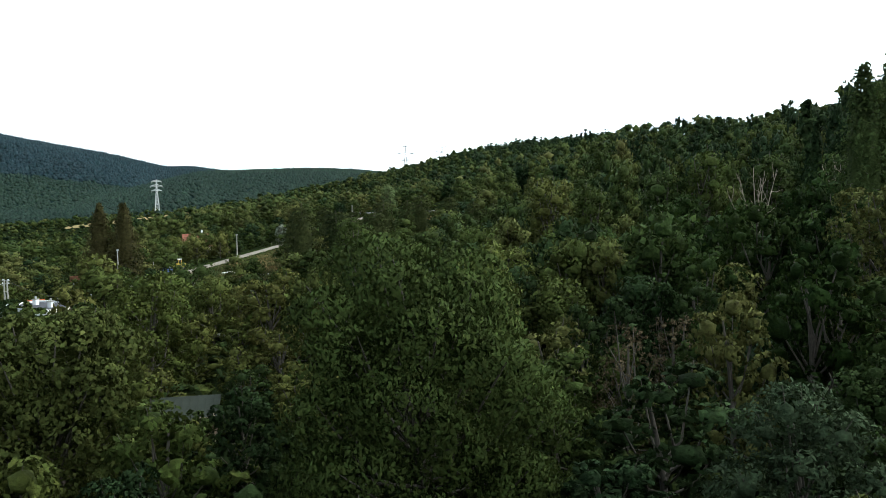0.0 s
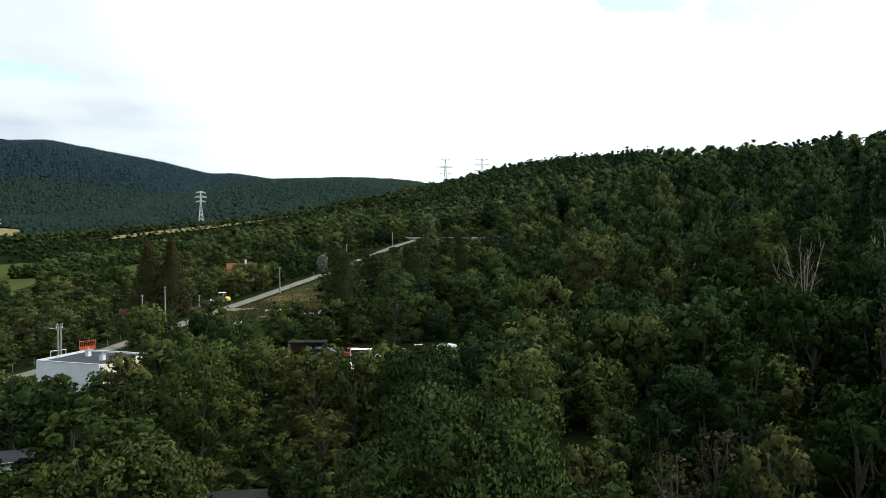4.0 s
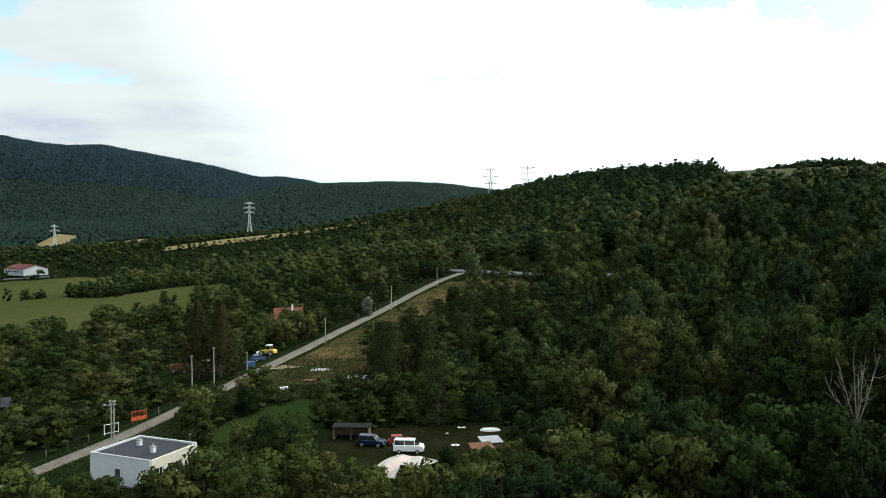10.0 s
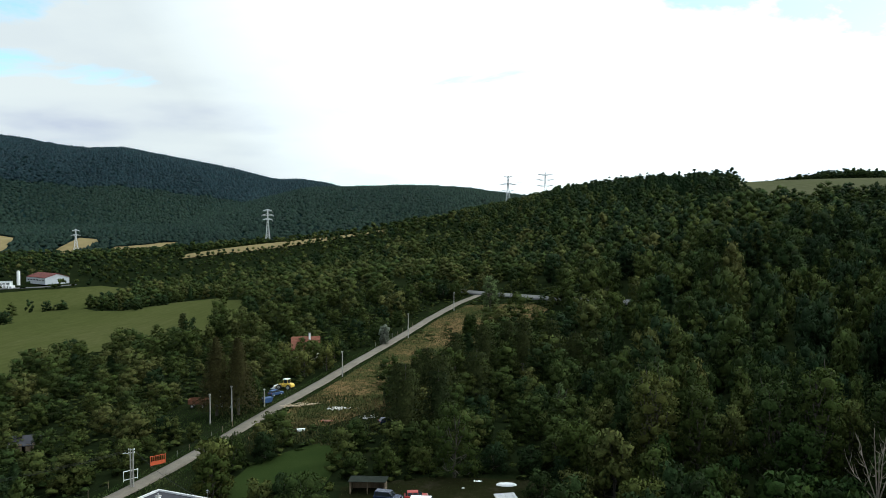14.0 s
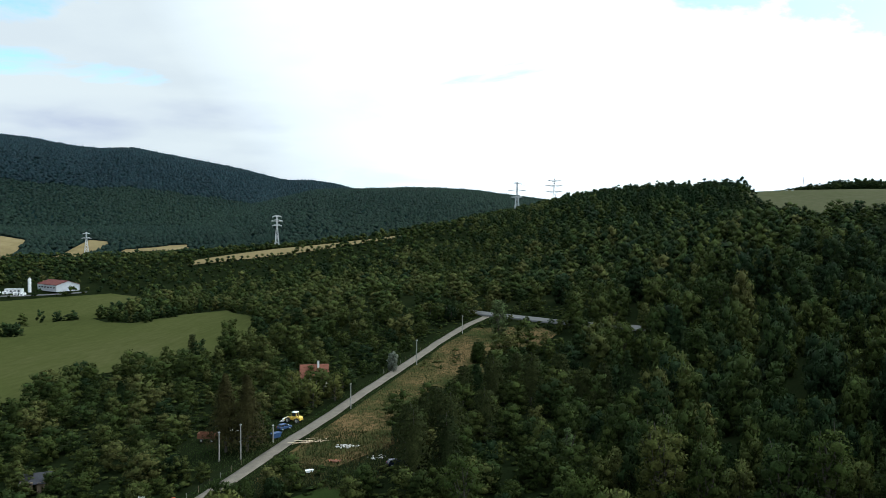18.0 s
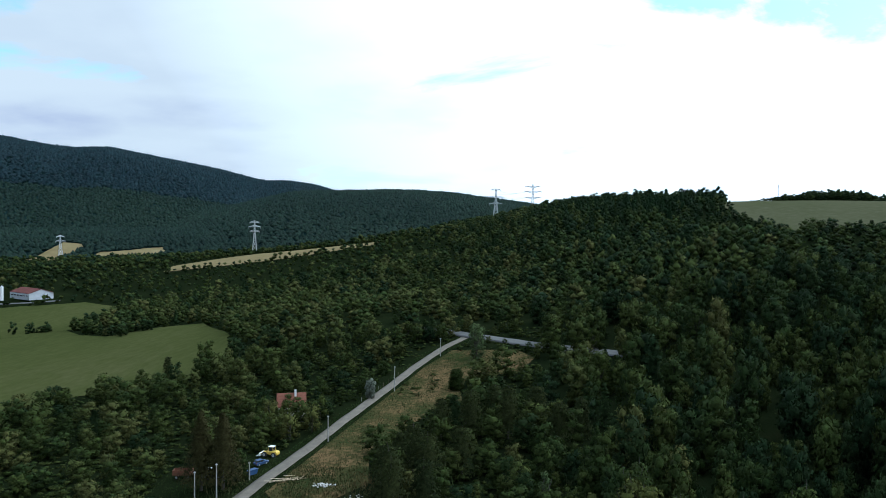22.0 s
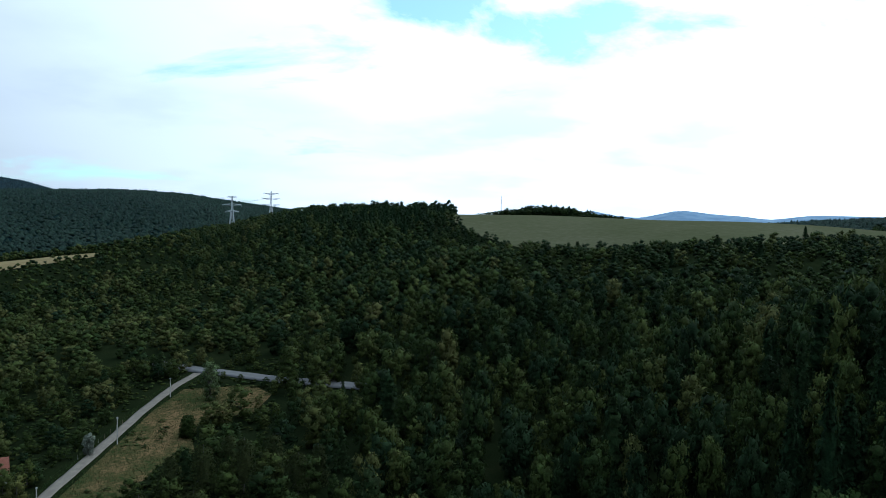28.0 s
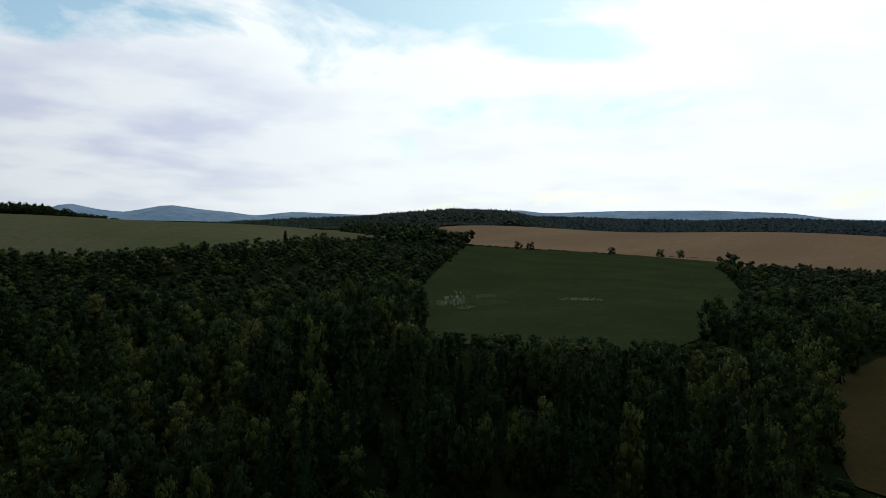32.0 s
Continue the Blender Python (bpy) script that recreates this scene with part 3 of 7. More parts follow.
ribbon("road", [(-560, 618), (-520, 619), (-480, 627), (-445, 640), (-420, 652)], 6.0, M_ASPHALT, "pale asphalt access road before the works", "road", 0.5)

# ---------------------------------------------------------------- trees, as arrays
rng = np.random.default_rng(5)
ICO = bmesh.new()
bmesh.ops.create_icosphere(ICO, subdivisions=1, radius=1)
ICO_V = np.array([v.co[:] for v in ICO.verts])
ICO_F = np.array([[v.index for v in f.verts] for f in ICO.faces])
ICO.free()
OCT_V = np.array([(1, 0, 0), (0, 1, 0), (-1, 0, 0), (0, -1, 0), (0, 0, 1), (0, 0, -1)], float)
OCT_F = np.array([(0, 1, 4), (1, 2, 4), (2, 3, 4), (3, 0, 4), (1, 0, 5), (2, 1, 5), (3, 2, 5), (0, 3, 5)])


class Soup:
    """Triangles gathered into one mesh."""

    def __init__(self):
        self.v, self.f, self.m, self.n = [], [], [], 0

    def add(self, v, f, m=0):
        self.v.append(np.asarray(v, float))
        self.f.append(np.asarray(f, int) + self.n)
        self.m.append(np.full(len(f), m))
        self.n += len(v)

    def arrays(self):
        return np.concatenate(self.v), np.concatenate(self.f), np.concatenate(self.m)


def unit(v):
    return v / np.maximum(np.linalg.norm(v, axis=-1, keepdims=True), 1e-9)


def leaves(soup, at, out, length, width, r, droop=0.25, slot=0, jitter=0.42):
    """Bent diamond leaves or sprays at points, roughly facing the way 'out'."""
    n = len(at)
    nor = unit(out + r.normal(0, jitter, (n, 3)) + (0, 0, 0.2))
    ax = unit(np.cross(nor, r.normal(0, 1, (n, 3))))
    ax = unit(ax - (0, 0, droop))
    sd = unit(np.cross(nor, ax))
    ln = (length * r.uniform(0.6, 1.3, n))[:, None]
    wd = (width * r.uniform(0.7, 1.3, n))[:, None]
    a, b = at - ax * ln * 0.5, at + ax * ln * 0.5 - nor * ln * 0.12
    c, d = at + sd * wd * 0.5 + nor * wd * 0.12, at - sd * wd * 0.5 + nor * wd * 0.12
    v = np.stack([a, c, b, d], 1).reshape(-1, 3)
    k = np.arange(n)[:, None] * 4
    soup.add(v, np.concatenate([k + [0, 2, 1], k + [0, 3, 2]], 0), slot)


def sprays(soup, at, out, length, width, r, single=False):
    """Twig ends with their leaves, leaning outward and up; single: one triangle each."""
    n = len(at)
    nor = unit(out + r.normal(0, 0.36, (n, 3)) + (0, 0, 0.3))
    sd = unit(np.cross(nor, r.normal(0, 1, (n, 3))))
    ax = unit(np.cross(sd, nor) + 0.35 * out + (0, 0, 0.4))
    ln = (length * r.uniform(0.55, 1.45, n))[:, None]
    wd = (width * r.uniform(0.6, 1.4, n))[:, None]
    a, b = at - ax * ln * 0.4, at + ax * ln * 0.6
    k = np.arange(n)[:, None]
    if single:
        soup.add(np.stack([a - sd * wd * 0.55, a + sd * wd * 0.55, b], 1).reshape(-1, 3), k * 3 + [0, 2, 1])
        return
    lift = unit(np.cross(ax, sd)) * wd * 0.15
    v = np.stack([a, at + sd * wd * 0.5 + lift, b, at - sd * wd * 0.5 + lift], 1).reshape(-1, 3)
    soup.add(v, np.concatenate([k * 4 + [0, 2, 1], k * 4 + [0, 3, 2]], 0))


def tube(soup, pts, r0, r1, sides=5, slot=0):
    """A tapered limb along points."""
    pts = np.asarray(pts, float)
    n = len(pts)
    ring = []
    for i, p in enumerate(pts):
        t = unit(pts[min(i + 1, n - 1)] - pts[max(i - 1, 0)])
        u = unit(np.cross(t, (0.31, 0.22, 0.93) if abs(t[2]) < 0.9 else (1.0, 0.1, 0)))
        w = np.cross(t, u)
        rad = r0 + (r1 - r0) * i / (n - 1)
        ang = np.arange(sides) * 2 * np.pi / sides
        ring.append(p + rad * (np.cos(ang)[:, None] * u + np.sin(ang)[:, None] * w))
    f = []
    for i in range(n - 1):
        for j in range(sides):
            a, b = i * sides + j, i * sides + (j + 1) % sides
            f += [(a, b, b + sides), (a, b + sides, a + sides)]
    soup.add(np.concatenate(ring), f, slot)


def lobes_of(r, count, low=0.3, flare=0.62):
    """Centres and radii of the lobes of a broadleaf crown of radius 1 and height 1."""
    k = np.arange(count)
    z = low + (0.9 - low) * (k + 0.5) / count
    a = k * 2.399963 + r.uniform(0, 6)
    fat = np.sqrt(np.clip(1 - ((z - low - 0.22) / (0.80 - low)) ** 2, 0.03, 1))
    d = flare * fat * np.sqrt(r.uniform(0.25, 1, count))
    c = np.stack([d * np.cos(a), d * np.sin(a), z], -1)
    s = r.uniform(0.26, 0.42, count) * (1.0 if count < 12 else 0.82)
    return c, s


def crown_tree(r, lobes, per_lobe, length, width, rad=4.0, high=9.0, core=0.62, low=0.3, droop=0.25, flare=0.62, inner=0.74, style="spray"):
    """A crown in metres, of leaves or sprays round lobes with a small dark core in each."""
    s = Soup()
    c, size = lobes_of(r, lobes, low, flare)
    cv, cf = (ICO_V, ICO_F) if per_lobe > 20 else (OCT_V, OCT_F)
    soft = []
    core *= 0.72 if per_lobe > 20 else 1.0
    for p, q in zip(c, size):
        first = s.n
        ctr, ext = p * (rad, rad, high), q * np.array([rad, rad, rad * 0.85]) * r.uniform(0.85, 1.15, 3)
        if core:
            s.add(ctr + cv * ext * core * r.uniform(0.75, 1.2, (len(cv), 1)), cf)
        d = unit(r.normal(0, 1, (per_lobe, 3)) + (0, 0, 0.3))
        at = ctr + d * ext * (inner + (1.12 - inner) * r.random((per_lobe, 1)) ** 0.7)
        if style == "leaf":
            # leaves hang in sprays along twigs
            n_twig = max(6, per_lobe // 8)
            tip = unit(r.normal(0, 1, (n_twig, 3)) + (0, 0, 0.35))
            which = np.arange(per_lobe) % n_twig
            back = r.random((per_lobe, 1))
            fan = r.normal(0, 0.09, (per_lobe, 3))
            d = unit(tip[which] + fan * (0.6 + back))
            at = ctr + d * ext * (1.12 - 0.55 * back * r.uniform(0.6, 1, (per_lobe, 1))) - (0, 0, 1.0) * (1 - back) ** 2 * (droop * 0.55)
            leaves(s, at, d, length, width, r, droop, jitter=0.62)
        else:
            sprays(s, at, d, length, width, r, style == "single")
        made_v = np.concatenate(s.v)[first:]
        soft.append(unit(unit((made_v - ctr) / ext) + (0.45 if style == "leaf" else 1.0) * unit((made_v - (0, 0, high * 0.45)) / (rad, rad, high * 0.5)) + (0, 0, 0.12) + r.normal(0, 0.10, made_v.shape)))
    v, f, m = s.arrays()
    return v, f, np.concatenate(soft), c * (rad, rad, high)


def limbs(r, centres, high, thick, sides=4):
    """A trunk that tapers upward, with a limb to every lobe."""
    s = Soup()
    sway = r.normal(0, 0.05 * high, 2)
    path = [(sway[0] * t * t, sway[1] * t * t, high * 0.82 * t) for t in np.linspace(0, 1, 7)]
    path[0] = (0, 0, -0.8)
    tube(s, path, thick, thick * 0.25, sides + 2)
    for c in centres:
        t = np.clip(c[2] / high * 0.55, 0.12, 0.7)
        b = np.array([sway[0] * t * t, sway[1] * t * t, high * 0.82 * t])
        mid = (b + c) / 2 + (0, 0, -0.06 * high) + r.normal(0, 0.03 * high, 3)
        tube(s, [b, mid, c, c + (c - mid) * 0.35], thick * 0.38, thick * 0.06, sides)
    return s.arrays()[:2]


def conifer(r, tiers, per_tier, rad, high, length, width, clear=0.2, core=True, taper=0.65):
    """A spruce or larch: drooping whorls of sprays that shorten upward."""
    s = Soup()
    if core:
        s.add(ICO_V * (rad * 0.36, rad * 0.36, high * 0.33) * r.uniform(0.85, 1.1, (len(ICO_V), 1)) + (0, 0, high * (clear + 0.36)), ICO_F)
    for k in range(tiers):
        t = k / tiers
        z = high * (clear + (1 - clear) * t)
        rr = rad * (1 - t) ** taper * r.uniform(0.7, 1.2)
        a = r.uniform(0, 6.283, per_tier)
        q = np.sqrt(r.uniform(0.08, 1, per_tier))
        d = np.stack([np.cos(a), np.sin(a), -0.25 * q], -1)
        at = d * (rr * q)[:, None] + (0, 0, z) + r.normal(0, high * 0.012, (per_tier, 3))
        leaves(s, at, d + (0, 0, 0.8), length, width, r, 0.35)
    return s.arrays()[:2]


def scatter(bands_az, d0, d1, gap):
    """Jittered places between two distances from the plan's centre."""
    n = int(d1 / (gap * 0.88)) + 2
    i, j = np.meshgrid(np.arange(-n, n + 1), np.arange(-n, n + 1))
    x = (i + 0.5 * (j % 2)) * gap + rng.uniform(-0.38, 0.38, i.shape) * gap
    y = j * gap * 0.88 + rng.uniform(-0.38, 0.38, i.shape) * gap
    x, y = x.ravel(), y.ravel()
    d, az = np.hypot(x, y), np.degrees(np.arctan2(-x, y))
    keep = (d >= d0) & (d < d1) & (az > bands_az[0]) & (az < bands_az[1])
    return x[keep], y[keep]


WORKS_PLOT = [(-520, 612), (-512, 660), (-486, 672), (-440, 694), (-418, 668), (-425, 640), (-470, 622)]
OPEN = [VALLEY_MEADOW, UPPER_MEADOW, PLATEAU_FIELD, LOWER_FIELD, NEAR_CLEARING, STUBBLE, STRIP_LONG, STRIP_WEST, STRIP_MID, STRIP_EAST, MEADOW_LINK, ROUGH_LOT, YARD, LAWN, WORKS_PLOT]
HOUSE_PLOT = [(-72, 104), (-70, 122), (-60, 120), (-46, 114), (-49, 101), (-53, 99.5), (-64, 102.5)]
LANE_VERGE = [(-86, 90), (-78, 84), (-66, 98), (-71, 118), (-77, 118)]
RUBBLE_PLOT = [(-54, 150), (-58, 186), (-36, 182), (-30, 168), (-38, 146)]
TARP_PLOT = [(-28, 96), (-28, 113), (-8, 113), (-9, 97)]
BEHIND_HOUSE = [(-73, 117), (-67, 141), (-64, 141), (-58, 130), (-59, 117)]
LANE_SIDE = [(-67, 142), (-62, 160), (-59, 178), (-55, 192), (-46, 190), (-48, 165), (-54, 150), (-58, 140)]
MACHINE_PLOT = [(-90, 170), (-90, 188), (-80, 192), (-68, 200), (-62, 190), (-66, 172), (-72, 160), (-80, 160)]


def wooded(x, y):
    """Where trees may stand."""
    ok = np.ones(np.shape(x), bool)
    for poly in OPEN + [HOUSE_PLOT, MACHINE_PLOT, LANE_VERGE, LANE_SIDE, BEHIND_HOUSE, RUBBLE_PLOT, TARP_PLOT]:
        ok &= ~inside(poly, x, y)
    ok &= line_gap(LANE, x, y) > 6.2
    ok &= line_gap(HIGHWAY, x, y) > 3.9
    return ok


def in_sight(x, y, z, eye=82.0):
    """Whether a point clears the ground as seen from high over the plan's centre."""
    ok = np.ones(x.shape, bool)
    for t in np.linspace(0.25, 0.97, 26):
        ok &= ground_z(x * t, y * t) < eye + (z - eye) * t + 2.0
    return ok


def tree_height(x, y):
    """Typical height of the wood: low orchard trees by the lane, tall wood on the slope, young growth at the plateau's rim."""
    d = np.hypot(x, y)
    rim = 1 - 0.42 * ease((d - 330) / 60) * ease((760 - d) / 60) * ease((x - 90) / 60)
    west = 2.0 * ease((d - 420) / 150) * ease((-60 - x) / 80)
    tall = 4.4 + 3.6 * ease((x + 8) / 20) * ease((310 - d) / 90) * ease((d - 88) / 20)
    return (7.6 + west + tall / (1 + np.exp(-(x - 10) / 18))) * rim * (1 - 0.4 * np.exp(-((x + 290) ** 2 + (y - 740) ** 2) / 16200)) - 1.5 * np.exp(-((x + 60) ** 2 + (y - 190) ** 2) / 9000) + 3.0 * np.exp(-((x + 128) ** 2 + (y - 304) ** 2) / 1600)


def lowered(x, y, high):
    """Young growth before the two clearings stays low."""
    d, az = np.hypot(x, y), np.degrees(np.arctan2(-x, y))
    level = ground_z(x, y)
    near = (az < -47) & (az > -71) & (d < 250)
    high = np.where(near, np.minimum(high, np.maximum(79.0 - 0.128 * d + 1.2 * np.sin(x * 0.7 + y * 0.45) - level, 2.5)), high)
    near = (az < -75) & (d > 120) & (d < 180)
    high = np.where(near, np.minimum(high, np.maximum(79.0 - 0.31 * d - level, 2.5)), high)
    # hedges along the country road are cut low
    gap = line_gap(HIGHWAY, x, y)
    return np.where((gap < 22) & (x > -26) & (x < -1) & (x + y < 322), np.minimum(high, 1.5 + 0.32 * gap), high)


def tone(x, y):
    """Tint of a tree: yellower for sun on the orchard side, darker for shade on the wooded slope."""
    base = 0.66 - 0.42 / (1 + np.exp(-(x - 20) / 35))
    patch = 0.10 * np.sin(x * 0.031 + 1.3) * np.sin(y * 0.027)
    base = base - 0.24 * ease((np.hypot(x, y) - 420) / 380)
    # shade of the near slope, painted into the tint
    base = base - 0.16 * np.exp(-((x - 75) ** 2 + (y - 110) ** 2) / 6000)
    return np.clip(base + patch + rng.normal(0, 0.31, x.shape), 0.0, 1.0)


def plant(name, mat, templates, x, y, rad, high, tint, label, smooth=False):
    """All trees of a stretch joined as one mesh, from unit templates of radius and height 1."""
    pick = rng.integers(0, len(templates), len(x))
    turn = rng.uniform(0, 6.283, len(x))
    z = ground_z(x, y) - 0.3
    vs, fs, ts, ns, base = [], [], [], [], 0
    for k, (tv, tf, tn) in enumerate(templates):
        i = np.where(pick == k)[0]
        if not len(i):
            continue
        c, s = np.cos(turn[i])[:, None], np.sin(turn[i])[:, None]
        px = (tv[:, 0] * c - tv[:, 1] * s) * rad[i][:, None] + x[i][:, None]
        py = (tv[:, 0] * s + tv[:, 1] * c) * rad[i][:, None] + y[i][:, None]
        pz = tv[:, 2] * high[i][:, None] + z[i][:, None]
        vs.append(np.stack([px, py, pz], -1).reshape(-1, 3))
        fs.append((tf[None] + (np.arange(len(i)) * len(tv))[:, None, None]).reshape(-1, 3) + base)
        ns.append(np.stack([tn[:, 0] * c - tn[:, 1] * s, tn[:, 0] * s + tn[:, 1] * c, np.broadcast_to(tn[:, 2], (len(i), len(tn)))], -1).reshape(-1, 3))
        ts.append(np.repeat(tint[i], len(tv)))
        base += len(i) * len(tv)
    if not vs:
        return None
    ob = new(name, mesh_of(name, np.concatenate(vs), np.concatenate(fs), [mat], True, np.concatenate(ts), normals=np.concatenate(ns)))
    return tagged(ob, label, "woodland", kind="stuff")


def unit_crown(lobes, per, length, width, core=0.62, low=0.3, rad=4.0, high=9.0, style="spray", flare=0.62):
    v, f, n, c = crown_tree(rng, lobes, per, length, width, rad, high, core, low, flare=flare, style=style)
    return v / (rad, rad, high), f, n


def cone_normals(v, high):
    """Soft outward normals of a conifer."""
    return unit(unit(v * (1, 1, 0)) + (0, 0, 0.55) + rng.normal(0, 0.2, v.shape))


def unit_conifer(tiers, per, length, width):
    v, f = conifer(rng, tiers, per, 2.6, 11.0, length, width, 0.08, taper=0.95)
    return v / (2.6, 2.6, 11.0), f, cone_normals(v, 11.0)


VIEW = (-84, 45)
T_MID = [unit_crown(15, 42, 0.58, 0.40, low=0.04, core=0.9, flare=f) for f in (0.5, 0.56, 0.6, 0.62, 0.66, 0.7, 0.46)]
T_LOW = [unit_crown(12, 32, 0.70, 0.46, low=0.05, core=0.9, style="single", flare=f) for f in (0.46, 0.5, 0.56, 0.6, 0.62, 0.66, 0.7, 0.54, 0.44)]
T_FAR = [unit_crown(8, 11, 0.95, 0.66, core=0.95, low=0.06, style="single", flare=f) for f in (0.46, 0.5, 0.56, 0.6, 0.62, 0.66, 0.7, 0.54, 0.44)]
T_DIST = [unit_crown(2, 9, 2.4, 1.8, core=1.2, low=0.12, style="single") for _ in range(7)]
C_MID = [unit_conifer(18, 34, 0.8, 0.42) for _ in range(4)]
C_FAR = [unit_conifer(6, 7, 1.9, 1.0) for _ in range(4)]
C_LOW = [unit_conifer(12, 20, 1.05, 0.6) for _ in range(4)]


def conifer_share(x, y):
    """Where conifers mix in: larches on the near slope, pines along the ridge."""
    p = 0.04 + 0.45 * np.exp(-((x - 122) ** 2 + (y - 104) ** 2) / 2400) + 0.75 * np.exp(-((x - 100) ** 2 / 16000 + (y - 820) ** 2 / 9000))
    return p


def stretch(d0, d1, gap, broad, needle, far_mat=None, cull=True, az=VIEW, wide=0.54, tall=1.0, label=""):
    x, y = scatter(az, d0, d1, gap)
    k = wooded(x, y) & (rng.random(x.shape) > 0.06)
    x, y = x[k], y[k]
    grade = rng.choice([0.55, 0.78, 1.0, 1.2, 1.45], x.shape, p=[0.2, 0.24, 0.26, 0.2, 0.1])
    high = tree_height(x, y) * grade ** 0.8 * rng.uniform(0.88, 1.12, x.shape) * tall
    high = lowered(x, y, high)
    if cull:
        k = in_sight(x, y, ground_z(x, y) + high)
        x, y, high, grade = x[k], y[k], high[k], grade[k]
    tint = tone(x, y)
    con = rng.random(x.shape) < conifer_share(x, y) if needle else np.zeros(x.shape, bool)
    rad = gap * wide * grade ** 0.9 * rng.uniform(0.85, 1.2, x.shape)
    rad = np.minimum(rad, high * 0.6)
    b = ~con
    plant("woodland", far_mat or M_WOODS, broad, x[b], y[b], rad[b], high[b], tint[b], label or "mixed green broadleaf wood covering the hillside")
    if con.any():
        plant("conifer_woodland", M_NEEDLE_WOODS, needle, x[con], y[con], rad[con] * 0.8, lowered(x[con], y[con], high[con] * 1.05), tint[con], "dark conifers standing among the broadleaf wood")


def far_forest(az, d0, d1, gap, mat, label):
    """A closed forest miles off: a small crown for each tree, pointed or rounded."""
    x, y = scatter(az, d0, d1, gap)
    k = wooded(x, y) & (rng.random(x.shape) > 0.05)
    x, y = x[k], y[k]
    high = gap * rng.uniform(0.5, 0.85, x.shape)
    k = in_sight(x, y, ground_z(x, y) + high)
    x, y, high = x[k], y[k], high[k]
    domes = []
    for j in range(6):
        v = OCT_V * (1.0, 1.0, 0.55) * rng.uniform(0.85, 1.15, (6, 1)) + (0, 0, 0.45)
        if j > 3:
            v = np.where(OCT_V[:, 2:] > 0.5, (0, 0, 1.35), v * (0.8, 0.8, 1))
        domes.append((v, OCT_F, unit(OCT_V * 0.6 + (0, 0, 0.9))))
    stands = 0.5 + 0.3 * np.sin(x / 170 + y / 260) * np.sin(y / 140)
    plant("far_forest", mat, domes, x, y, gap * rng.uniform(0.5, 0.75, x.shape), high, np.clip(stands + rng.normal(0, 0.25, x.shape), 0, 1), label)


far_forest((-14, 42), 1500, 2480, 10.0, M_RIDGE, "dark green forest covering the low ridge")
far_forest((4, 42), 2480, 3640, 13.0, M_MOUNTAIN, "forest covering the mountain, blue haze in its colour")
far_forest((-62, -24), 1450, 1930, 10.0, M_RIDGE, "dark wooded hill beyond the stubble")
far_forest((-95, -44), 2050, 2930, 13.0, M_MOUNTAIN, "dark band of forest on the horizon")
stretch(175, 340, 8.4, T_LOW, C_LOW)
stretch(340, 700, 9.2, T_FAR, C_LOW)
stretch(700, 1000, 9.2, T_FAR, C_FAR, az=(-16, 6))
stretch(700, 1000, 13.0, T_DIST, None, az=(-84, -16))
stretch(700, 1000, 13.0, T_DIST, None, az=(6, 45))
stretch(1000, 1500, 13.0, T_DIST, None)


# ---------------------------------------------------------------- builders of things
def shape_box(bm, c, s, rz=0.0, ry=0.0):
    m = Matrix.Translation(c) @ Matrix.Rotation(rz, 4, "Z") @ Matrix.Rotation(ry, 4, "Y") @ Matrix.Diagonal((*s, 1))
    return bmesh.ops.create_cube(bm, size=1, matrix=m)["verts"]


def shape_rod(bm, a, b, r0, r1=None, n=8):
    a, b = Vector(a), Vector(b)
    q = (b - a).to_track_quat("Z", "Y").to_matrix().to_4x4()
    m = Matrix.Translation((a + b) / 2) @ q
    return bmesh.ops.create_cone(bm, cap_ends=True, segments=n, radius1=r0, radius2=r0 if r1 is None else r1, depth=(b - a).length, matrix=m)["verts"]


def shape_prism(bm, profile, y0, y1, taper=0.0):
    """A side outline in x and z, drawn out from y0 to y1."""
    top = max(p[1] for p in profile)
    rows = []
    for y, s in ((y0, 1), (y1, -1)):
        rows.append([bm.verts.new((px, y + s * taper * max(0, pz / top), pz)) for px, pz in profile])
    n = len(profile)
    bm.faces.new(rows[0][::-1])
    bm.faces.new(rows[1])
    for i in range(n):
        bm.faces.new((rows[0][i], rows[0][(i + 1) % n], rows[1][(i + 1) % n], rows[1][i]))


def made(fn, bevel=0.0):
    """A bmesh filled by fn, with its edges eased."""
    bm = bmesh.new()
    fn(bm)
    bmesh.ops.recalc_face_normals(bm, faces=bm.faces)
    if bevel:
        sharp = [e for e in bm.edges if len(e.link_faces) == 2 and e.calc_face_angle(0) > 0.4]
        bmesh.ops.bevel(bm, geom=sharp, offset=bevel, segments=1, affect="EDGES", clamp_overlap=True)
    return bm


def part(name, bm, mat, parent, label=""):
    me = bpy.data.meshes.new(name)
    bm.to_mesh(me)
    bm.free()
    me.materials.append(mat)
    ob = new(name, me)
    ob.parent = parent
    return tagged(ob, label)


def soup_part(name, soup, mat, parent, smooth=False, label=""):
    v, f = soup[:2]
    ob = new(name, mesh_of(name, v, f, [mat], smooth, normals=soup[2] if len(soup) > 2 else None))
    ob.parent = parent
    return tagged(ob, label)


def place(name, x, y, rz, label, category, group="", z=None):
    ob = new(name)
    ob.empty_display_size = 0.3
    ob.matrix_basis = pose(x, y, float(ground_z(x, y)) if z is None else z, 0, 0, rz)
    return tagged(ob, label, category, group)


def boxes(*items, bevel=0.0):
    return made(lambda bm: [shape_box(bm, *i) for i in items], bevel)


def rods(*items):
    return made(lambda bm: [shape_rod(bm, *i) for i in items])


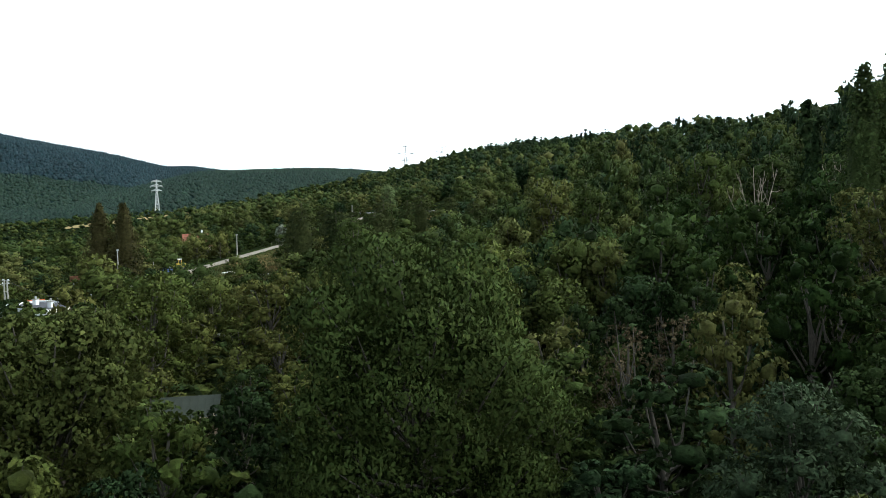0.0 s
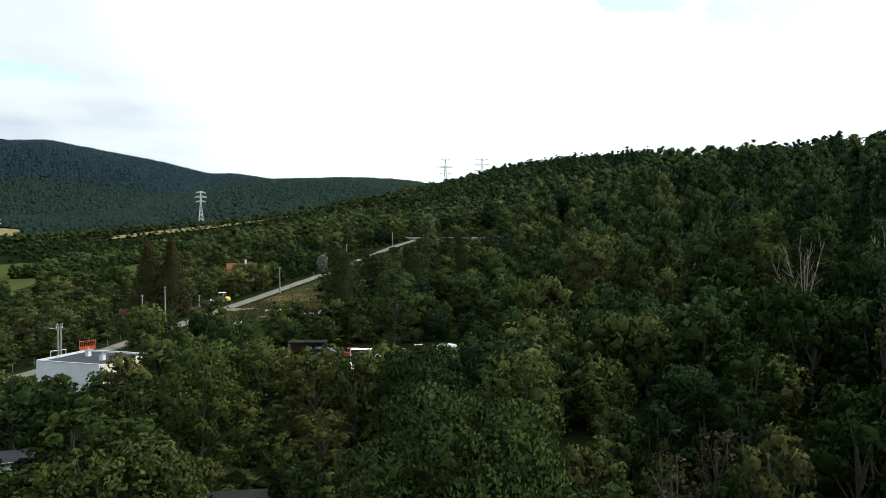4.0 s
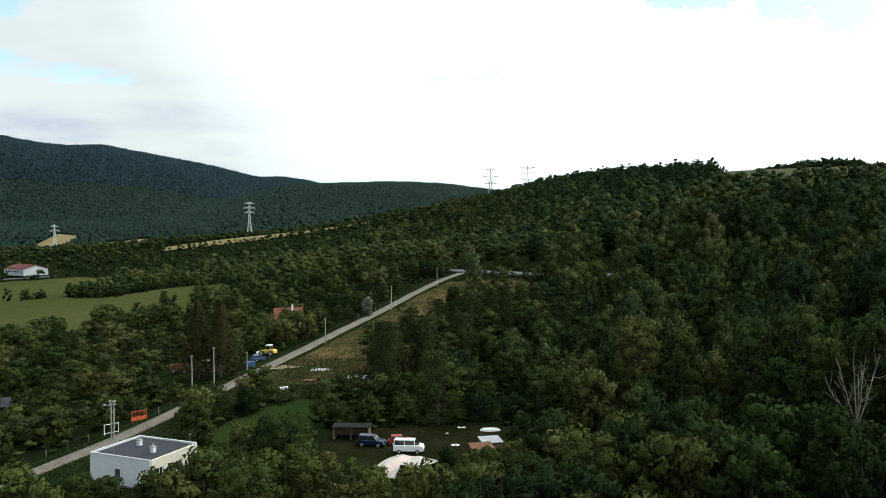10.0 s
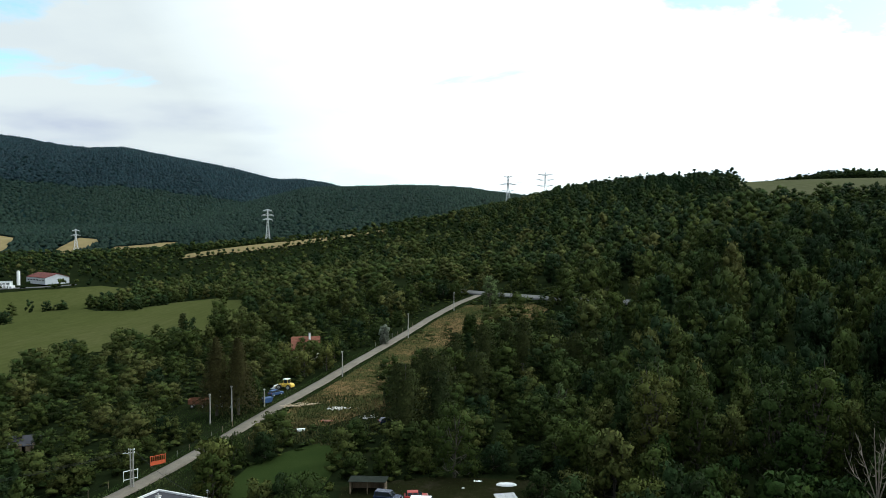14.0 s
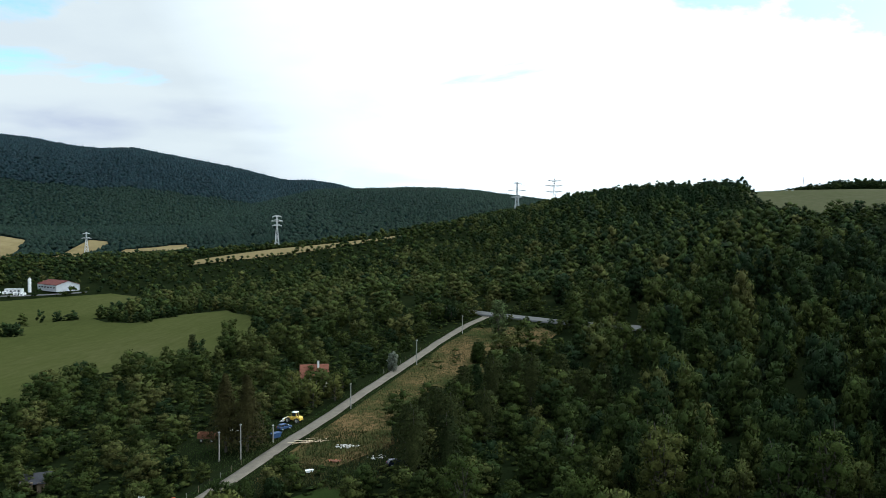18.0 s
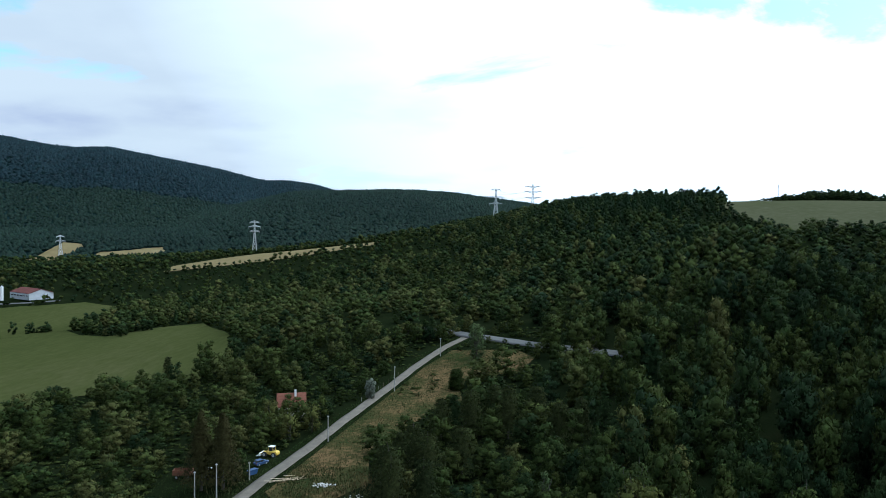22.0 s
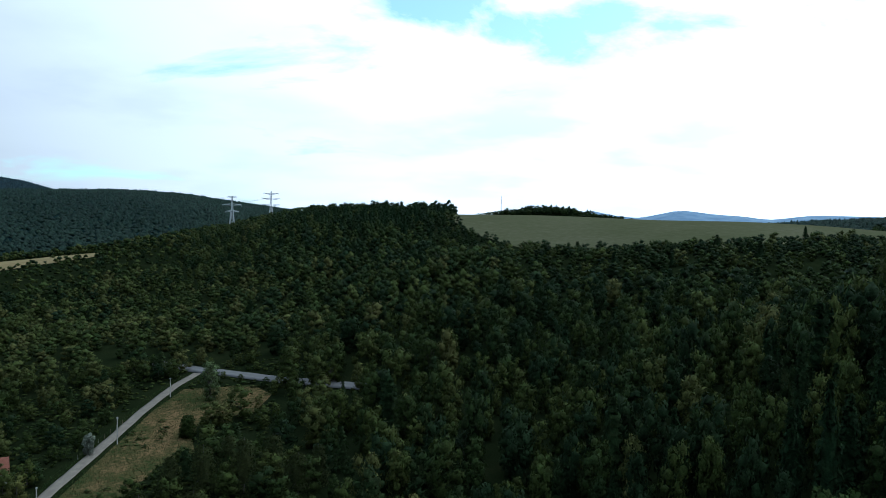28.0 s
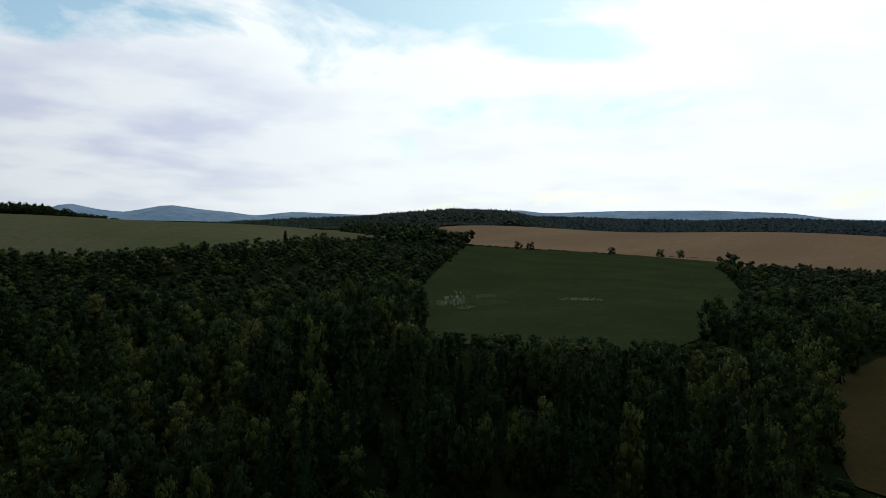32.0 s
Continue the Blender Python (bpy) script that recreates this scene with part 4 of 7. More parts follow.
def paint(name, rgb, rough=0.5, metal=0.0, scale=1.5, spread=0.18, bump=0.05, spec=0.4):
    lo, hi = tuple(c * (1 - spread) for c in rgb), tuple(min(1, c * (1 + spread)) for c in rgb)
    return surface(name, [(0.3, lo), (0.7, hi)], scale, rough, metal, bump, spec=spec)


def glass(name):
    m, n, l = material(name)
    p = n.new("ShaderNodeBsdfPrincipled")
    p.inputs["Base Color"].default_value = (0.02, 0.025, 0.03, 1)
    p.inputs["Roughness"].default_value = 0.06
    p.inputs["Specular IOR Level"].default_value = 0.8
    o = n.new("ShaderNodeOutputMaterial")
    l.new(p.outputs[0], o.inputs[0])
    return m


M_GLASS = glass("dark_window_glass")
M_PLASTER = paint("off_white_plaster", (0.66, 0.67, 0.69), 0.85, scale=0.7, spread=0.12, bump=0.1)
M_CREAM = paint("cream_plaster", (0.62, 0.57, 0.45), 0.85, scale=0.7, spread=0.12)
M_FELT = paint("roofing_felt", (0.04, 0.04, 0.046), 0.9, scale=0.6, spread=0.25, spec=0.1)
M_OLD_FELT = paint("mossy_roofing_felt", (0.020, 0.024, 0.019), 0.95, scale=0.9, spread=0.35, spec=0.05)
M_WHITE = paint("white_paint", (0.76, 0.76, 0.75), 0.6, scale=1.2, spread=0.1)
M_DOOR = paint("dark_door_paint", (0.06, 0.065, 0.07), 0.6)
M_TILE = surface("red_roof_tiles", [(0.3, (0.1320, 0.0450, 0.0260)), (0.7, (0.2200, 0.0840, 0.0520))], 1.5, 0.85, bump=0.3)
M_RUST = surface("rusty_metal", [(0.3, (0.0960, 0.0390, 0.0210)), (0.7, (0.2160, 0.0960, 0.0540))], 2.0, 0.9, bump=0.3)
M_TIN = surface("corrugated_tin", [(0.3, (0.26, 0.26, 0.27)), (0.7, (0.46, 0.46, 0.46))], 1.5, 0.6, metal=0.3, bump=0.1)
M_TIMBER = surface("weathered_timber", [(0.3, (0.12, 0.085, 0.055)), (0.7, (0.26, 0.20, 0.14))], 2.0, 0.9, bump=0.3, stretch=(1, 1, 0.2))
M_PLANK = surface("pale_sawn_planks", [(0.3, (0.42, 0.32, 0.20)), (0.7, (0.64, 0.52, 0.36))], 1.0, 0.85, bump=0.2)
M_RUBBLE = surface("pale_rubble", [(0.3, (0.34, 0.32, 0.29)), (0.7, (0.62, 0.60, 0.56))], 2.0, 0.95, bump=0.4)
M_ORANGE = paint("orange_red_paint", (0.62, 0.11, 0.04), 0.6, scale=3)
M_NAVY = paint("dark_blue_car_paint", (0.012, 0.022, 0.055), 0.25, 0.3, spec=0.6)
M_REDCAR = paint("red_car_paint", (0.36, 0.03, 0.02), 0.3, 0.2, spec=0.6)
M_SKYBLUE = paint("blue_paint", (0.022, 0.060, 0.150), 0.55)
M_YELLOW = paint("yellow_machine_paint", (0.66, 0.44, 0.07), 0.5, scale=3, spread=0.25)
M_TYRE = paint("tyre_rubber", (0.025, 0.025, 0.026), 0.9)
M_RIM = paint("light_rim_metal", (0.55, 0.55, 0.55), 0.4, 0.5)
M_TARP = surface("dirty_white_tarpaulin", [(0.35, (0.25, 0.22, 0.18)), (0.6, (0.48, 0.45, 0.41))], 0.9, 0.8, bump=0.4)
M_TARP_PINK = surface("faded_pink_tarpaulin", [(0.3, (0.48, 0.34, 0.28)), (0.7, (0.66, 0.50, 0.43))], 0.8, 0.7, bump=0.3)
M_LAMP = paint("lamp_glass", (0.7, 0.72, 0.72), 0.2)


def wall_pieces(length, high, thick, openings):
    """Boxes of a wall along x from 0, with openings (x0, x1, z0, z1) through it."""
    out, x = [], 0.0
    for x0, x1, z0, z1 in sorted(openings):
        out.append((x, x0, 0, high))
        if z0 > 0:
            out.append((x0, x1, 0, z0))
        out.append((x0, x1, z1, high))
        x = x1
    out.append((x, length, 0, high))
    return [(((a + b) / 2, thick / 2, (c + d) / 2), (b - a, thick, d - c)) for a, b, c, d in out if b - a > 0.01 and d - c > 0.01]


def add_window(parent, x, y, z, w, h, facing=0.0):
    """A window with its frame, sill and panes, in the wall's opening."""
    m = pose(x, y, z, 0, 0, facing)
    f = boxes(((0, 0, -h / 2 + 0.04), (w, 0.09, 0.08)), ((0, 0, h / 2 - 0.04), (w, 0.09, 0.08)), ((-w / 2 + 0.04, 0, 0), (0.08, 0.09, h - 0.16)), ((w / 2 - 0.04, 0, 0), (0.08, 0.09, h - 0.16)), ((0, 0, 0), (0.07, 0.085, h - 0.16)))
    ob = part("window", f, M_WHITE, parent, "white framed casement window")
    ob.matrix_basis = m
    for s in (-1, 1):
        part("pane", boxes(((s * w / 4, 0.01, 0), (w / 2 - 0.1, 0.02, h - 0.16))), M_GLASS, ob)
    part("sill", boxes(((0, -0.1, -h / 2 - 0.03), (w + 0.1, 0.22, 0.05))), M_CONCRETE, ob)
    return ob


M_COPING = paint("weathered_coping_metal", (0.46, 0.46, 0.45), 0.7, scale=1.6, spread=0.3)


def flat_house():
    ang = math.degrees(math.atan2(-3.2, 10.8))
    h = place("flat_roofed_house", -63.6, 105.9, ang, "single-storey off-white house with a dark flat roof", "house", z=-3.6)
    L, W, T = 11.2, 9.8, 0.35
    front = wall_pieces(L, 4.35, T, [(4.7, 5.75, 0.35, 2.55)])
    part("wall", boxes(*front), M_PLASTER, h, "off-white plastered front wall")
    back = [((c[0], W - T / 2, c[2]), s) for c, s in wall_pieces(L, 4.40, T, [])]
    part("wall", boxes(*back), M_PLASTER, h)
    side = [((T / 2, W / 2, c[2]), (T, W - 2 * T - 0.006, s[2])) for c, s in wall_pieces(L, 4.42, T, [])]
    part("wall", boxes(*side), M_PLASTER, h)
    for y0, y1, z0, z1 in ((T + 0.003, 1.5, 0, 4.3), (1.5, 2.7, 0, 1.4), (1.5, 2.7, 2.9, 4.3), (2.7, 5.3, 0, 4.3), (5.3, 6.6, 0, 1.4), (5.3, 6.6, 2.9, 4.3), (6.6, W - T - 0.003, 0, 4.3)):
        part("wall", boxes(((L - T / 2, (y0 + y1) / 2, (z0 + z1) / 2), (T, y1 - y0, z1 - z0))), M_CREAM, h, "cream plastered side wall")
    for y in (2.1, 5.95):
        add_window(h, L - 0.18, y, 2.15, 1.2, 1.5, 90)
    roof = boxes(((L / 2, W / 2, 4.14), (L - 2 * T - 0.01, W - 2 * T - 0.01, 0.2)))
    part("roof", roof, M_FELT, h, "flat roof of dark grey felt")
    part("coping", boxes(((L / 2, W - 0.17, 4.44), (L + 0.1, 0.40, 0.07)), bevel=0.02), M_COPING, h, "pale weathered metal coping")
    part("coping", boxes(((0.17, W / 2 - 0.2, 4.46), (0.40, W - 0.5, 0.07)), bevel=0.02), M_COPING, h, "pale weathered metal coping")
    part("coping", boxes(((L / 2 + 0.2, 0.15, 4.40), (L - 0.5, 0.42, 0.08)), bevel=0.02), M_TIN, h)
    for cx, cy in ((3.6, 6.0), (8.2, 3.9)):
        ch = part("chimney", boxes(((cx, cy, 4.62), (0.62, 0.62, 0.8)), bevel=0.02), M_PLASTER, h, "whitewashed square chimney")
        part("chimney_cap", boxes(((cx, cy, 5.07), (0.78, 0.78, 0.1)), bevel=0.02), M_CONCRETE, ch)
        part("flue", rods(((cx, cy, 5.12), (cx, cy, 5.5), 0.12)), M_TIN, ch)
    d = part("door", boxes(((5.225, 0.16, 1.45), (0.95, 0.06, 2.14)), bevel=0.01), M_DOOR, h, "dark panelled door")
    part("door_frame", boxes(((4.74, 0.14, 1.45), (0.08, 0.2, 2.2)), ((5.71, 0.14, 1.45), (0.08, 0.2, 2.2)), ((5.225, 0.14, 2.51), (0.9, 0.2, 0.08))), M_TIMBER, h)
    part("door_handle", rods(((5.55, 0.09, 1.4), (5.55, 0.02, 1.4), 0.02), ((5.55, 0.03, 1.4), (5.43, 0.03, 1.4), 0.016)), M_RIM, d)
    part("step", boxes(((5.22, -0.4, 0.17), (1.5, 0.8, 0.34)), bevel=0.02), M_CONCRETE, h)
    part("downpipe", rods(((L + 0.06, 0.25, 0.1), (L + 0.06, 0.25, 4.25), 0.055)), M_TIN, h)
    for k, z in enumerate((0.9, 1.9, 2.9)):
        part("wall_vent", boxes(((-0.03, 0.5 + 0.1 * k, z), (0.07, 0.22, 0.3))), M_DOOR, h)
    part("aerial", rods(((10.4, 9.2, 4.5), (10.4, 9.2, 6.0), 0.025), ((10.0, 9.2, 5.8), (10.8, 9.2, 5.8), 0.015), ((10.1, 9.2, 5.5), (10.7, 9.2, 5.5), 0.015)), M_STEEL, h)
    part("plinth", boxes(((L / 2, -0.03, 0.1), (L, 0.07, 0.5))), M_CONCRETE, h)


def cottage():
    h = place("cottage", -73.4, 231.5, 20, "small cottage with a red tiled gable roof", "house")
    L, W = 8.0, 6.0
    part("wall", boxes(*[((c[0] - L / 2, c[1] - W / 2, c[2]), s) for c, s in wall_pieces(L, 3.4, 0.3, [(1.6, 2.8, 1.1, 2.4), (5.0, 6.2, 1.1, 2.4)])]), M_CREAM, h)
    part("wall", boxes(((0, W / 2 - 0.15, 1.7), (L, 0.3, 3.4))), M_CREAM, h)
    for s in (-1, 1):
        gable = made(lambda bm: shape_prism(bm, [(-W / 2 + 0.31, 0), (W / 2 - 0.31, 0), (W / 2 - 0.31, 3.4), (0, 6.6), (-W / 2 + 0.31, 3.4)], -0.15, 0.15))
        g = part("gable_wall", gable, M_CREAM, h)
        g.matrix_basis = pose(s * (L / 2 - 0.16), 0, 0, 0, 0, 90)
    for s in (-1, 1):
        p = part("roof_slope", boxes(((0, 0, 0), (L + 0.9, 4.95, 0.16))), M_TILE, h, "red clay tile roof slope")
        p.matrix_basis = pose(0, s * 1.72, 5.05, -s * 46.8, 0, 0)
        for k in range(9):
            part("tile_course", boxes(((0, -2.2 + k * 0.55, 0.11), (L + 0.9, 0.5, 0.05), 0.0)), M_TILE, p)
    part("ridge", rods(((-L / 2 - 0.45, 0, 6.85), (L / 2 + 0.45, 0, 6.85), 0.14)), M_TILE, h)
    ch = part("chimney", boxes(((1.2, -0.7, 6.9), (0.6, 0.6, 2.2)), bevel=0.02), M_WHITE, h, "tall white chimney")
    part("chimney_cap", boxes(((1.2, -0.7, 8.05), (0.75, 0.75, 0.1))), M_CONCRETE, ch)
    for x in (-1.8, 1.6):
        add_window(h, x, -W / 2 + 0.15, 1.75, 1.2, 1.3)


def shed(name, x, y, rz, L, W, H, wall, roof, label, slope=6.0, open_front=False, lift=0.0):
    s = place(name, x, y, rz, label, "shed")
    t = 0.12
    part("wall", boxes(((0, W / 2 - t / 2, H / 2), (L, t, H))), wall, s)
    for k in (-1, 1):
        part("wall", boxes(((k * (L / 2 - t / 2), -t / 2, H / 2), (t, W - t - 0.004, H))), wall, s)
    if not open_front:
        part("wall", boxes(((-L * 0.28, -W / 2 + t / 2, H / 2), (L * 0.44 - 2 * t, t, H))), wall, s)
        part("wall", boxes(((L * 0.36, -W / 2 + t / 2, H / 2), (L * 0.26 - 2 * t, t, H))), wall, s)
        d = part("door", boxes(((L * 0.12, -W / 2 + 0.08, H * 0.46), (0.9, 0.05, H * 0.9))), M_TIMBER, s)
        part("door_handle", rods(((L * 0.12 + 0.35, -W / 2 + 0.04, 1.0), (L * 0.12 + 0.35, -W / 2 - 0.02, 1.0), 0.02)), M_RIM, d)
    else:
        for k in (-0.48, 0.0, 0.48):
            part("post", boxes(((k * L, -W / 2 + 0.08, H / 2), (0.12, 0.12, H))), M_TIMBER, s)
    r = part("roof", boxes(((0, 0, 0), (L + 0.5, W + 0.6, 0.07))), roof, s)
    r.matrix_basis = pose(0, 0, H + 0.1 + W / 2 * math.tan(radians(slope)) * 0.1, slope, 0, 0)
    n = int(L / 0.55)
    for k in range(n):
        part("roof_rib", boxes(((-L / 2 + (k + 0.5) * L / n, 0, 0.05), (0.07, W + 0.6, 0.04))), roof, r)
    return s


def wheel(parent, x, y, r, w, big=False):
    t = part("wheel", rods(((x, y - w / 2, r), (x, y + w / 2, r), r, r, 18)), M_TYRE, parent)
    part("rim", rods(((x, y - w / 2 - 0.012, r), (x, y + w / 2 + 0.012, r), r * 0.58, r * 0.58, 14)), M_RIM, t)
    part("hub", rods(((x, y - w / 2 - 0.03, r), (x, y + w / 2 + 0.03, r), r * 0.16, r * 0.16, 8)), M_TYRE, t)


def car(name, x, y, rz, body, cabin, length, width, mat, label, axle=(0.2, 0.8), tyre=0.33):
    """body: side outline; cabin: outline of the glazed part above it."""
    c = place(name, x, y, rz, label, "car")
    part("body", made(lambda bm: shape_prism(bm, body, -width / 2, width / 2), 0.05), mat, c)
    part("windows", made(lambda bm: shape_prism(bm, cabin, -width / 2 + 0.06, width / 2 - 0.06, 0.12), 0.02), M_GLASS, c)
    top = max(p[1] for p in cabin)
    xs = [p[0] for p in cabin if p[1] > top - 0.05]
    part("roof", boxes((((min(xs) + max(xs)) / 2, 0, top + 0.02), (max(xs) - min(xs) + 0.1, width - 0.42, 0.06)), bevel=0.02), mat, c)
    low = min(p[1] for p in cabin)
    for px in (min(xs), sum(xs) / len(xs), max(xs)):
        for s in (-1, 1):
            part("window_pillar", rods(((px, s * (width / 2 - 0.06), low), (px, s * (width / 2 - 0.2), top), 0.04, 0.04, 4)), mat, c)
    for ax in axle:
        for s in (-1, 1):
            wheel(c, (ax - 0.5) * length, s * (width / 2 - 0.1), tyre, 0.22)
    for s in (-1, 1):
        part("headlight", boxes(((length / 2 - 0.03, s * width * 0.36, 0.72), (0.1, 0.32, 0.16)), bevel=0.02), M_LAMP, c)
        part("tail_light", boxes(((-length / 2 + 0.03, s * width * 0.4, 0.85), (0.08, 0.16, 0.28)), bevel=0.02), M_REDCAR, c)
        part("mirror", boxes(((length * 0.16, s * (width / 2 + 0.09), 1.02), (0.1, 0.18, 0.14)), bevel=0.03), mat, c)
    part("bumper", boxes(((length / 2 + 0.03, 0, 0.42), (0.14, width - 0.1, 0.22)), bevel=0.04), M_TYRE, c)
    part("bumper", boxes(((-length / 2 - 0.03, 0, 0.45), (0.14, width - 0.1, 0.22)), bevel=0.04), M_TYRE, c)
    return c


def concrete_pole(x, y, high, label="grey square concrete utility pole beside the lane"):
    p = place("utility_pole", x, y, 12, label, "utility pole", "poles along the lane")
    part("post", made(lambda bm: shape_rod(bm, (0, 0, -0.3), (0, 0, high), 0.17, 0.11, 4)), M_CONCRETE, p)
    part("crossarm", boxes(((0, 0, high - 0.3), (0.5, 0.08, 0.08))), M_STEEL, p)
    for s in (-0.2, 0.2):
        part("insulator", rods(((s, 0, high - 0.3), (s, 0, high - 0.08), 0.05, 0.035)), M_WHITE, p)


def double_pole():
    p = place("utility_pole", -72.6, 128.2, 20, "twin concrete power pole with crossarms and a lamp", "utility pole", "poles along the lane")
    for s in (-0.22, 0.22):
        part("post", made(lambda bm: shape_rod(bm, (s, 0, -0.4), (s, 0, 6.9), 0.17, 0.12, 6)), M_CONCRETE, p)
    for z in (6.3, 6.8):
        a = part("crossarm", boxes(((0, 0, z), (1.1, 0.1, 0.1))), M_STEEL, p)
        for k in (-0.48, -0.25, 0.25, 0.48):
            part("insulator", rods(((k, 0, z + 0.05), (k, 0, z + 0.28), 0.06, 0.04)), M_WHITE, a)
    for z in (3.0, 5.0):
        part("brace", boxes(((0, 0, z), (0.5, 0.12, 0.15))), M_CONCRETE, p)
    l = part("lamp_arm", rods(((-0.2, 0, 6.0), (-1.1, 0, 6.3), 0.04)), M_STEEL, p)
    part("lamp_head", boxes(((-1.25, 0, 6.3), (0.5, 0.2, 0.14)), bevel=0.03), M_LAMP, l)


def cable(a, b, sag, r, name="power_cable", label="thin dark power cable slung between poles", n=14):
    s = Soup()
    pts = [np.array(a) + (np.array(b) - np.array(a)) * t - (0, 0, sag * 4 * t * (1 - t)) for t in np.linspace(0, 1, n)]
    tube(s, pts, r, r, 4)
    v, f, m = s.arrays()
    return tagged(new(name, mesh_of(name, v, f, [M_TYRE])), label, "cable", "power cables")


def pylon(x, y, top, high, base_w, arms, rz, label, leg=0.42):
    """A lattice tower: four legs, bracing bay by bay, and its crossarms (height share, half width)."""
    p = place("transmission_tower", x, y, rz, label, "power pylon", "transmission towers", z=top - high)
    waist = 0.62

    def half(t):
        return base_w / 2 * (1 - t / waist * 0.72) if t < waist else base_w / 2 * 0.28 * (1 - (t - waist) / (1 - waist) * 0.5)

    lev = [0, 0.14, 0.27, 0.39, 0.5, 0.6, 0.69, 0.77, 0.85, 0.92, 1.0]
    for sx, sy in ((-1, -1), (-1, 1), (1, 1), (1, -1)):
        part("leg", rods(*[((sx * half(a), sy * half(a), a * high), (sx * half(b), sy * half(b), b * high), leg, leg * 0.85, 4) for a, b in zip(lev, lev[1:])]), M_STEEL, p)
    for a, b in zip(lev, lev[1:]):
        items = []
        ca = [(-half(a), -half(a)), (half(a), -half(a)), (half(a), half(a)), (-half(a), half(a))]
        cb = [(-half(b), -half(b)), (half(b), -half(b)), (half(b), half(b)), (-half(b), half(b))]
        for i in range(4):
            j = (i + 1) % 4
            items += [((*ca[i], a * high), (*cb[j], b * high), leg * 0.3, leg * 0.3, 3), ((*ca[j], a * high), (*cb[i], b * high), leg * 0.3, leg * 0.3, 3), ((*cb[i], b * high), (*cb[j], b * high), leg * 0.3, leg * 0.3, 3)]
        part("bracing", rods(*items), M_STEEL, p)
    for t, w, rise in arms:
        z, h = t * high, half(t)
        items = []
        for s in (-1, 1):
            for e in (-1, 1):
                items += [((s * h, e * h, z), (s * w, 0, z + rise), leg * 0.85, leg * 0.7, 4), ((s * h, e * h, z + 1.9), (s * w, 0, z + rise), leg * 0.85, leg * 0.7, 4)]
        arm = part("crossarm", rods(*items), M_STEEL, p)
        for s in (-1, 1):
            part("insulator", rods(((s * w, 0, z + rise), (s * w, 0, z + rise - 2.2), 0.16, 0.16, 5)), M_TIN, arm)
    return p


def red_and_white_mast():
    p = place("radio_mast", 357, 1197, 0, "slender grey lattice radio mast on the hilltop", "mast")
    for k in range(3):
        a = k * 2.094
        part("leg", rods(((0.8 * math.cos(a), 0.8 * math.sin(a), 0), (0.45 * math.cos(a), 0.45 * math.sin(a), 42), 0.16, 0.12, 4)), M_STEEL, p)
    for k in range(20):
        z = 1 + k * 2
        part("bracing", rods(*[((0.8 * math.cos(a), 0.8 * math.sin(a), z), (0.7 * math.cos(a + 2.094), 0.7 * math.sin(a + 2.094), z + 2), 0.08, 0.08, 3) for a in (0, 2.094, 4.189)]), M_STEEL, p)
    part("aerial", rods(((0, 0, 41.5), (0, 0, 45), 0.1, 0.05, 5)), M_STEEL, p)


M_HALL_ROOF = surface("maroon_sheet_roof", [(0.3, (0.085, 0.026, 0.024)), (0.7, (0.14, 0.045, 0.038))], 0.4, 0.8, bump=0.1, spec=0.1)


M_PALE_SHEET = paint("pale_wall_sheeting", (0.42, 0.44, 0.46), 0.6, scale=0.4, spread=0.12)


